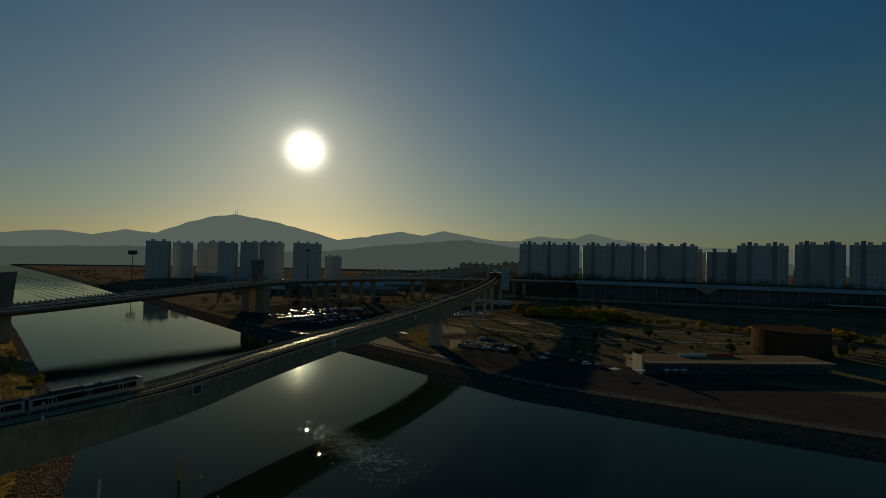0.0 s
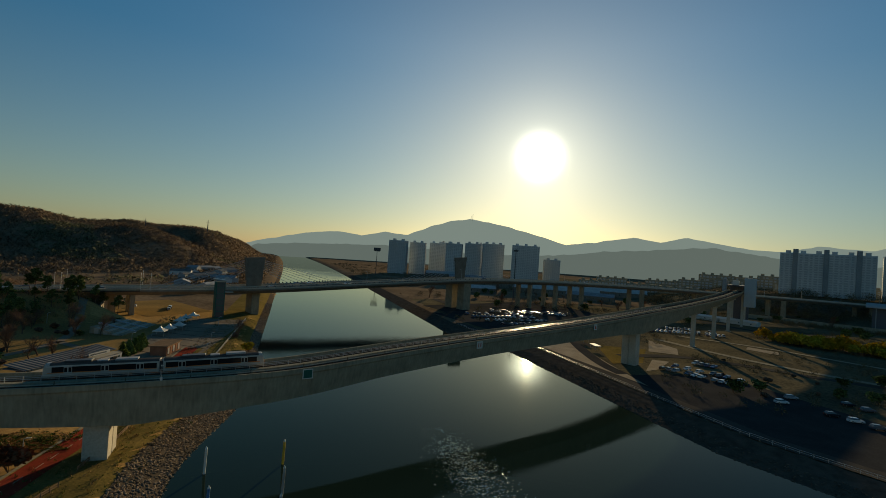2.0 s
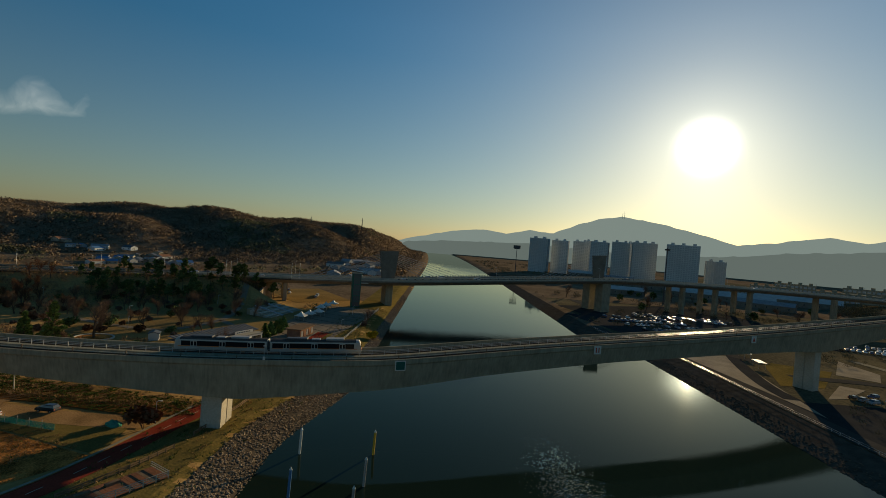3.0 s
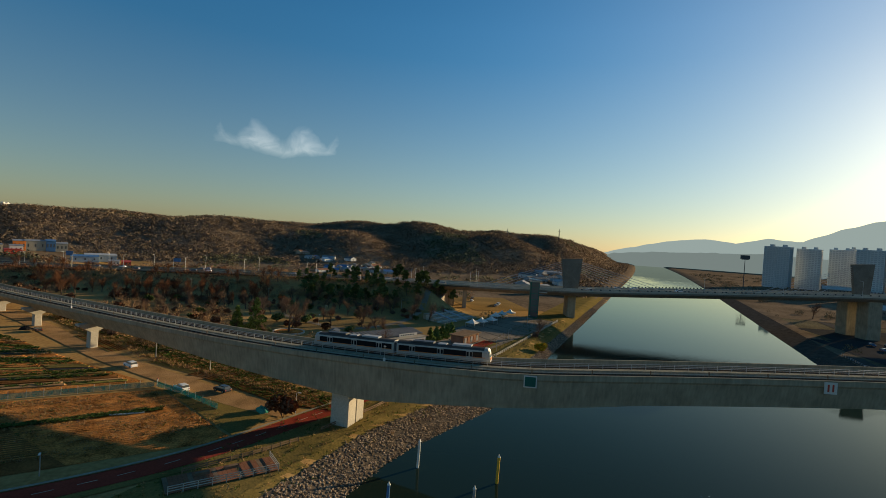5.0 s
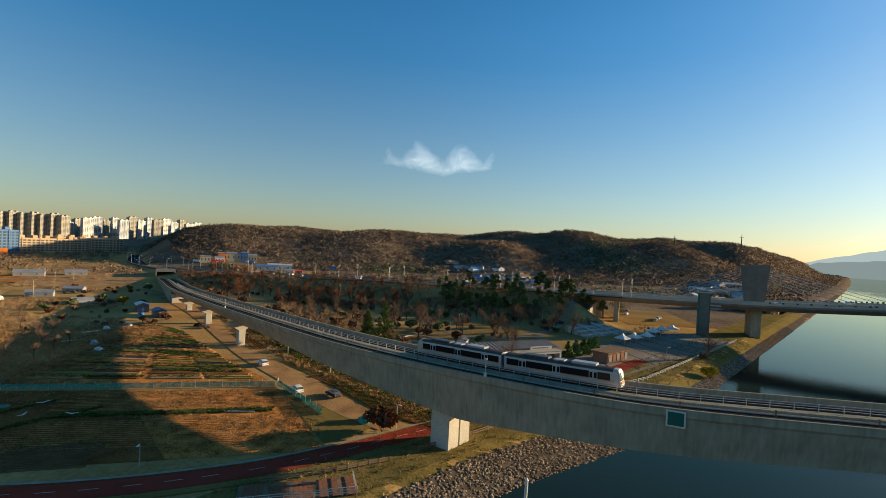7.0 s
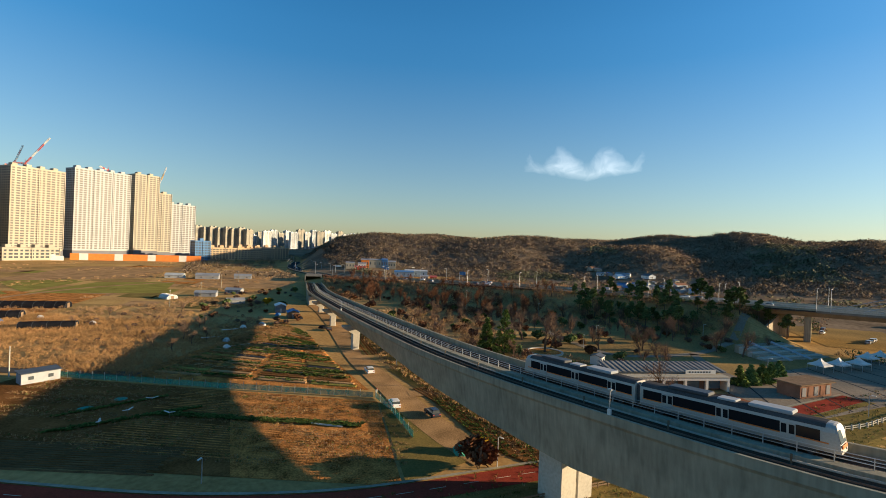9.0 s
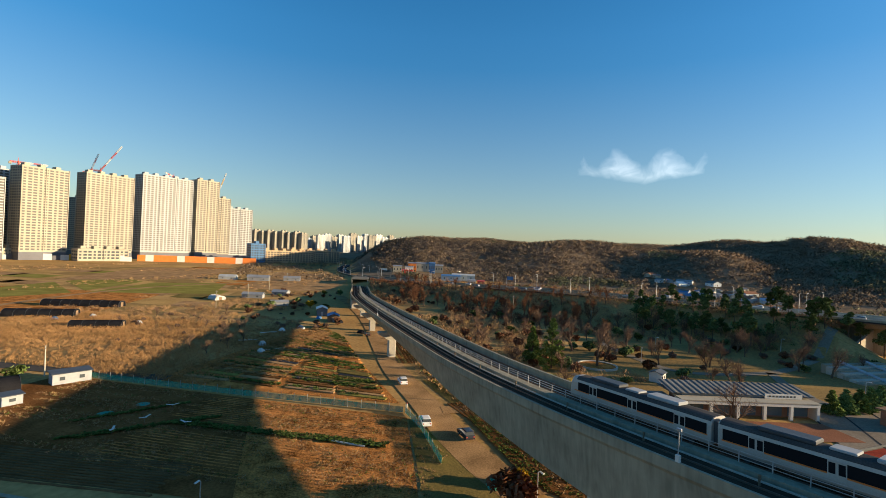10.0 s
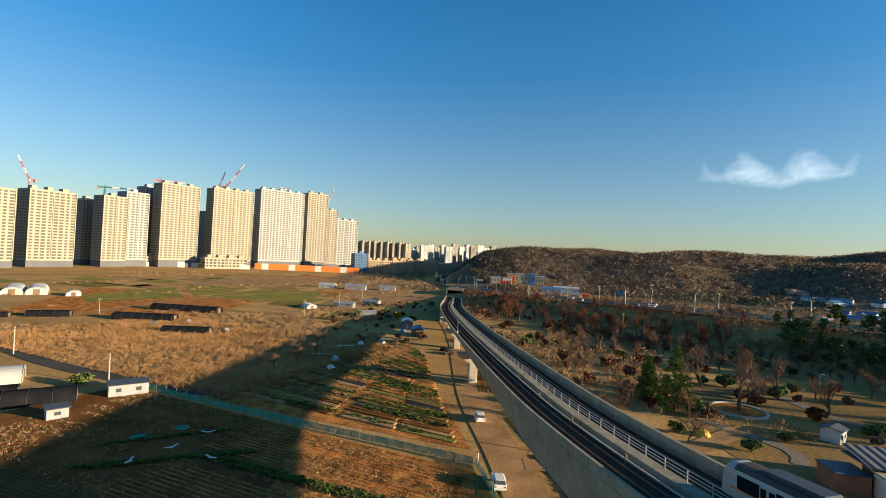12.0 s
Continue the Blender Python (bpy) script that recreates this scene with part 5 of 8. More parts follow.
# ---- vehicles ----
def build_car(paint, x, y, yaw, label, suv=True, group=""):
    e = thing("car", x, y, 0, yaw, label, "car", group)
    L, W = 4.6, 1.85
    hood, belt, roof = (0.98, 1.08, 1.68) if suv else (0.86, 0.95, 1.42)
    side = [(-L / 2, 0.35), (-L / 2 - 0.02, 0.7), (-L / 2 + 0.1, belt), (L / 2 - 1.25, belt), (L / 2 - 0.25, hood - 0.05), (L / 2, 0.72), (L / 2 - 0.02, 0.35)]
    b = B()
    for y_, k in ((-W / 2, 0), (-W / 2 + 0.08, 1), (W / 2 - 0.08, 1), (W / 2, 0)):
        b.v += [(px, y_, pz + (0.05 if k and pz > 0.8 else 0)) for px, pz in side]
    n = len(side)
    b.f = [(i * n + j, i * n + j + 1, (i + 1) * n + j + 1, (i + 1) * n + j) for i in range(3) for j in range(n - 1)] + [tuple(range(n)), tuple(3 * n + j for j in range(n)), tuple(k for i in range(4) for k in (i * n,)) + tuple(i * n + n - 1 for i in range(3, -1, -1))]
    part("body", b, paint, e)

    def cabin(lo, hi, x0, x1, x2, x3, inset, m, nm):
        v = []
        for (a, c), z, q in (((x0, x3), lo, 0.06), ((x1, x2), hi, inset)):
            for s in (-1, 1):
                v += [(a, s * (W / 2 - q), z), (c, s * (W / 2 - q), z)]
        part(nm, B().add(v, [(0, 1, 5, 4), (2, 6, 7, 3), (0, 4, 6, 2), (1, 3, 7, 5), (4, 5, 7, 6), (0, 2, 3, 1)]), m, e)

    cabin(belt + 0.02, roof - 0.06, -L / 2 + 0.12, -L / 2 + 0.42, 0.35, 1.15, 0.24, "window", "glasshouse")
    cabin(roof - 0.06, roof, -L / 2 + 0.42, -L / 2 + 0.5, 0.25, 0.36, 0.28, paint, "roof")
    for wx in (-1.4, 1.4):
        for s in (-1, 1):
            t = part("wheel", B().tube((wx, s * (W / 2 - 0.22), 0.33), (wx, s * (W / 2 + 0.01), 0.33), 0.33, n=14), "tyre", e)
            part("rim", B().tube((wx, s * (W / 2 + 0.0), 0.33), (wx, s * (W / 2 + 0.02), 0.33), 0.20, n=10), "chrome", t)
    for s in (-1, 1):
        part("headlight", B().box(L / 2 - 0.06, s * 0.68, 0.66, 0.10, 0.36, 0.14), "white", e)
        part("tail_light", B().box(-L / 2 + 0.02, s * 0.72, 0.72, 0.08, 0.26, 0.20), "red", e)
    return e


CAR_LABELS = ("white parked car", "black parked car", "silver parked car", "dark grey parked car", "blue parked car")
car_models = {}


def car(k, x, y, yaw, where, suv=True, group="", z=None):
    z = land(x, y) + 0.14 if z is None else z
    if (k, suv) not in car_models:
        c = build_car("car%d" % k, x, y, yaw, "", suv)
        c.matrix_basis = pose(x, y, z, 0, 0, math.degrees(yaw))
        car_models[(k, suv)] = c
    else:
        c = copy_thing(car_models[(k, suv)], pose(x, y, z, 0, 0, math.degrees(yaw)))
    kind_ = ("" if suv else "low ")
    return tagged(c, CAR_LABELS[k].replace("parked car", kind_ + "parked car") + " " + where, "car", group or "parked cars")


car(0, -142.5, 60, math.radians(208), "on the dirt track")
car(0, -116.5, 72.5, math.radians(205), "on the dirt track by the green fence")
car(1, -112.5, 81.5, math.radians(212), "on the dirt track by the verge")
car(1, -201, 28, math.radians(208), "on the dirt track by the viaduct", False)


# ---- trees ----
def branch_tree(seed, h, spread, twigs, lean=0.0):
    """Trunk with limbs, and a crown of fine bare twigs: two meshes."""
    rnd = random.Random(seed)
    t, c = B(), B()

    def grow(p, d, length, r, level):
        if level >= 3:
            # a twig: one thin blade, with finer ones on it
            q = p + (d + Vector((rnd.uniform(-0.1, 0.1), rnd.uniform(-0.1, 0.1), 0.1))) * length
            o = (Matrix.Rotation(rnd.uniform(0, 6.283), 3, d) @ d.orthogonal().normalized()) * max(r, 0.018) * 1.1
            c.add([p - o, p + o, q], [(0, 1, 2)])
            if level == 3:
                for k in range(twigs * 2):
                    o = Matrix.Rotation(rnd.uniform(0, 6.283), 3, d) @ d.orthogonal().normalized()
                    grow(p.lerp(q, rnd.uniform(0.2, 1.0)), (d * 0.7 + o * spread * rnd.uniform(0.6, 1.2) + Vector((0, 0, 0.18))).normalized(), length * rnd.uniform(0.45, 0.7), r * 0.5, 4)
            return
        n = 3
        for i in range(n):
            d = (d + Vector((rnd.uniform(-0.18, 0.18), rnd.uniform(-0.18, 0.18), rnd.uniform(-0.05, 0.12)))).normalized()
            q = p + d * length / n
            r2 = r * 0.86
            (t if level < 2 else c).tube(p, q, r, r2, 6 if level < 2 else 3)
            if i > 0 or level > 0:
                for k in range(rnd.choice((1, 2, 2))):
                    a = rnd.uniform(0, 6.283)
                    o = d.orthogonal().normalized()
                    o = Matrix.Rotation(a, 3, d) @ o
                    nd = (d * rnd.uniform(0.45, 0.9) + o * spread * rnd.uniform(0.6, 1.2) + Vector((0, 0, 0.18))).normalized()
                    grow(p.lerp(q, rnd.random()), nd, length * rnd.uniform(0.50, 0.72), r2 * 0.55, level + 1)
            p, r = q, r2
        for k in range(2):
            o = Matrix.Rotation(rnd.uniform(0, 6.283), 3, d) @ d.orthogonal().normalized()
            grow(p, (d + o * spread * 0.8).normalized(), length * 0.6, r * 0.7, level + 1)

    grow(Vector((0, 0, -0.3)), Vector((lean, 0, 1)).normalized(), h * 0.42, h * 0.028, 0)
    return t, c


def tree_model(name, seed, h, spread, twigs, label, twig="twig", lean=0.0, x=0, y=0):
    e = thing(name, x, y, land(x, y), 0, label, "tree")
    t, c = branch_tree(seed, h, spread, twigs, lean)
    part("trunk", t, "bark", e)
    part("crown", c, twig, e, "fine bare twigs" if twig == "twig" else "thin rust-brown foliage")
    return e


def clump_crown(b, rnd, x, y, z, r, n, leaf=0.34):
    """Leaves strewn over a ball: small tilted quads."""
    for i in range(n):
        v = Vector((rnd.gauss(0, 1), rnd.gauss(0, 1), rnd.gauss(0, 1))).normalized() * r * rnd.uniform(0.55, 1.0)
        a = Vector((rnd.gauss(0, 1), rnd.gauss(0, 1), rnd.gauss(0, 0.6))).normalized() * leaf * rnd.uniform(0.6, 1.4)
        o = a.orthogonal().normalized() * leaf * rnd.uniform(0.4, 0.9)
        p = Vector((x, y, z)) + Vector((v.x, v.y, v.z * 0.7))
        b.add([p - a - o, p + a - o, p + a + o, p - a + o], [(0, 1, 2, 3)])


def pine_model(seed, h, label, m="pine", x=0, y=0):
    rnd = random.Random(seed)
    e = thing("pine_tree", x, y, land(x, y), 0, label, "tree")
    t, c = B(), B()
    p = Vector((0, 0, -0.3))
    for i in range(5):
        q = Vector((rnd.uniform(-0.3, 0.3), rnd.uniform(-0.3, 0.3), h * 0.9 * (i + 1) / 5))
        t.tube(p, q, 0.24 - 0.035 * i, 0.21 - 0.035 * i, 6)
        p = q
    for i in range(16):
        z = h * rnd.uniform(0.5, 0.97)
        a, r = rnd.uniform(0, 6.28), rnd.uniform(0.5, 2.6) * (1.15 - z / h) * 2
        q = Vector((math.cos(a) * r, math.sin(a) * r, z))
        t.tube((0, 0, z - 0.6), q, 0.07, 0.03, 4)
        clump_crown(c, rnd, q.x, q.y, q.z, rnd.uniform(0.8, 1.5), 60)
    part("trunk", t, "bark", e)
    part("crown", c, m, e, "dark green needle clumps")
    return e


def cone_model(seed, h, w, label, m="conifer", x=0, y=0):
    rnd = random.Random(seed)
    e = thing("conifer_tree", x, y, land(x, y), 0, label, "tree")
    t, c = B(), B()
    t.tube((0, 0, -0.3), (0, 0, h * 0.95), 0.25, 0.05, 6)
    for i in range(120):
        z = h * (0.06 + 0.9 * rnd.random() ** 1.2)
        a, r = rnd.uniform(0, 6.28), w * (1 - z / h) * rnd.uniform(0.5, 1.0)
        clump_crown(c, rnd, math.cos(a) * r, math.sin(a) * r, z, 0.5 + 0.5 * (1 - z / h), 34, 0.26)
        if i % 4 == 0:
            t.tube((0, 0, z), (math.cos(a) * r, math.sin(a) * r, z - 0.2), 0.05, 0.02, 4)
    part("trunk", t, "bark", e)
    part("crown", c, m, e, "dense green needle clumps")
    return e


def bush_model(name, seed, r, m, label, x=0, y=0, n=420):
    rnd = random.Random(seed)
    e = thing(name, x, y, land(x, y), 0, label, "shrub")
    t, c = B(), B()
    for i in range(7):
        a = rnd.uniform(0, 6.28)
        t.tube((0, 0, -0.1), (math.cos(a) * r * 0.5, math.sin(a) * r * 0.5, r * rnd.uniform(0.6, 1.1)), 0.06, 0.02, 4)
    for i in range(7):
        a, q = rnd.uniform(0, 6.28), r * rnd.uniform(0, 0.5)
        clump_crown(c, rnd, math.cos(a) * q, math.sin(a) * q, r * rnd.uniform(0.5, 0.95), r * rnd.uniform(0.4, 0.62), n // 7, 0.2 + r * 0.05)
    part("stems", t, "bark", e)
    part("foliage", c, m, e)
    return e


big = tree_model("bare_tree", 3, 17, 0.85, 3, "large bare spreading tree in a round planter", x=-184, y=112.5)
big2 = tree_model("bare_tree", 4, 15, 0.8, 3, "bare dark tree on the park lawn", x=-206, y=106)
big3 = tree_model("bare_tree", 9, 13, 0.9, 3, "bare spreading tree before the park pavilion", x=-136, y=136)
bare = [tree_model("bare_tree", 20 + i, 8.5 + i, 0.7, 3, "slender bare brown tree in the park", x=(-240, -222, -172, -232)[i], y=(120, 150, 150, 170)[i]) for i in range(4)]
rust = [tree_model("rust_tree", 40 + i, 10 + i, 0.5, 5, "rust-brown larch-like tree by the railway", "leafrust", x=(-285, -300)[i], y=(92, 66)[i]) for i in range(2)]
pines = [pine_model(60 + i, 11 + i, "tall dark green pine beside the road bank", x=(-269, -274, -262)[i], y=(142, 172, 196)[i]) for i in range(3)]
con1 = cone_model(70, 16.0, 5.6, "dense green conifer beside the viaduct", x=-175, y=98)
con2 = cone_model(71, 12, 3.4, "dense green conifer beside the viaduct", x=-181, y=92)
shrubs = [bush_model("bare_shrub", 80 + i, 1.6 + 0.5 * i, ("twig", "leafrust", "pine")[i], ("brown leafless shrub", "rust-brown shrub", "dark green shrub")[i] + " on the park ground", x=(-215, -224, -160)[i], y=(130, 142, 170)[i]) for i in range(3)]
ybush = bush_model("yellow_bush", 90, 3.2, "leafyellow", "round yellow autumn bush on the bank", x=-134, y=205, n=900)
bush_model("yellow_bush", 91, 2.2, "leafyellow", "yellow-green bush by the dirt track", x=-96.5, y=92)
bush_model("rust_bush", 92, 4.2, "leafrust", "dark red-brown bush beside the cycle path", x=-89.5, y=92, n=900)
bush_model("yellow_bush", 93, 3.2, "leafyellow", "yellow-green bush among farm sheds", x=-262, y=-28)
bush_model("green_bush", 94, 2.8, "conifer", "round green tree by the farm shed", x=-113, y=-27)


def scatter(models, n, area, seed, keep=lambda x, y: True, gap=3.0, size=(0.75, 1.2), group=""):
    rnd = random.Random(seed)
    done = []
    tries = 0
    while len(done) < n and tries < n * 40:
        tries += 1
        x, y = rnd.uniform(area[0], area[1]), rnd.uniform(area[2], area[3])
        if not keep(x, y) or any((x - a) ** 2 + (y - b) ** 2 < gap * gap for a, b in done):
            continue
        done.append((x, y))
        m = models[rnd.randrange(len(models))]
        k = rnd.uniform(*size)
        o = copy_thing(m, pose(x, y, land(x, y) - 0.1, 0, 0, rnd.uniform(0, 360)))
        o.scale = (k, k, k * rnd.uniform(0.9, 1.15))
        if group:
            o["group"] = group


def road_gap(x, y):
    return float(np.hypot(ROAD_XY[:, 0] - x, ROAD_XY[:, 1] - y).min())


def park_side(x, y):
    """On the park side of the road."""
    i = int(np.hypot(ROAD_XY[:, 0] - x, ROAD_XY[:, 1] - y).argmin())
    return x > ROAD_XY[i, 0]


def in_plaza(x, y):
    # strip from the pavilion to the road bridge
    t = (Vector((x, y)) - Vector((-130, 158))).dot(Vector((-0.54, 0.84)))
    q = (Vector((x, y)) - Vector((-130, 158))).dot(Vector((-0.84, -0.54)))
    return -12 < t < 130 and -12 < q < 42


def in_park(x, y):
    return near_edge(x, y) > 14 and road_gap(x, y) > 34 and not in_plaza(x, y) and math.hypot(x + 184, y - 112) > 9 and math.hypot(x + 149, y - 141) > 24 and math.hypot(x + 190, y - 160) > 9


scatter(bare, 70, (-300, -150, 60, 225), 1, in_park, 5.5, (0.6, 1.1), "park trees")
scatter(shrubs, 90, (-310, -150, 40, 225), 2, in_park, 3.0, (0.6, 1.3), "park shrubs")
scatter(pines, 52, (-330, -240, 138, 232), 3, lambda x, y: 17 < road_gap(x, y) < 44 and park_side(x, y) and near_edge(x, y) > 30, 4.0, (0.6, 0.95), "pines along the road")
scatter(rust, 60, (-420, -215, -40, 130), 4, lambda x, y: 16 < road_gap(x, y) < 75 and park_side(x, y) and near_edge(x, y) > 26, 4.2, (0.7, 1.15), "rust-brown trees by the railway")
scatter(shrubs[:2], 110, (-400, -170, -50, 110), 6, lambda x, y: near_edge(x, y) > 9 and road_gap(x, y) > 26, 3.0, (0.6, 1.4), "shrubs by the railway")
scatter([shrubs[0], bare[0]], 40, (-240, -150, -70, 10), 7, lambda x, y: near_edge(x, y) < -34 and y < -0.4 * (x + 124) * 0 + 6 and not (-135 < x), 5.0, (0.4, 0.8), "scrub on waste ground")
scatter([shrubs[0], shrubs[2], shrubs[1]], 46, (-345, -205, -85, 12), 17, lambda x, y: -58 < near_edge(x, y) < -13, 4.0, (0.5, 1.2), "shrubs by the sheds")
EYE12 = Vector((-45, 93, 38))


def polar(az, d, eye=EYE12):
    a = math.radians(az)
    return eye.x - math.sin(a) * d, eye.y + math.cos(a) * d



# ---- the park ----
patch("park_lawn", [(-128, 118), (-200, 84), (-262, 190), (-200, 238)], "lawn", "ochre dry park lawn", "lawn", 0.05, 22)
patch("plaza", [(-118, 150), (-186, 263), (-216, 246), (-160, 160)], "paving", "pale stone plaza with dark joint lines", "paving", 0.12, 10)
patch("forecourt", [(-126, 124), (-136, 160), (-146, 157), (-138, 124)], "paving_red", "orange brick forecourt", "paving", 0.16, 5)
for pts, w in (([(-246, 210), (-222, 190), (-198, 168), (-187, 140), (-202, 128), (-230, 118)], 3.5), ([(-198, 168), (-176, 165), (-160, 168)], 3.0), ([(-171, 104), (-160, 118), (-152, 118)], 3.0)):
    strip("park_path", pts, w, "paving", "pale winding park path", "path", 0.13)
joints = thing("paving_joints", 0, 0, 0, 0, "dark joint lines across the plaza", "paving", kind="structure")
for i in range(11):
    t = i / 11
    a, b_ = Vector((-118, 150)).lerp(Vector((-186, 263)), t), Vector((-160, 160)).lerp(Vector((-216, 246)), t)
    m = (a + b_) / 2
    part("joint", B().box(m.x, m.y, 3.33, (b_ - a).length * 0.96, 0.45, 0.02, math.atan2(b_.y - a.y, b_.x - a.x)), "asphalt", joints)


def planter():
    e = thing("tree_planter", -184, 112.5, 3.2, 0, "round pale stone tree planter on the lawn", "planter")
    b = B()
    n = 36
    for r, z in ((6.4, 0), (6.4, 0.6), (5.8, 0.6), (5.8, 0.3)):
        b.v += [(math.cos(i * 2 * math.pi / n) * r, math.sin(i * 2 * math.pi / n) * r, z) for i in range(n)]
    b.f = [(k * n + i, k * n + (i + 1) % n, k * n + n + (i + 1) % n, k * n + n + i) for k in range(3) for i in range(n)]
    part("kerb", b, "concrete_light", e)
    part("earth", B().tube((0, 0, 0.05), (0, 0, 0.32), 5.85, 5.85, n), "field", e, "brown earth")
    e = thing("tree_planter", -136, 136, 3.3, 0, "round low brick tree bed on the forecourt", "planter")
    part("kerb", B().tube((0, 0, 0), (0, 0, 0.3), 4.4, 4.3, 28), "brick", e)
    part("earth", B().tube((0, 0, 0.28), (0, 0, 0.36), 4.1, 4.0, 28), "lawn", e)


planter()


def pavilion():
    e = thing("park_pavilion", -148.5, 141, 3.2, math.radians(104), "long low park pavilion with white colonnade and grey roof", "pavilion")
    L, W, H = 32.0, 9.0, 3.6
    part("body", B().cbox(0, 0.8, 0, L - 2, W - 3, H, 0, 0.08), "brick", e, "brown brick walls")
    for i in range(5):
        part("glazing", B().box(-12.4 + i * 6.2, -2.28, 0.4, 4.8, 0.10, 2.6), "window_sky", e, "green-tinted glazing")
    part("beam", B().box(0, -4.2, H - 0.5, L, 0.6, 0.7), "white", e)
    for i in range(6):
        part("pillar", B().cbox(-L / 2 + 0.4 + i * (L - 0.8) / 5, -4.2, 0, 0.7, 0.6, H - 0.5, 0, 0.04), "white", e)
    for s in (-1, 1):
        part("end_wall", B().cbox(s * (L / 2 - 0.2), -2.5, 0, 0.4, 3.6, H, 0, 0.05), "white", e)
    part("terrace_roof", B().box(0, -2.4, H + 0.2, L + 0.4, 4.4, 0.2), "offwhite", e)
    b = B()
    k = 44
    for x in np.linspace(-L / 2 - 1, L / 2 + 1.5, k * 2):
        b.v += [(x, -1.4, H + 1.0 + 0.10 * (int(round((x + L) * 1.3)) % 2)), (x, 6.2, H + 2.1 + 0.10 * (int(round((x + L) * 1.3)) % 2))]
    b.f = [(2 * i, 2 * i + 2, 2 * i + 3, 2 * i + 1) for i in range(2 * k - 1)]
    part("roof_sheet", b, "slab_roof", e, "grey corrugated roof")
    part("roof_edge", B().box(0.2, 2.4, H + 0.8, L + 2.2, 7.4, 0.22), "slab_roof", e)
    part("clerestory", B().box(0, 1.5, H, L - 3, 5.0, 0.9), "window_sky", e)
    fs = part("fascia_sign", B().box(9.5, -1.5, H + 0.45, 9.0, 0.12, 1.1), "white", e, "white fascia board with dark illegible marks")
    for i in range(8):
        part("mark", B().box(6.2 + i * 0.85, -1.58, H + 0.8, 0.5, 0.03, 0.4), "steel_dark", fs)
    part("annex", B().cbox(-19, 1.5, 0, 5, 5.5, 3.0, 0, 0.06), "brick", e)
    part("annex_roof", B().box(-19, 1.5, 3.0, 5.4, 5.9, 0.2), "steel_dark", e)


pavilion()
shed("park_hut", -172, 128, math.radians(150), 4.2, 3.4, 2.5, "white", "steel_dark", "small white park hut with a black roof")


def tent(x, y, yaw):
    e = thing("marquee_tent", x, y, land(x, y) + 0.1, yaw, "white pagoda marquee tent on the plaza", "tent", "plaza tents")
    a, h = 2.5, 2.4
    vs, n = [], 4
    for r, z in ((1.0, h), (0.62, h + 0.45), (0.28, h + 1.1), (0.03, h + 2.0)):
        vs += [(s * a * r, t * a * r, z) for s, t in ((-1, -1), (1, -1), (1, 1), (-1, 1))]
    part("canopy", B().add(vs, [(k * 4 + i, k * 4 + (i + 1) % 4, k * 4 + 4 + (i + 1) % 4, k * 4 + 4 + i) for k in range(3) for i in range(4)]), "white", e)
    for i, (s, t) in enumerate(((0, -1), (0, 1), (1, 0), (-1, 0))):
        part("valance", B().box(s * a, t * a, h - 0.35, 0.05 if s else 2 * a, 0.05 if t else 2 * a, 0.37), "white", e)
    for s, t in ((-1, -1), (1, -1), (1, 1), (-1, 1)):
        part("leg", B().tube((s * a, t * a, 0), (s * a, t * a, h), 0.06), "steel", e)


for x, y in ((-181, 201), (-184, 208.5), (-187.5, 217), (-199, 228), (-204, 236), (-208, 245)):
    tent(x, y, math.radians(28))


def stage():
    e = thing("stone_terraces", -200, 205, 3.2, math.radians(117), "pale stepped stone seating terraces beside the plaza", "terraces")
    for i in range(7):
        part("step", B().cbox(0, 2.2 * i, 0, 34 - i * 1.2, 2.3, 0.45 + 0.42 * i, 0, 0.05), "concrete_light" if i % 2 else "concrete", e)
    for x in (-5.5, 5.5):
        b = B()
        b.add([(x - 0.9, -1.6, 0), (x + 0.9, -1.6, 0), (x + 0.9, 14.5, 3.3), (x - 0.9, 14.5, 3.3), (x - 0.9, -1.6, 0.4), (x + 0.9, -1.6, 0.4), (x + 0.9, 14.5, 3.9), (x - 0.9, 14.5, 3.9)], [(3, 2, 1, 0), (4, 5, 6, 7), (0, 1, 5, 4), (1, 2, 6, 5), (2, 3, 7, 6), (3, 0, 4, 7)])
        part("ramp", b, "render_grey", e)


stage()


def kiosk():
    e = thing("plaza_kiosk", -151, 178, 3.2, math.radians(118), "brown timber-roofed plaza kiosk with a red and white end", "kiosk")
    part("body", B().cbox(0, 0, 0, 13, 6, 3.6, 0, 0.06), "brick", e)
    part("roof", B().box(0, 0, 3.6, 14.5, 7.4, 0.3), "timber", e)
    for i in range(5):
        part("front_panel", B().box(-5 + i * 2.5, -3.06, 0.6, 1.6, 0.08, 2.4), "brick" if i % 2 else "facade_dark", e)
    part("end_panel", B().box(6.56, 0, 0.4, 0.1, 5, 2.6), "red", e)
    part("end_sign", B().box(6.64, 0, 1.4, 0.06, 3.4, 1.0), "white", e)


kiosk()
for i, (x, y) in enumerate(((-160, 172), (-163, 176), (-158, 168), (-166, 180), (-156, 164))):
    o = copy_thing(con2, pose(x, y, land(x, y) - 0.1, 0, 0, 60 * i))
    o.scale = (0.8, 0.8, 0.5)
    tagged(o, "bushy dark green evergreen beside the kiosk", "tree")


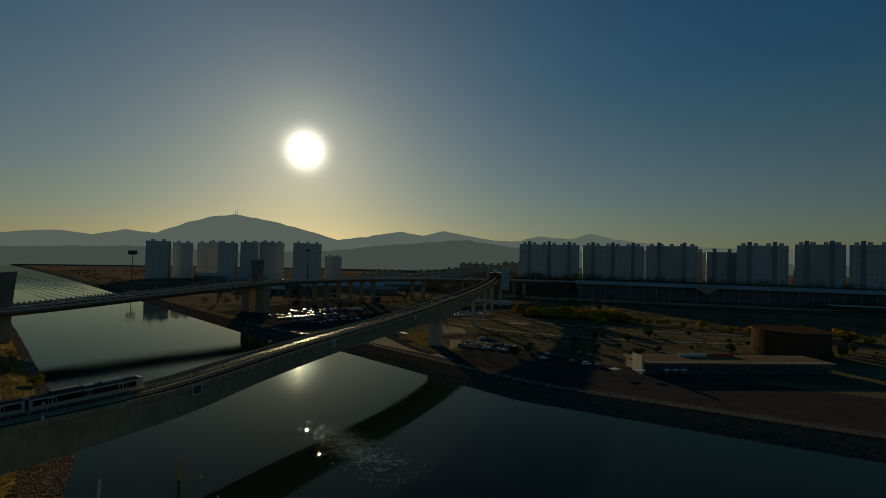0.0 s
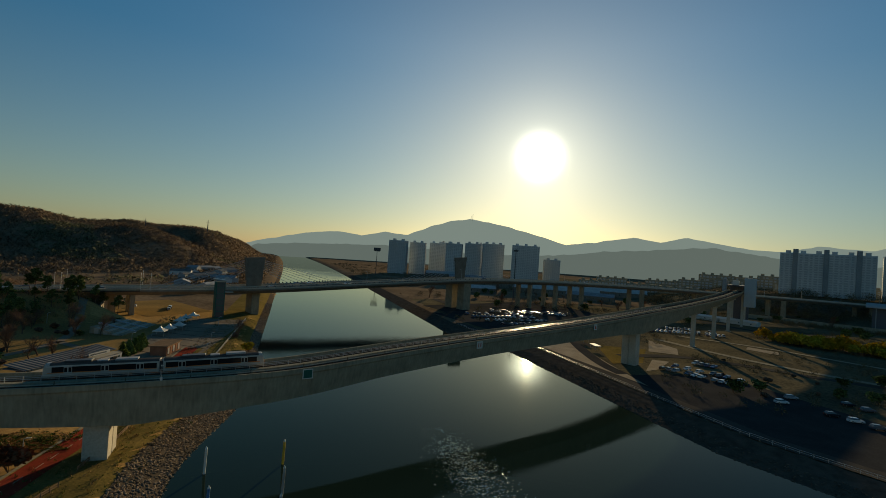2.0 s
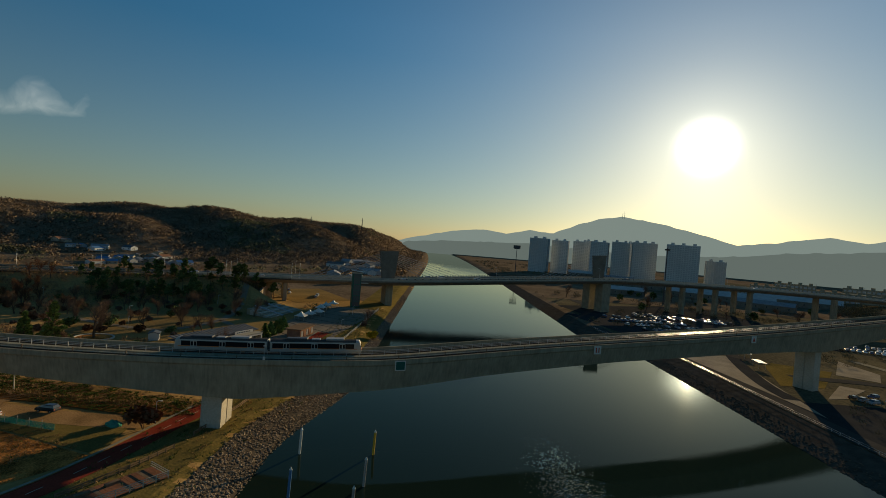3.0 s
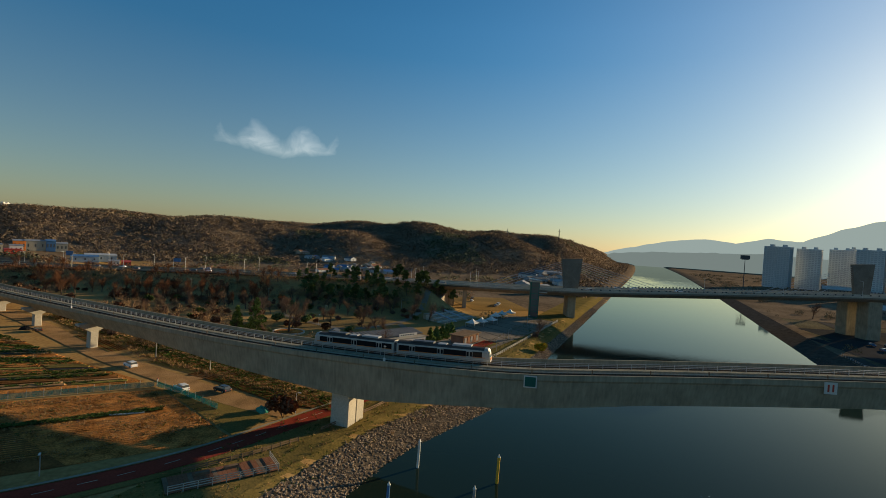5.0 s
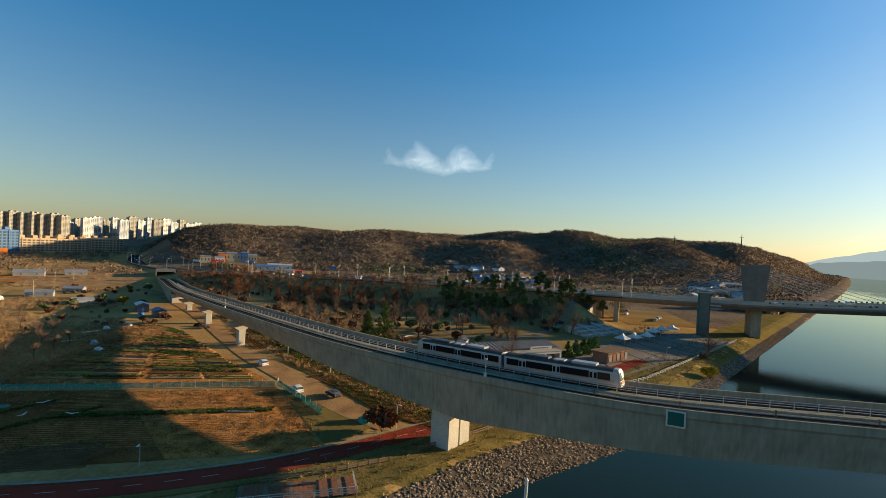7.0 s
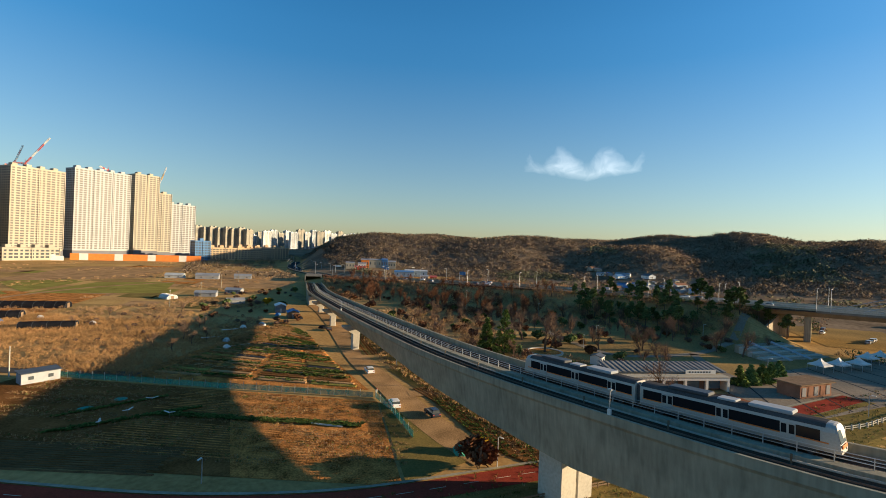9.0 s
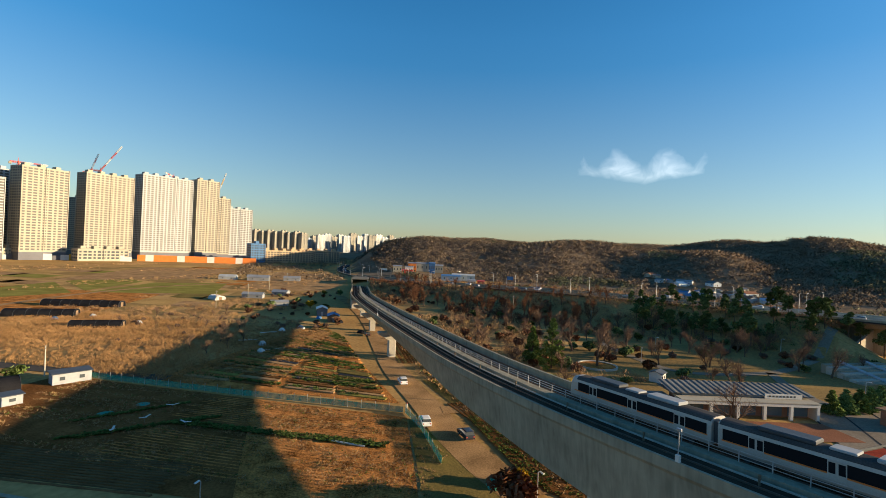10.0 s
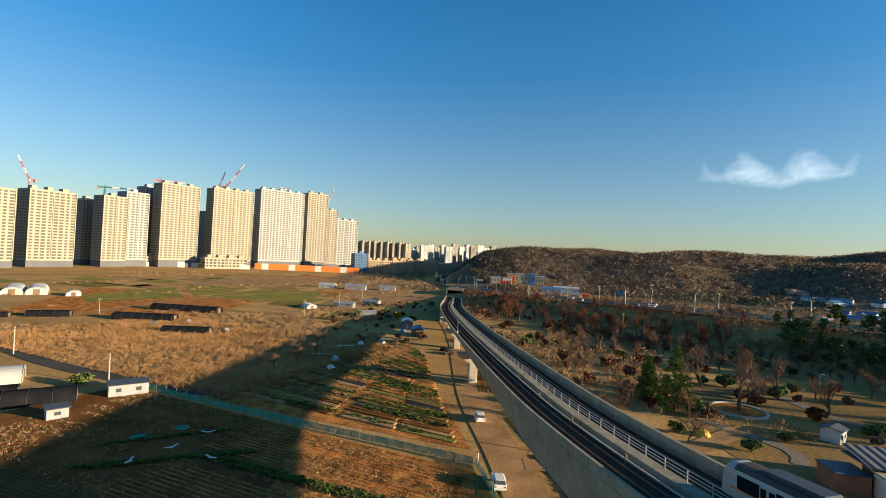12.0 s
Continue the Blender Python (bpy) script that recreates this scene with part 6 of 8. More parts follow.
def balustrade(pts, label):
    e = thing("balustrade", 0, 0, 0, 0, label, "railing")
    pm = B().cbox(0, 0, 0, 0.35, 0.35, 1.15, 0, 0.04).mesh("post", "concrete_light")
    for (x0, y0), (x1, y1) in zip(pts, pts[1:]):
        L = math.hypot(x1 - x0, y1 - y0)
        n = max(1, round(L / 2.6))
        w = math.atan2(y1 - y0, x1 - x0)
        for i in range(n + 1):
            x, y = x0 + (x1 - x0) * i / n, y0 + (y1 - y0) * i / n
            share("post", pm, e, x, y, land(x, y) + 0.05, w)
        for h in (0.5, 0.95):
            part("rail", B().box((x0 + x1) / 2, (y0 + y1) / 2, 3.25 + h - 0.06, L, 0.14, 0.12, w), "concrete_light", e)


balustrade([(-119, 162), (-126, 176), (-157, 220), (-188, 264)], "pale balustrade along the waterside plaza")


def lamp_post(x, y, h, label, z=None, yaw=0.0, arm=1.6, group="street lamps"):
    e = thing("street_lamp", x, y, land(x, y) if z is None else z, yaw, label, "street lamp", group)
    part("pole", B().tube((0, 0, -0.2), (0, 0, h), 0.11, 0.07, 6), "steel", e)
    part("arm", B().tube((0, 0, h), (arm, 0, h + 0.25), 0.06, 0.05, 5), "steel", e)
    part("lamp_head", B().cbox(arm + 0.3, 0, h + 0.16, 0.9, 0.3, 0.16, 0, 0.04), "white", e)
    return e


park_lamp = lamp_post(-196, 128, 5.0, "slim grey park lamp on the lawn", arm=0.5, group="park lamps")
for x, y in ((-222, 138), (-181, 236), (-150, 200), (-238, 188), (-172, 180), (-134, 182), (-91, 95)):
    copy_thing(park_lamp, pose(x, y, land(x, y), 0, 0, 40))
bl = lamp_post(-77.6, 52, 3.6, "slim grey lamp beside the cycle path", arm=0.4, group="path lamps")


# ---- the road and its cable-stayed bridge ----
road_b, barr = B(), B()
land_road = [p for p in ROAD if p.y < 250]
bridge_line = catmull([(440, 700, 22), (250, 690, 25), (90, 630, 27.5), (-20, 555, 29), (-80, 490, 29), (-112, 440, 28.5), (-160, 364, 24.2), (-207, 290, 19.8), (-262, 225, 17.2), (-285, 194, 16.3)], 10)
road = tagged(B().sweep(frames_of(land_road), [(-15, 0.02), (-15, -0.5), (15, -0.5), (15, 0.02)]).ob("road", "asphalt"), "grey dual carriageway on a low bank", "road", kind="structure")
for a in (-15, -0.6, 14.4):
    part("crash_barrier", B().sweep(frames_of(land_road), [(a, 0.8), (a, 0.03), (a + 0.4, 0.03), (a + 0.4, 0.8)]), "concrete", road)
for a in (-11.2, -7.6, 4.0, 7.6):
    part("lane_line", B().sweep(frames_of(land_road), [(a, 0.04), (a, 0.024), (a + 0.16, 0.024), (a + 0.16, 0.04)]), "white", road)

bridge = thing("road_bridge", 0, 0, 0, 0, "grey cable-stayed road bridge with two decks over the canal", "bridge")
bf = frames_of(bridge_line)
for a, w in ((-13.5, 12.0), (1.5, 12.0)):
    dk = part("deck", B().sweep(bf, [(a, 0), (a, -0.9), (a + 2.4, -2.9), (a + w - 2.4, -2.9), (a + w, -0.9), (a + w, 0)]), "concrete_dark", bridge)
    part("carriageway", B().sweep(bf, [(a + 0.5, 0.05), (a + 0.5, 0.004), (a + w - 0.5, 0.004), (a + w - 0.5, 0.05)]), "asphalt", dk)
    for o in (0.0, w - 0.35):
        part("parapet", B().sweep(bf, [(a + o, 0.95), (a + o, 0.0), (a + o + 0.35, 0.0), (a + o + 0.35, 0.95)]), "concrete_light", dk)
fence_post = B().box(0, 0, 0.95, 0.9, 0.12, 0.75).mesh("rail_panel", "steel_dark")
cum, k = 0.0, 0
for p, q in zip(bridge_line, bridge_line[1:]):
    d = q - p
    if -205 < p.x < -60 and p.y < 470:
        n = max(1, int(d.length / 2.2))
        for i in range(n):
            c = p.lerp(q, i / n)
            for a in (13.3, -13.3):
                sd = Vector((-d.y, d.x, 0)).normalized() * a
                if a < 0 or i % 2 == 0:
                    share("rail_panel", fence_post, bridge, c.x + sd.x, c.y + sd.y, c.z, math.atan2(d.y, d.x))


def pylon(x, y, zd, zt, heading, cable_n):
    c, s = math.cos(heading), math.sin(heading)
    vs = []
    for z, a0, a1, w in ((zd - 2.6, -4.2, 4.2, 1.1), (zt, -6.8, 6.2, 1.1)):
        zz = (z, z + (0.9 if z == zt else 0))
        for px, py, q in ((a0, -w, 0), (a1, -w, 1), (a1, w, 1), (a0, w, 0)):
            vs.append((x + c * px - s * py, y + s * px + c * py, zz[q]))
    py_ = part("pylon", B().add(vs, [(3, 2, 1, 0), (4, 5, 6, 7), (0, 1, 5, 4), (1, 2, 6, 5), (2, 3, 7, 6), (3, 0, 4, 7)]), "concrete_dark", bridge, "wedge-shaped concrete pylon")
    for sd in (-1, 1):
        for i in range(cable_n):
            z0 = zt - 1.2 - i * 1.1
            reach = 62 - i * 6.0
            slope = (28.5 - 19.8) / 178 if x < -150 else 0.045
            part("stay_cable", B().tube((x + c * sd * 5, y + s * sd * 5, z0), (x + c * sd * reach, y + s * sd * reach, zd + 0.5 + (sd * reach * slope)), 0.13, n=5), "steel", py_)
    return py_


hd = math.atan2(150, 95)
pylon(-207, 291, 19.8, 39.0, hd, 7)
pylon(-112, 440, 28.5, 47.5, hd, 7)


def bridge_pier(x, y, z1, w, d, yaw, base=2.4):
    part("pier", B().cbox(x, y, base, d, w, z1 - base, yaw, 0.25), "concrete", bridge, "concrete bridge pier")


bridge_pier(-207, 291, 17.3, 12, 5, hd)
for o in (-9, 7):
    bridge_pier(-112 + math.sin(hd) * o, 440 - math.cos(hd) * o, 25.9, 9, 8, hd)
for i, (x, y, z) in enumerate(((-66, 508, 26.2), (-44, 532, 26.2), (-20, 555, 26.2), (40, 595, 25.6), (110, 638, 24.6), (190, 668, 23.2), (280, 693, 21.8), (-250, 239, 14.9))):
    for o in (-7.5, 7.5):
        bridge_pier(x + math.sin(hd) * o, y - math.cos(hd) * o, z, 4.5, 2.6, hd)
# abutment with splayed wing walls
ab = thing("bridge_abutment", -265, 223, 3.2, math.atan2(31, -23), "sunlit concrete abutment and ramp walls under the bridge", "abutment")
part("wall", B().box(0, 0, 0, 3, 30, 12.5), "concrete", ab)
for y in (-12, 14):
    part("wing_wall", B().add([(-24, y, 0), (0, y, 0), (0, y, 11), (-24, y + 1, 0), (0, y + 1, 0), (0, y + 1, 11)], [(0, 1, 2), (5, 4, 3), (0, 3, 4, 1), (1, 4, 5, 2), (2, 5, 3, 0)]), "concrete_light", ab)


def elevator():
    e = thing("elevator_tower", -204, 259, 3.0, hd, "dark green glazed elevator tower beside the bridge", "elevator tower")
    part("shaft", B().cbox(0, 0, 0, 5.2, 4.6, 21.5, 0, 0.1), "teal", e)
    for i in range(6):
        part("glass_panel", B().box(0, -2.34, 0.8 + i * 3.5, 4.2, 0.08, 3.2), "window", e)
        part("glass_panel", B().box(2.64, 0, 0.8 + i * 3.5, 0.08, 3.6, 3.2), "window", e)
    part("cornice", B().box(0, 0, 21.5, 5.8, 5.2, 0.6), "concrete_light", e)
    part("canopy", B().add([(-3.4, -3, 23.2), (3.8, -3, 22.4), (3.8, 3, 22.4), (-3.4, 3, 23.2), (-3.4, -3, 23.5), (3.8, -3, 22.7), (3.8, 3, 22.7), (-3.4, 3, 23.5)], [(3, 2, 1, 0), (4, 5, 6, 7), (0, 1, 5, 4), (1, 2, 6, 5), (2, 3, 7, 6), (3, 0, 4, 7)]), "white", e, "white tilted canopy")
    for s in (-1, 1):
        part("canopy_post", B().tube((s * 2, 0, 22), (s * 2, 0, 22.9), 0.12), "steel", e)
    part("footbridge", B().box(4.5, 0, 15.2, 6, 2.6, 0.5), "concrete_light", e)


elevator()
rl = None
for i in range(0, len(land_road) - 1, 3):
    p = land_road[i]
    d = land_road[i + 1] - p
    sd = Vector((-d.y, d.x, 0)).normalized()
    for a in (-14.6, 14.6):
        q = p + sd * a
        w = math.atan2(sd.y, sd.x) + (math.pi if a > 0 else 0)
        if rl is None:
            rl = lamp_post(q.x, q.y, 9.5, "tall grey street lamp along the dual carriageway", q.z, w)
        else:
            copy_thing(rl, pose(q.x, q.y, q.z, 0, 0, math.degrees(w)))
for i in range(3, len(bridge_line) - 2, 4):
    p, d = bridge_line[i], bridge_line[i + 1] - bridge_line[i]
    sd = Vector((-d.y, d.x, 0)).normalized()
    q = p + sd * 13.6
    copy_thing(rl, pose(q.x, q.y, q.z, 0, 0, math.degrees(math.atan2(-sd.y, -sd.x))))
rnd = random.Random(31)
for i in range(16):
    j = rnd.randrange(2, len(land_road) - 2)
    p, d = land_road[j], (land_road[j + 1] - land_road[j]).normalized()
    sd = Vector((-d.y, d.x, 0))
    q = p + sd * rnd.choice((-9.2, -5.6, 5.6, 9.2)) + d * rnd.uniform(-5, 5)
    car(rnd.choice((0, 0, 1, 2, 3)), q.x, q.y, math.atan2(d.y, d.x), "on the dual carriageway", rnd.random() < 0.5, "cars on the road", q.z + 0.03)
for i in range(10):
    j = rnd.randrange(12, len(bridge_line) - 6)
    p, d = bridge_line[j], (bridge_line[j + 1] - bridge_line[j]).normalized()
    sd = Vector((-d.y, d.x, 0))
    q = p + sd * rnd.choice((-9.5, -5.5, 5.0, 9.2))
    car(rnd.choice((0, 0, 2, 3)), q.x, q.y, math.atan2(d.y, d.x), "on the road bridge", rnd.random() < 0.5, "cars on the road", q.z + 0.06)
# parking behind the plaza, under the bridge
patch("parking", [(-232, 236), (-225, 276), (-290, 300), (-300, 250)], "lawn", "tan parking ground under the bridge", "parking", 0.10, 6)
for i, (x, y) in enumerate(((-246, 262), (-249, 265), (-252, 268), (-255, 271), (-270, 258), (-285, 268))):
    car((2, 1, 0, 2, 0, 3)[i], x, y, 2.4, "under the road bridge", i % 2 == 0)


def road_sign(x, y, z, m, label, w, h):
    e = thing("road_sign", x, y, z, math.radians(60), label, "road sign")
    part("post", B().tube((0, 0, 0), (0, 0, 6.5), 0.12), "steel", e)
    part("panel", B().box(w / 2, 0, 5.0, w, 0.15, h), m, e)


road_sign(-398, 5, 13.6, "blue", "blue road sign panel over the carriageway", 5, 3)
road_sign(-352, 70, 14.6, "blue", "blue road sign panel beside the carriageway", 5, 2.4)
road_sign(-410, -40, 13.4, "white", "white road sign panel beside the carriageway", 7, 1.6)


# ---- the far bank ----
bank_sheet("car_park", 1, -80, 190, 20.6, 74, "asphalt", "dark asphalt car park by the canal", "car park", 0.08)
patch("car_park", [(-150, 420), (-50, 330), (60, 430), (-60, 600)], "asphalt", "dark asphalt car park beside the road bridge", "car park", 0.07, 12)
patch("forecourt", [(-23, 302), (-5, 327), (15, 275), (30, 239)], "gravel", "pale sunlit gravel forecourt by the far bank", "paving", 0.13, 8)
patch("dry_lawn", [(8, 326), (35, 331), (31, 288), (17, 276)], "grass", "rough brown grass beside the far pier", "grass", 0.10, 6)
patch("gravel_yard", [(36, 325), (51, 325), (53, 347), (39, 370)], "gravel", "pale concrete yard behind the far pier", "paving", 0.12, 4)
patch("gravel_yard", [(95, 378), (110, 368), (113, 380), (99, 390)], "gravel", "pale gravel yard among parked cars", "paving", 0.12, 3)
patch("gravel_yard", [(31, 268), (37, 276), (44, 300), (36, 300)], "gravel", "rough pale gravel beside the far pier", "paving", 0.12, 4)
strip("service_road", [(-8, 345), (-3, 322), (4, 296), (13, 270), (21, 255)], 6, "asphalt", "dark drive across the gravel forecourt", "road", 0.17, step=5)
strip("service_road", [(46, 378), (70, 350), (98, 326), (150, 300), (240, 285)], 5, "concrete", "pale narrow service road", "road", 0.19, step=8)
strip("service_road", [(60, 408), (110, 392), (170, 352), (250, 322), (380, 290)], 4, "concrete", "pale narrow service road", "road", 0.21, step=8)
strip("service_road", [(-300, 860), (-140, 760), (-20, 640), (70, 560), (160, 470), (300, 380), (480, 320)], 9, "asphalt_pale", "pale service road", "road", 0.14, step=12)
strip("service_road", [(20, 300), (60, 320), (130, 300), (240, 290), (420, 260)], 7, "asphalt_pale", "pale service road", "road", 0.16, step=8)
strip("service_road", [(-330, 700), (-230, 600), (-140, 480), (-90, 420), (-30, 350), (10, 320)], 8, "asphalt_pale", "pale service road", "road", 0.18, step=8)


def waterside_fence():
    e = thing("waterside_fence", 0, 0, 0, 0, "thin grey railing along the far promenade", "railing")
    pm = B().box(0, 0, 0, 0.10, 0.10, 1.1).mesh("post", "steel")
    last = None
    for i in range(0, 130):
        x, y = shore(-55 + i * 3.0, 1, 13.4)
        z = land(x, y) + 0.05
        share("post", pm, e, x, y, z)
        if last and i % 5 == 0:
            w = math.atan2(y - last[1], x - last[0])
            for h in (0.55, 1.05):
                part("rail", B().box((x + last[0]) / 2, (y + last[1]) / 2, 3.05 + h - 0.05, math.hypot(x - last[0], y - last[1]), 0.06, 0.07, w), "steel", e)
        if i % 5 == 0:
            last = (x, y)


waterside_fence()
rnd = random.Random(77)


def car_rows(x0, y0, dx, dy, n, yaw, where, fill=0.8):
    for i in range(n):
        if rnd.random() < fill:
            car(rnd.choice((0, 0, 1, 2, 2, 3, 4)), x0 + dx * i, y0 + dy * i, yaw + rnd.uniform(-0.06, 0.06) + rnd.choice((0, math.pi)), where, rnd.random() < 0.5)


car_rows(39, 278, 2.4, -1.5, 11, 1.0, "in the canalside car park", 0.9)
car_rows(45, 287, 2.4, -1.5, 12, 1.0, "in the canalside car park", 0.7)
car_rows(56, 302, 2.4, -1.5, 9, 1.0, "in the canalside car park", 0.4)
car_rows(-86, 447, 2.7, 1.4, 26, 2.6, "by the road bridge")
car_rows(-80, 436, 2.7, 1.4, 22, 2.6, "by the road bridge", 0.7)
car_rows(40, 420, 2.8, 0.6, 20, 1.6, "beneath the viaduct")
car_rows(42, 432, 2.8, 0.6, 18, 1.6, "beneath the viaduct")
car_rows(46, 446, 2.8, 0.6, 16, 1.6, "beneath the viaduct", 0.6)
car_rows(-96, 404, 2.7, 2.2, 16, 2.3, "by the road bridge")
car_rows(-84, 392, 2.7, 2.2, 16, 2.3, "by the road bridge")
car_rows(-70, 380, 2.7, 2.2, 15, 2.3, "by the road bridge")
car_rows(-56, 368, 2.7, 2.2, 13, 2.3, "by the road bridge", 0.6)
for x, y, k, w in ((75, 241, 0, 0.3), (81, 251, 2, 0.3), (99, 252, 1, 0.4), (92, 228, 0, 0.2), (87, 232, 1, 0.3), (96, 223, 3, 0.2), (103, 247, 3, 0.3)):
    car(k, x, y, w, "on the promenade car park")


def shelter(x, y, yaw, l, w, label):
    e = thing("picnic_shelter", x, y, land(x, y), yaw, label, "shelter")
    part("roof", B().box(0, 0, 2.6, l, w, 0.25), "white", e)
    for s in (-1, 1):
        for t in (-1, 1):
            part("post", B().tube((s * l * 0.42, t * w * 0.4, 0), (s * l * 0.42, t * w * 0.4, 2.6), 0.08), "steel", e)


for x, y, w in ((1, 329, 2.0), (8, 309, 2.0), (96, 208, 0.3), (106, 205, 0.3)):
    shelter(x, y, w, 8 if x < 50 else 4.5, 3.4, "flat white-roofed shelter on the far bank")


def cafe():
    e = thing("waterside_terminal", 157, 216, 3.0, math.radians(-3), "long dark glazed waterside building with grey roof edge", "building")
    L, W = 92, 16
    part("ground_floor", B().cbox(0, 0, 0, L, W, 4.6, 0, 0.15), "facade_dark", e)
    part("terrace", B().cbox(0, 0, 4.6, L + 2, W + 3, 0.7, 0, 0.1), "concrete", e, "grey roof edge")
    part("roof_deck", B().box(2, 1, 5.3, L - 4, W - 3, 0.08), "timber", e)
    for i in range(18):
        part("window", B().box(-L / 2 + 3 + i * 5.0, -W / 2 - 0.06, 0.6, 4.2, 0.12, 3.4), "window", e)
    part("end_fin", B().box(-L / 2 - 0.6, -5, 0, 1.0, 9, 8.0), "concrete_light", e, "tall pale end wall")
    part("parapet_sign", B().box(-14, 5, 5.4, 14, 0.4, 1.4), "white", e)
    part("parapet_sign", B().box(0, 5, 5.4, 14, 0.4, 1.4), "red", e)
    part("roof_drum", B().tube((66, 40, 0), (66, 40, 14.5), 19, 18.6, 32), "deck", e, "dark round drum hall")
    part("drum_base", B().tube((66, 40, 0), (66, 40, 4.0), 19.6, 19.6, 32), "deck", e)
    for i in range(3):
        u = part("parasol", B().tube((-36 + i * 4, -10.5, 2.2), (-36 + i * 4, -10.5, 3.0), 1.8, 0.1, 8), "white", e)
        part("parasol_pole", B().tube((-36 + i * 4, -10.5, 0), (-36 + i * 4, -10.5, 2.4), 0.06), "steel", u)


cafe()


def rail_station():
    e = thing("railway_station", 395, 548, 3.0, math.radians(-24), "long low station with pale blue vaulted roofs", "station")
    for y, l, x, z in ((30, 440, 60, 22.0),):
        b = B()
        n = 8
        for px in (-l / 2, l / 2):
            b.v += [(x + px, y + math.cos(math.pi * i / n) * 15, z + math.sin(math.pi * i / n) * 4.2) for i in range(n + 1)]
            b.v += [(x + px, y + math.cos(math.pi * i / n) * 14.6, z - 0.4 + math.sin(math.pi * i / n) * 4.0) for i in range(n, -1, -1)]
        k = 2 * (n + 1)
        b.f = [(i, (i + 1) % k, k + (i + 1) % k, k + i) for i in range(k)] + [tuple(range(k)), tuple(range(k, 2 * k))]
        part("roof", b, "render_grey", e, "pale vaulted roof")
        part("hall", B().box(x, y, 0, l - 10, 17, z - 0.6), "facade_dark", e)
        for i in range(28):
            part("column", B().box(x - l / 2 + 8 + i * (l - 16) / 27, y - 13.0, 0, 0.8, 0.8, z), "facade_mid", e)
    part("entrance_canopy", B().add([(-20, 10, 25), (16, 10, 25), (0, 10, 14), (-20, 14, 25), (16, 14, 25), (0, 14, 14)], [(0, 1, 2), (5, 4, 3), (0, 3, 4, 1), (1, 4, 5, 2), (2, 5, 3, 0)]), "offwhite", e, "cream funnel-shaped entrance canopy")
    part("low_roof", B().box(190, -24, 9.5, 150, 14, 0.8), "station_blue", e, "pale blue low roof")
    part("track_wall", B().box(40, -20, 0, 620, 1.2, 4.5), "concrete", e)


rail_station()
for x, y, yaw, l, w, h, wall, roof, lb in ((117, 556, -0.64, 62, 7, 3.2, "white", "white", "long low white-roofed shed beside the railway"), (-60, 742, 0.1, 120, 26, 7, "concrete_dark", "plastic", "long pale-roofed warehouse beyond the road bridge"), (-10, 690, -0.1, 60, 18, 6, "concrete_dark", "tin", "grey tin-roofed warehouse beyond the road bridge"), (-150, 650, 0.5, 46, 18, 6, "concrete_dark", "plastic", "pale-roofed warehouse beyond the road bridge"), (-175, 800, 0.4, 80, 24, 7, "concrete_dark", "tin", "grey tin-roofed warehouse beyond the road bridge"), (20, 800, 0.0, 90, 24, 8, "concrete_dark", "plastic", "long pale-roofed warehouse beyond the road bridge"), (-240, 900, 0.5, 70, 22, 7, "concrete_dark", "tin", "grey tin-roofed warehouse beyond the road bridge"), (-330, 1000, 0.5, 60, 22, 7, "concrete_dark", "plastic", "pale-roofed warehouse beside the canal")):
    shed("warehouse", x, y, yaw, l, w, h, wall, roof, lb, True, 6)
bank_sheet("far_bank_ground", 1, -420, 1500, 20.5, 700, "scrub", "dark scrubby ground behind the far bank", "ground", 0.04, 20)


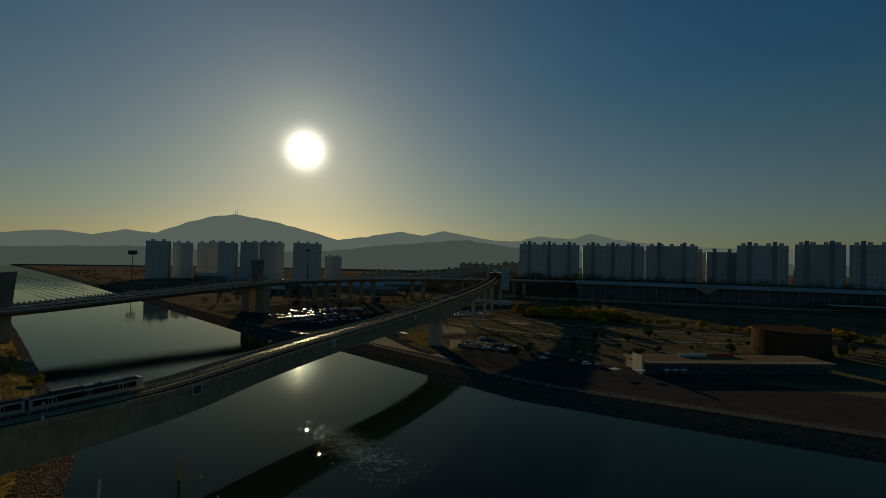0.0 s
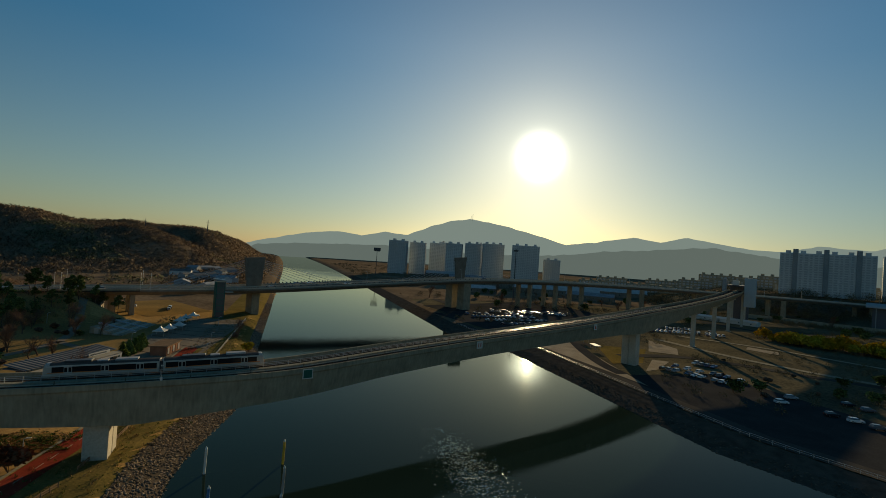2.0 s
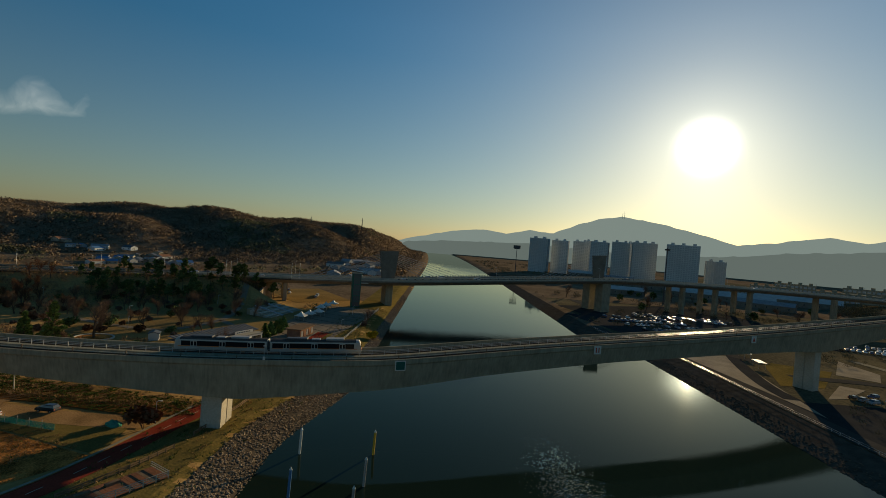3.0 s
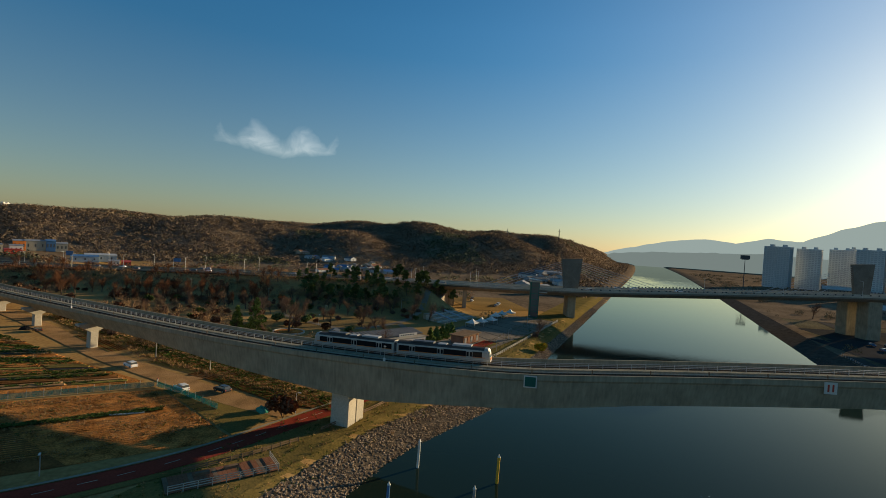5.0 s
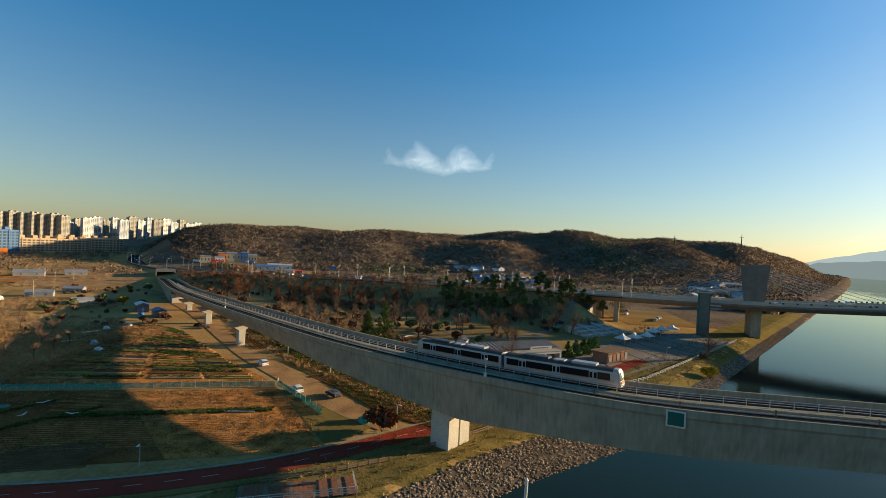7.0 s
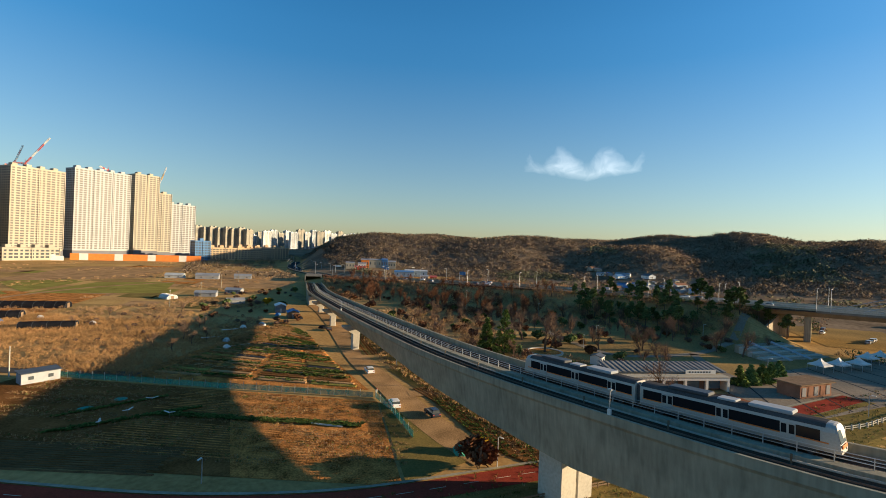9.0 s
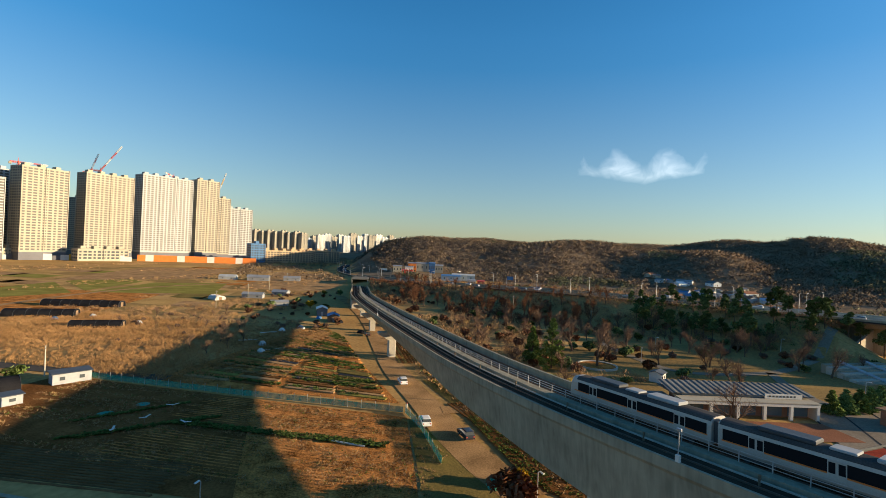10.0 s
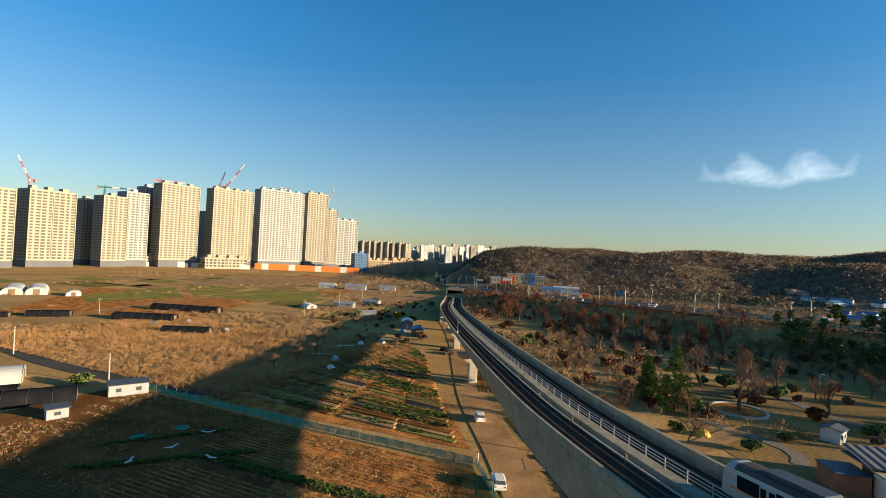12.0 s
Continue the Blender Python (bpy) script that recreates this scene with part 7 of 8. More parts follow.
def fuzz(name, m, label, category, crowns, blades, seed, size=(0.5, 1.1), twigs=True, wild=0.7, round_=False):
    """Many twiggy crowns, each a cloud of small upright blades: (x, y, base, width, height)."""
    rg = np.random.default_rng(seed)
    c = np.repeat(np.array(crowns), blades, axis=0)
    n = len(c)
    th, ph, rr = rg.uniform(0, 2 * math.pi, n), np.arccos(rg.uniform(-0.15, 1, n)), rg.uniform(0.12, 1.0, n) ** 0.5
    o = np.stack((np.cos(th) * np.sin(ph), np.sin(th) * np.sin(ph), np.cos(ph)), 1) * rr[:, None]
    mid = c[:, :3] + o * np.stack((c[:, 3], c[:, 3], c[:, 4] * 0.75), 1)
    mid[:, 2] += c[:, 4] * 0.25
    k = c[:, 3] * rg.uniform(*size, n) * 0.5
    tri = np.empty((n, 3, 3))
    if twigs:
        # thin twigs that reach up and out
        dr = o + rg.normal(0, 0.35, (n, 3)) + np.array((0, 0, 0.7))
        dr /= np.linalg.norm(dr, axis=1)[:, None]
        ta = np.cross(dr, rg.normal(0, 1, (n, 3)))
        ta /= np.linalg.norm(ta, axis=1)[:, None]
        tri[:, 0] = mid - dr * (k * 1.0)[:, None] + ta * (k * 0.34)[:, None]
        tri[:, 1] = mid - dr * (k * 1.0)[:, None] - ta * (k * 0.34)[:, None]
        tri[:, 2] = mid + dr * (k * 1.3)[:, None]
    else:
        # leaves that lie roughly along the crown's skin
        nr = o / np.linalg.norm(o, axis=1)[:, None] + rg.normal(0, wild, (n, 3))
        nr /= np.linalg.norm(nr, axis=1)[:, None]
        ta = np.cross(nr, rg.normal(0, 1, (n, 3)))
        ta /= np.linalg.norm(ta, axis=1)[:, None]
        tb = np.cross(nr, ta)
        for j in range(3):
            w = j * 2.1 + rg.uniform(-0.4, 0.4, n)
            tri[:, j] = mid + (ta * np.cos(w)[:, None] + tb * np.sin(w)[:, None]) * (k * rg.uniform(0.6, 1.3, n))[:, None]
    me = bpy.data.meshes.new(name)
    me.from_pydata(tri.reshape(-1, 3).tolist(), [], np.arange(n * 3).reshape(-1, 3).tolist())
    me.materials.append(M[m])
    if round_:
        # shaded as soft rounded crowns
        up = np.repeat(o * 0.5 + np.array((0, 0, 0.6)) + rg.normal(0, 0.25, (n, 3)), 3, axis=0)
        me.normals_split_custom_set_from_vertices((up / np.linalg.norm(up, axis=1)[:, None]).tolist())
    return tagged(new(name, me), label, category, kind="stuff")


def scrub():
    """Dark hedges, weeds and low scrub on the far bank, and the belt of trees before the blocks."""
    rnd = random.Random(55)
    out = []
    for i in range(3200):
        x, y = rnd.uniform(30, 560), rnd.uniform(225, 620)
        if canal(x, y)[1] < 24 or noise.noise((x * 0.016, y * 0.03, 3.0)) < -0.02 or math.hypot((x - 152) * 0.6, (y - 214) * 1.6) < 36 or abs(near_edge(x, y)) < 14:
            continue
        k = rnd.uniform(0.8, 2.2)
        out.append((x, y, land(x, y), k * 1.2, k * 1.8))
    for i in range(900):
        t, o = rnd.random(), rnd.gauss(0, 7)
        x, y = 170 + 470 * t + 0.4 * o, 600 - 205 * t + 0.9 * o
        k = rnd.uniform(1.6, 3.4)
        out.append((x, y, land(x, y), k, k * 1.5))
    for i in range(1500):
        x, y = polar(rnd.uniform(-62, -4), rnd.uniform(690, 780), Vector((8, 25, 0)))
        k = rnd.uniform(3.5, 6.0)
        out.append((x, y, land(x, y), k, k * 2.2))
    for i in range(2600):
        x, y = shore(rnd.uniform(330, 1500), 1, rnd.uniform(20, 420))
        k = rnd.uniform(1.0, 3.0)
        if noise.noise((x * 0.012, y * 0.012, 6.0)) > 0.0:
            out.append((x, y, 3, k * 1.4, k * 1.8))
    fuzz("scrub", "scrubleaf", "dark leafless scrub and hedges on the far bank", "scrub", out, 72, 3, (0.14, 0.38))


scrub()


def reeds():
    rnd = random.Random(8)
    out = []
    for i in range(17000):
        x, y = rnd.uniform(-198, -123), rnd.uniform(-112, 16)
        k = noise.noise((x * 0.03, y * 0.03, 0.4)) + 0.45 + 0.35 * noise.noise((x * 0.15, y * 0.15, 2.4))
        if y > -0.9 * (x + 124) * 0.45 + 18 or rnd.random() > k + 0.35:
            continue
        out.append((x, y, land(x, y), rnd.uniform(0.4, 0.8), rnd.uniform(0.7, 1.5) * (0.6 + 0.5 * k)))
    fuzz("reeds", "reed", "tall dry golden reeds on waste ground", "reeds", out, 15, 5, (0.3, 0.75))


reeds()
yt = [bush_model("yellow_tree", 100 + i, 3.4 + i, "leafyellow", "small yellow-green tree on the far bank", x=(140, 176)[i], y=(440, 384)[i]) for i in range(2)]
dt = bush_model("dark_tree", 110, 4.0, "pine", "dark evergreen tree on the far bank", x=112, y=262)
scatter(yt, 62, (122, 205, 385, 450), 12, lambda x, y: abs(436 - 0.45 * (x - 130) - y) < 15, 4.5, (1.0, 1.9), "yellow trees on the far bank")
scatter(yt, 26, (200, 400, 250, 400), 15, lambda x, y: abs(404 - 0.85 * (x - 190) - y) < 16, 5, (0.8, 1.5), "yellow trees on the far bank")
scatter([dt, shrubs[0]], 46, (60, 330, 235, 330), 13, lambda x, y: math.hypot(x - 152, (y - 214) * 1.8) > 62, 6, (0.6, 1.2), "dark trees on the far bank")
scatter([dt, bare[1]], 50, (-180, 300, 480, 700), 14, lambda x, y: canal(x, y)[1] > 30 and abs(x * 0 + near_edge(x, y)) > 16, 10, (0.8, 1.6), "dark trees on the far bank")


# ---- apartment blocks ----
def tower(name, x, y, yaw, w, d, h, wall, label, cols, rows, side_cols=4, base=None, podium=True, top="", group="", bays=0, glazing="window"):
    e = thing(name, x, y, land(x, y) if base is None else base, yaw, label, "apartment block", group)
    part("body", B().cbox(0, 0, 0, w, d, h, 0, 0.3), wall, e)
    if podium:
        part("dark_base", B().box(0, 0, 0, w + 0.6, d + 0.6, h * 0.085), "facade_dark", e, "dark clad lower storeys")
    b = B()
    z0 = h * 0.10 if podium else 2.0
    fh = (h - z0 - 1.5) / rows
    for face in range(4):
        n = cols if face % 2 == 0 else side_cols
        half, run_ = (d / 2, w) if face % 2 == 0 else (w / 2, d)
        a = -math.pi / 2 + face * math.pi / 2
        c, s = math.cos(a), math.sin(a)
        for r in range(rows):
            for i in range(n):
                t = (i + 0.5) / n * run_ - run_ / 2
                ww, hh = run_ / n * (0.36 if i % 3 else 0.24), fh * 0.56
                q = []
                for dt_, dz in ((-ww, 0), (ww, 0), (ww, hh), (-ww, hh)):
                    px, py = half + 0.34, t + dt_
                    q.append((c * px - s * py, s * px + c * py, z0 + r * fh + 0.24 * fh + dz))
                b.add(q, [(0, 1, 2, 3)])
    tagged(part("glazing", b, glazing, e, "rows of dark windows"), kind="stuff")
    b = B()
    k = max(2, cols // 4)
    for i in range(k + 1):
        t = i / k * w - w / 2
        b.box(t, -d / 2 - 0.35, z0, 0.8, 0.7, h - z0)
        b.box(t, d / 2 + 0.35, z0, 0.8, 0.7, h - z0)
    tagged(part("pier_facing", b, wall, e), kind="stuff")
    for i in range(max(1, int(w / 14))):
        t = (i + 0.5) / max(1, int(w / 14)) * w - w / 2
        part("roof_house", B().cbox(t, 0, h, 5.5, min(8, d * 0.6), 3.6, 0, 0.2), wall, e)
    for i in range(bays):
        t = (i + 0.5) / bays * w - w / 2
        st = part("stair_tower", B().cbox(t, 0, 0, 5.2, d + 2.4, h + 1.0, 0, 0.2), "facade_mid", e, "grey projecting stair tower")
        part("lift_house", B().cbox(t, 0, h + 1.0, 5.4, d * 0.7, 4.5, 0, 0.2), "facade_mid", st)
    if top:
        part("roof_band", B().box(0, 0, h, w * 0.5, d * 0.5, 2.0), top, e)
    return e


TOWERS = [(157.6, 630, 24, 53, "offwhite"), (153.8, 665, 37, 57, "offwhite"), (151.0, 735, 15, 56, "offwhite"), (149.0, 700, 23, 60, "offwhite"), (147.2, 725, 23, 69, "white"), (145.0, 775, 41, 82, "white"), (143.4, 735, 42, 85, "offwhite"), (138.3, 775, 51, 89, "offwhite"), (133.2, 820, 63, 99, "white"), (129.4, 860, 31, 104, "offwhite"), (128.0, 880, 26, 79, "offwhite"), (126.0, 900, 37, 64, "white")]
for az, d, w, h, m in TOWERS:
    x, y = polar(az, d)
    a = math.atan2(93 - y, -45 - x)
    tower("apartment_tower", x, y, a + math.radians(90 + 26), w * 1.16, 22, h + 24, "tower_white" if m == "white" else m, "tall new %s apartment tower under construction" % ("white" if m == "white" else "ivory"), max(5, int(w / 4.3)), int((h + 20) / 3.3), 5, group="new apartment towers", glazing="tower_glass")
for az, d, w, h in ((156, 900, 30, 74), (148, 920, 26, 80), (140.3, 900, 22, 87), (135.4, 940, 26, 88), (130.3, 980, 22, 89)):
    x, y = polar(az, d)
    tower("apartment_tower", x, y, math.atan2(93 - y, -45 - x) + math.radians(120), w, 22, h, "offwhite", "tall new ivory apartment tower behind others", 6, 26, 5, group="new apartment towers", glazing="tower_glass")


def crane(az, d, h, jib, turn, m, luff=0.0):
    x, y = polar(az, d)
    e = thing("tower_crane", x, y, 3, turn, "%s tower crane above the new towers" % ("red and white" if m == "red" else "teal"), "crane")

    def lattice(p, q, w, k, mm, nm):
        p, q = Vector(p), Vector(q)
        b = B()
        dd = (q - p).normalized()
        o1 = dd.orthogonal().normalized() * w
        o2 = dd.cross(o1.normalized()) * w
        cs = [o1 + o2, o1 - o2, -o1 - o2, -o1 + o2]
        for c in cs:
            b.tube(p + c, q + c, 0.22, n=4)
        for i in range(k):
            a, c = p.lerp(q, i / k), p.lerp(q, (i + 1) / k)
            for j in range(4):
                b.tube(a + cs[j], c + cs[(j + 1) % 4], 0.14, n=3)
        part(nm, b, mm, e)

    lattice((0, 0, 0), (0, 0, h), 0.9, 40, m, "mast")
    jx, jz = jib * math.cos(luff), jib * math.sin(luff)
    n = 4
    for i in range(n):
        lattice((jx * i / n, 0, h + 1 + jz * i / n), (jx * (i + 1) / n, 0, h + 1 + jz * (i + 1) / n), 0.7, 6, m if i % 2 == 0 else "white", "jib")
    lattice((0, 0, h + 1), (-jib * 0.28, 0, h + 1), 0.8, 5, m, "counter_jib")
    part("counterweight", B().box(-jib * 0.26, 0, h - 2, 3, 2.4, 3), "concrete", e)
    part("cab", B().cbox(1.5, 1.2, h - 1.4, 2.4, 2, 2.2, 0, 0.2), "white", e)
    part("apex", B().tube((0, 0, h), (0, 0, h + 7), 0.6, 0.15, 5), m, e)


crane(155.2, 830, 104, 34, 0.4, "red", 1.0)
crane(149.6, 850, 106, 36, 2.4, "teal")
crane(144.9, 810, 120, 30, 2.6, "red")
crane(139.6, 850, 121, 30, 2.5, "red", 1.25)
crane(138.8, 840, 124, 46, 2.0, "red", 0.95)
crane(132.4, 880, 131, 50, 0.5, "red")
crane(128.2, 930, 108, 46, 2.2, "yellow", 1.25)


def site_wall():
    e = thing("site_hoarding", 0, 0, 0, 0, "white and orange hoarding round the building site", "hoarding")
    n = 16
    for i in range(n):
        a, b_ = polar(135.5 - 11.5 * i / n, 742 - 10 * i / n), polar(135.5 - 11.5 * (i + 1) / n, 742 - 10 * (i + 1) / n)
        m = ("orange", "white", "orange", "orange")[i % 4]
        w = math.atan2(b_[1] - a[1], b_[0] - a[0])
        x, y = (a[0] + b_[0]) / 2, (a[1] + b_[1]) / 2
        part("panel", B().box(x, y, land(x, y), math.hypot(b_[0] - a[0], b_[1] - a[1]), 0.3, 8.5, w), m, e)
    for i in range(22):
        a, b_ = polar(150 - 14.0 * i / 22, 725), polar(150 - 14.0 * (i + 1) / 22, 725)
        w = math.atan2(b_[1] - a[1], b_[0] - a[0])
        x, y = (a[0] + b_[0]) / 2, (a[1] + b_[1]) / 2
        part("panel", B().box(x, y, land(x, y), math.hypot(b_[0] - a[0], b_[1] - a[1]), 0.3, 5.5 + (i % 3), w), ("white", "white", "facade_dark", "white", "yellow")[i % 5], e)


site_wall()
for az, d, w, h, m, lb in ((145.5, 735, 46, 13, "offwhite", "low cream site office block"), (138.6, 725, 56, 15, "offwhite", "low cream site office block"), (152.5, 740, 70, 9, "render_grey", "low grey site building"), (124.0, 790, 22, 30, "blue", "blue-clad block on the site"), (121.0, 820, 100, 20, "tan", "long tan low-rise block"), (117.6, 860, 90, 22, "tan", "long tan low-rise block")):
    x, y = polar(az, d)
    tower("low_block", x, y, math.atan2(93 - y, -45 - x) + math.radians(112), w, 16, h, m, lb, max(5, int(w / 5)), max(2, int(h / 4)), 3, podium=False, group="low blocks")
for i in range(9):
    x, y = polar(124.3 - i * 0.72, 1750)
    tower("far_apartments", x, y, math.atan2(93 - y, -45 - x) + math.radians(125 + 6 * (i % 3)), 30, 14, 66 + 4 * (i % 2), "offwhite", "distant pale high apartment block", 6, 18, 3, podium=False, group="distant apartments")
for i in range(22):
    az = 119.5 - i * 0.74 - (1.4 if i > 18 else 0)
    x, y = polar(az, 2100 + 60 * (i % 4))
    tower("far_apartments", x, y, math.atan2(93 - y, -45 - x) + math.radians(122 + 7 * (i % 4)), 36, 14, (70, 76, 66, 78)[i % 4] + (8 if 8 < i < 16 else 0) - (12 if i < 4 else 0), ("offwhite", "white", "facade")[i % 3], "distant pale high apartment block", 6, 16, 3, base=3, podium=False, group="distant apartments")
for x, y, w, dd, h, m, roof, lb in ((-557, -54, 9, 12, 9, "orange", "tin", "orange-fronted showroom at the wood's edge"), (-560, -43, 15, 12, 9, "offwhite", "tin", "cream commercial block at the wood's edge"), (-562, -32, 7, 12, 10, "blue", "blue", "blue commercial block at the wood's edge"), (-564, -24, 9, 12, 8, "offwhite", "tin", "cream commercial block at the wood's edge"), (-530, -52, 12, 9, 4, "red", "red", "red-fronted shop beside the road"), (-534, -51, 9, 8, 7, "white", "tin", "white low building beside the road"), (-545, -68, 10, 9, 7, "offwhite", "tin", "cream low building beside the road"), (-505, 2, 20, 12, 5, "station_blue", "blue", "blue-roofed warehouse beside the road"), (-520, 12, 24, 12, 6, "station_blue", "plastic", "pale-roofed warehouse beside the road"), (-500, 24, 8, 8, 4, "white", "tin", "white low building beside the road"), (-503, 33, 7, 8, 4, "red", "red", "red-fronted warehouse beside the road")):
    shed("roadside_building", x, y, math.atan2(93 - y, -20 - x) + math.pi / 2, w, dd, h, m, roof, lb, False, 3)
# hamlet at the foot of the hills
rnd = random.Random(44)
for i in range(26):
    az, d = rnd.uniform(66, 77), rnd.uniform(520, 640)
    x, y = polar(az, d, Vector((0, 70, 0)))
    shed("village_house", x, y, rnd.uniform(0, 3), rnd.uniform(8, 16), rnd.uniform(6, 10), rnd.uniform(2.6, 3.6), rnd.choice(("offwhite", "facade", "render_grey")), rnd.choice(("slab_roof", "tin", "brick", "tin", "steel_dark", "blue")), "small rural house below the wooded hills", True, 2)
for i in range(16):
    az, d = rnd.uniform(44.5, 50), rnd.uniform(430, 760)
    x, y = polar(az, d, Vector((0, 70, 0)))
    shed("canalside_shed", x, y, rnd.uniform(0, 3), rnd.uniform(12, 30), rnd.uniform(8, 14), rnd.uniform(4, 7), rnd.choice(("facade", "render_grey")), rnd.choice(("tin", "slab_roof")), "grey industrial shed beside the canal", True, 3)

# blocks beyond the far bank; their pale walls and windows stand in for haze
EYE2 = Vector((8, 25, 50))
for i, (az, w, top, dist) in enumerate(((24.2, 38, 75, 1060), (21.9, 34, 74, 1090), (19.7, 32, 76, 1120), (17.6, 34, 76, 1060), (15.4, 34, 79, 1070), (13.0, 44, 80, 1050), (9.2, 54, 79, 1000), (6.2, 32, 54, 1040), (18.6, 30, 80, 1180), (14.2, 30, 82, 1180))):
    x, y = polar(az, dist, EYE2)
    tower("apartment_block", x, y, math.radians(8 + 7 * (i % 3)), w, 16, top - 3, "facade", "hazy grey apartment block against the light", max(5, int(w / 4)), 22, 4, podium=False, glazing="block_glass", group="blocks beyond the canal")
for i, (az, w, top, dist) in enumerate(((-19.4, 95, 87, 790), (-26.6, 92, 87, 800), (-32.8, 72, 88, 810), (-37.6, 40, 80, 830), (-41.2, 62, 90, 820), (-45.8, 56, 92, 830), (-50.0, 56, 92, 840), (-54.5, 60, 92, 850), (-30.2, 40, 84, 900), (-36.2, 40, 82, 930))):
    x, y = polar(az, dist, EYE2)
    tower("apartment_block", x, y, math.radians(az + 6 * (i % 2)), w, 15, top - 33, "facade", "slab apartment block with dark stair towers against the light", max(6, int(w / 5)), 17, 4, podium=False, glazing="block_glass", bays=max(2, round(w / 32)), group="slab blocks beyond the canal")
for i in range(16):
    az = 3 - i * 1.7
    x, y = polar(az, 900 + 90 * (i % 3), EYE2)
    tower("low_block", x, y, math.radians(az), 60, 22, 12 + 5 * (i % 3), "concrete", "low grey factory block in the haze", 10, 3, 3, podium=False, group="factories", glazing="block_glass")


def mast(x, y, h, label, billboard=False):
    e = thing("billboard" if billboard else "floodlight_mast", x, y, land(x, y), 0.5, label, "mast")
    part("pole", B().tube((0, 0, 0), (0, 0, h), 0.7, 0.4, 8), "steel_dark", e)
    if billboard:
        part("panel", B().box(0, 0, h, 13, 1.2, 6), "steel_dark", e)
        part("brace", B().box(0, 0, h - 1, 10, 1, 1), "steel_dark", e)
    else:
        part("ring", B().tube((0, 0, h - 1.5), (0, 0, h), 2.4, 2.8, 12), "steel_dark", e)
        part("crown", B().tube((0, 0, h), (0, 0, h + 1.0), 1.0, 0.5, 8), "steel_dark", e)


mast(*polar(10.0, 560, EYE2), 62 * 0.92, "tall dark floodlight mast by the road bridge")
mast(*polar(26.6, 930, EYE2), 46, "dark roadside billboard on a tall pole", True)


# ---- wooded hills ----
def woods():
    rnd = random.Random(99)
    crowns = {"wood_hill": [], "wood_pine": []}
    for i in range(46000):
        az = rnd.uniform(37, 122)
        r = 470 + 720 * rnd.random() ** 0.8
        a = math.radians(az)
        x, y = -math.sin(a) * r, 70 + math.cos(a) * r
        if canal(x, y)[0] < 26 or road_gap(x, y) < 30 or (hills(x, y) < 2.5 and rnd.random() < (0.85 if az > 47 else 0.35)) or (66 < az < 77 and r < 640 and rnd.random() < 0.75) or math.hypot(x + 545, y + 40) < 38 or math.hypot(x + 508, y - 15) < 34:
            continue
        k = rnd.choice((rnd.uniform(1.7, 3.0), rnd.uniform(2.8, 4.6)))
        crowns["wood_pine" if noise.noise((x * 0.008, y * 0.008, 9.0)) > 0.28 else "wood_hill"].append((x, y, land(x, y), k * 1.35, k * rnd.uniform(0.9, 1.5)))
    for i in range(7600):
        a, r = math.radians(rnd.uniform(36, 48)), 430 + 1700 * rnd.random() ** 1.3
        x, y = -math.sin(a) * r, 70 + math.cos(a) * r
        if canal(x, y)[0] > 22 and road_gap(x, y) > 26 and noise.noise((x * 0.01, y * 0.01, 3.0)) > -0.45:
            k = rnd.uniform(2.2, 5.0)
            crowns["wood_hill"].append((x, y, land(x, y), k * 1.7, k * 1.1))
    fuzz("woods", "wood_hill", "leafless brown woods over the low hills", "woods", crowns["wood_hill"], 24, 1, (0.20, 0.42), False, 0.6, True)
    fuzz("woods", "wood_pine", "dark pine woods over the low hills", "woods", crowns["wood_pine"], 24, 2, (0.22, 0.44), False, 0.6, True)


woods()


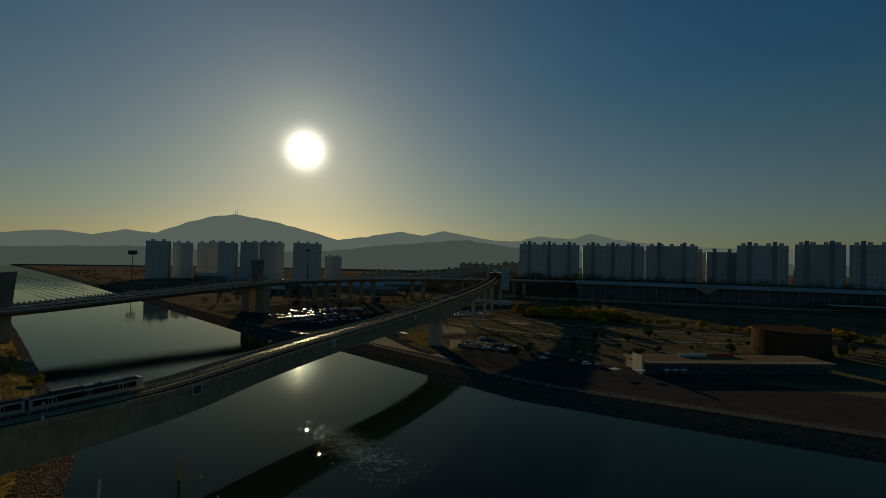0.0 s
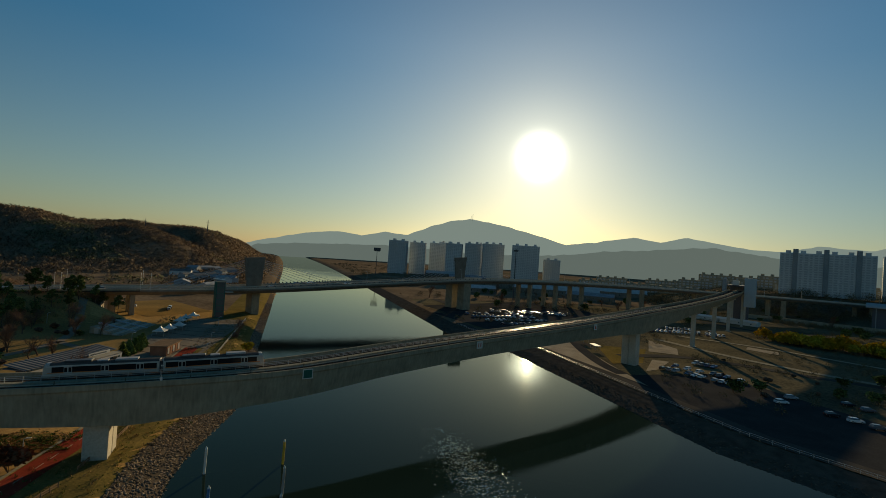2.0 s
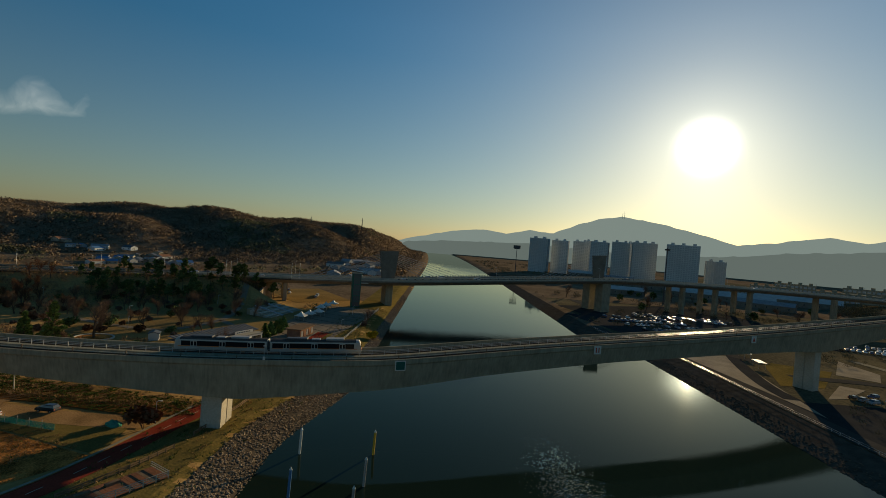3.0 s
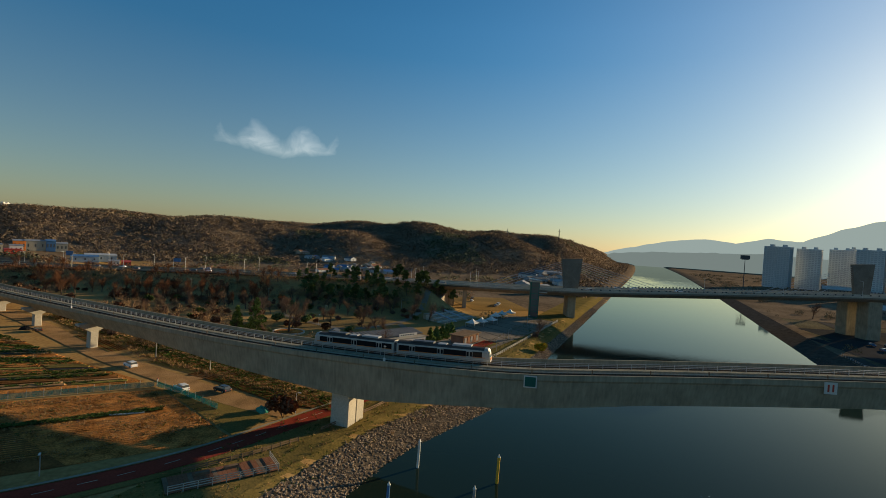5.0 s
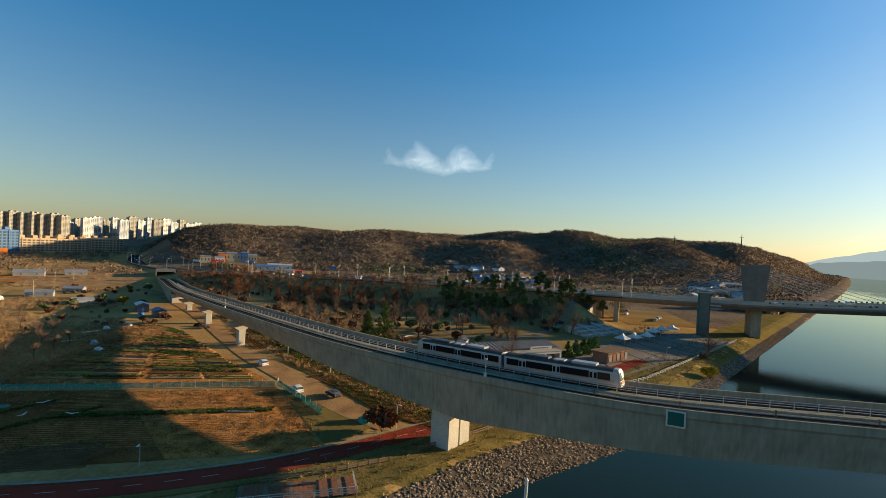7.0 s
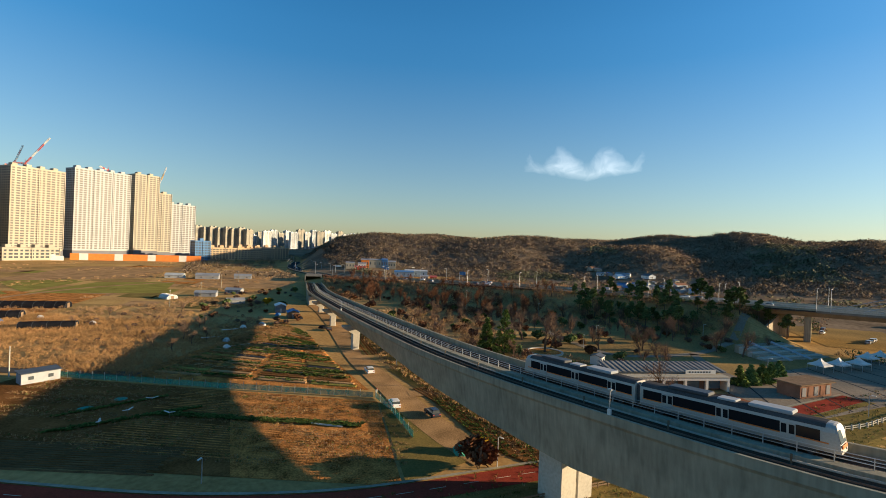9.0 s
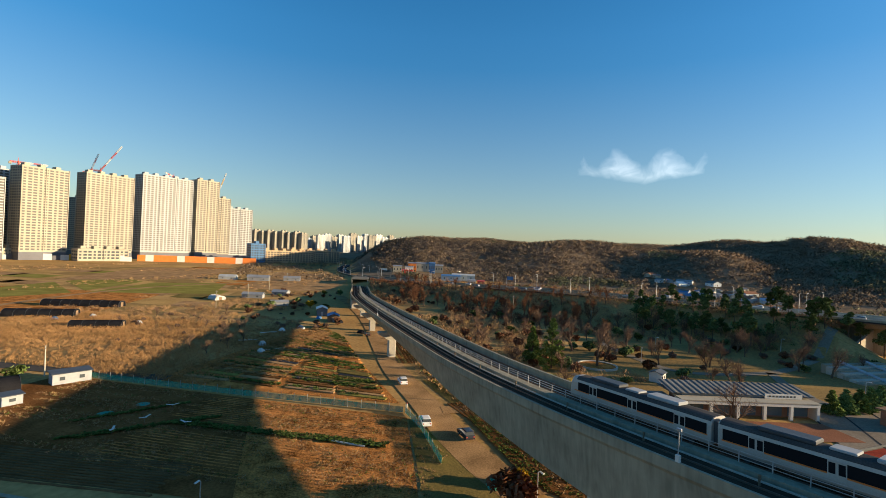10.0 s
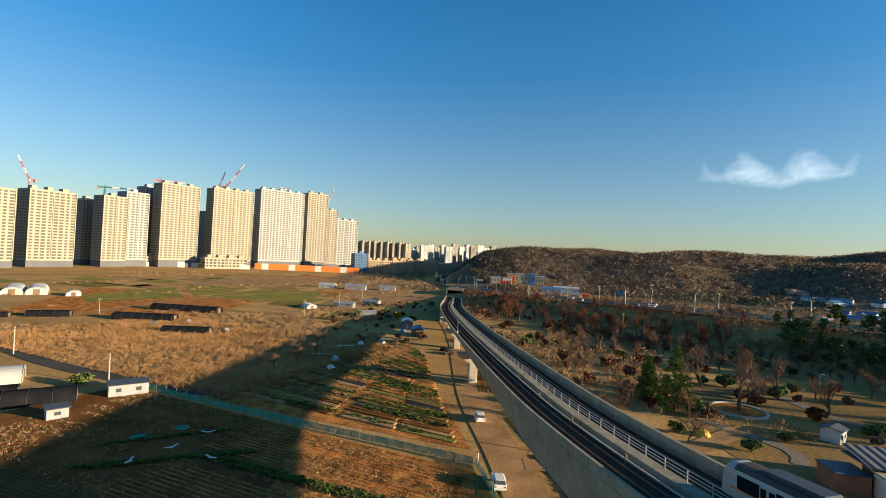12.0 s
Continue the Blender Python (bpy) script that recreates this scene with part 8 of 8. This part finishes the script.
def thickets():
    """Brown brush along the railway, on the road's bank, on waste ground and before the hills."""
    rnd = random.Random(131)
    brown, rusty, dry, green = [], [], [], []
    for i in range(8200):
        x, y = rnd.uniform(-430, -165), rnd.uniform(-70, 235)
        nl, rg = near_edge(x, y), road_gap(x, y)
        if nl < 9 or rg < 16 or (in_plaza(x, y) and rg > 40) or math.hypot(x + 184, y - 112) < 10 or math.hypot(x + 149, y - 141) < 26:
            continue
        n = noise.noise((x * 0.02, y * 0.02, 7.0))
        wild = y < 95 - 0.15 * (x + 200) * 0
        if not wild and rg > 46 and n < 0.22:
            continue
        if n < -0.34:
            continue
        k = rnd.uniform(0.9, 2.6) * (1.2 if rg < 40 else 0.95)
        to = green if rg < 44 and park_side(x, y) and y > 140 and rnd.random() < 0.45 else rusty if (y < 110 and rg < 75 and n > -0.05) else brown if rnd.random() < 0.7 else dry
        to.append((x, y, land(x, y), k, k * rnd.uniform(0.9, 1.7)))
    for i in range(5200):
        x, y = rnd.uniform(-330, -122), rnd.uniform(-128, 20)
        n = noise.noise((x * 0.022, y * 0.022, 5.0))
        if near_edge(x, y) > -30 or (y > -0.36 * (x + 124) - 4 and x > -222) or n < 0.02 or abs(noise.noise((x * 0.006, y * 0.03, 1.0))) < 0.04:
            continue
        if x > -196 and rnd.random() < 0.75:
            continue
        k = rnd.uniform(0.6, 1.5)
        (brown if rnd.random() < 0.6 else dry).append((x, y, land(x, y), k, k * rnd.uniform(0.8, 1.3)))
    for i in range(2600):
        az, r = rnd.uniform(55, 118), rnd.uniform(330, 560)
        x, y = polar(az, r, Vector((0, 70, 0)))
        if road_gap(x, y) < 18 or near_edge(x, y) < 20 or noise.noise((x * 0.013, y * 0.013, 2.0)) < 0.02:
            continue
        k = rnd.uniform(1.2, 3.0)
        (brown if rnd.random() < 0.75 else green).append((x, y, land(x, y), k, k * 1.3))
    for i in range(3600):
        x, y = rnd.uniform(-620, -160), rnd.uniform(-420, -40)
        if noise.noise((x * 0.009, y * 0.03, 8.0)) < 0.2 or near_edge(x, y) > -36 or (x > -240 and y > -150):
            continue
        k = rnd.uniform(0.5, 1.3)
        (dry if rnd.random() < 0.7 else brown).append((x, y, land(x, y), k * 1.6, k))
    fuzz("thicket", "thicket", "leafless brown thicket along the railway and road", "brush", brown, 52, 11, (0.16, 0.42))
    fuzz("thicket", "leafrust", "rust-brown thicket below the road bank", "brush", rusty, 52, 12, (0.16, 0.42))
    fuzz("thicket", "brush", "dry straw-brown brush on waste ground", "brush", dry, 52, 13, (0.16, 0.42))
    fuzz("thicket", "pine", "dark green hedge on the road bank", "hedge", green, 46, 14, (0.2, 0.45), False)


thickets()


def stubble():
    """Tufts of weeds and dry stalks over the tilled plots."""
    rnd = random.Random(77)
    dry, green, brown = [], [], []
    for i in range(20000):
        if i % 3:
            x, y = rnd.uniform(-119, -80), rnd.uniform(-12, 80)
            if x > -84 - max(0, y - 60) * 0.2 or (x < -118 + max(0, y - 66)):
                continue
        else:
            t, q = rnd.random(), rnd.random()
            x, y = -212 + 84 * t + (22 - 22 * t) * q, 3 + 2 * t + (20 + 37 * t) * q
        if noise.noise((x * 0.35, y * 0.05, 4.0)) < -0.1:
            continue
        k = rnd.uniform(0.14, 0.42)
        r = rnd.random()
        (dry if r < 0.55 else brown if r < 0.85 else green).append((x, y, 3.24, k, k * rnd.uniform(0.6, 1.3)))
    for i in range(3600):
        x, y = shore(rnd.uniform(60, 330), -1, rnd.uniform(5.0, 26))
        k = rnd.uniform(0.15, 0.6)
        (green if rnd.random() < 0.5 else dry).append((x, y, land(x, y), k, k))
    for i in range(2600):
        t = rnd.random()
        x, y = -236 + 140 * t + rnd.uniform(-5, 5), 28 + 78 * t + rnd.uniform(-5, 5)
        k = rnd.uniform(0.2, 0.55)
        (green if rnd.random() < 0.4 else dry).append((x, y, land(x, y), k, k))
    for i in range(1500):
        t, o = rnd.random(), rnd.gauss(0, 1.1)
        (xa, ya), (xb, yb) = rnd.choice((((-150, 66), (-100, 101)), ((-236, 25), (-150, 66))))
        x, y = xa + (xb - xa) * t - 0.55 * o, ya + (yb - ya) * t + 0.83 * o
        k = rnd.uniform(0.3, 0.8)
        (dry if rnd.random() < 0.6 else brown if rnd.random() < 0.7 else green).append((x, y, land(x, y), k, k * 1.2))
    fuzz("stubble", "brush", "dry stalks and stubble over the plots", "weeds", dry, 9, 21, (0.3, 0.9))
    fuzz("stubble", "thicket", "brown withered weeds over the plots", "weeds", brown, 9, 22, (0.3, 0.9))
    fuzz("weeds", "leafgreen", "green weeds over the plots and bank", "weeds", green, 10, 23, (0.3, 0.9))


stubble()


# ---- far ridges ----
def ridge(name, d, tops, m, label, seed, rough):
    """A far ridge line: (azimuth, height) along it, with a broken crest."""
    b = B()
    az0, az1 = tops[0][0], tops[-1][0]
    n = 260
    for i in range(n + 1):
        az = az0 + (az1 - az0) * i / n
        h = float(np.interp(az, [t[0] for t in tops], [t[1] for t in tops]))
        h += rough * noise.noise((az * 0.9, seed, 0.0)) + rough * 0.4 * noise.noise((az * 3.1, seed, 2.0))
        for k, f in ((0, 1.0), (1, 0.985), (2, 0.96), (3, 0.92)):
            x, y = polar(az, d * f, Vector((0, 40, 0)))
            b.v.append((x, y, max(-3.0, h) * (1, 0.72, 0.34, 0)[k] - (3 if k == 3 else 0)))
    b.f = [(i * 4 + k, i * 4 + k + 1, i * 4 + k + 5, i * 4 + k + 4) for i in range(n) for k in range(3)]
    tagged(b.ob(name, m, smooth=True), label, "far hills", kind="structure")


ridge("backdrop_mountain", 3700, [(-75, 170), (-60, 185), (-39.1, 178), (-32.8, 190), (-27.5, 235), (-24.8, 279), (-22.6, 231), (-18.7, 253), (-16.3, 208), (-13.5, 214), (-10.5, 245), (-7.6, 279), (-5.2, 237), (-2.3, 264), (1.9, 213), (5.0, 185), (7.6, 234), (11.6, 297), (16.0, 341), (18.4, 318), (21.0, 259), (23.6, 186), (26.3, 200), (28.9, 158), (31.6, 180), (35.0, 154), (39.6, 83), (43, 20)], "far1", "pale blue mountain ridge with haze painted in as a glow", 1.0, 7)
ridge("backdrop_hill", 2300, [(-70, 60), (-40, 75), (-15.6, 122), (-12.7, 140), (-9.9, 153), (-4.8, 132), (0.5, 113), (4.8, 86), (13.9, 62), (20.7, 72), (26.1, 79), (31.4, 70), (36.4, 61), (40.4, 45), (42, 10)], "far2", "blue-grey wooded hill ridge with haze painted in as a glow", 5.0, 6)
# the mast takes over the nearer ridge's haze glow
for az, h in ((15.9, 30), (16.1, 16)):
    x, y = polar(az, 3690, Vector((0, 40, 0)))
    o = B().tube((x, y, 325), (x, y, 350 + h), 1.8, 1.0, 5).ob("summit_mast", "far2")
    tagged(o, "thin radio mast on the mountain's summit", "mast")
for az, d in ((52.5, 900), (46.5, 1000)):
    x, y = polar(az, d, Vector((0, 70, 0)))
    e = thing("pylon_mast", x, y, land(x, y), 0, "thin steel power pylon on the hill", "mast")
    part("shaft", B().tube((0, 0, 0), (0, 0, 26), 1.4, 0.3, 4), "steel_dark", e)
    part("crossarm", B().box(0, 0, 20, 9, 0.4, 0.4), "steel_dark", e)
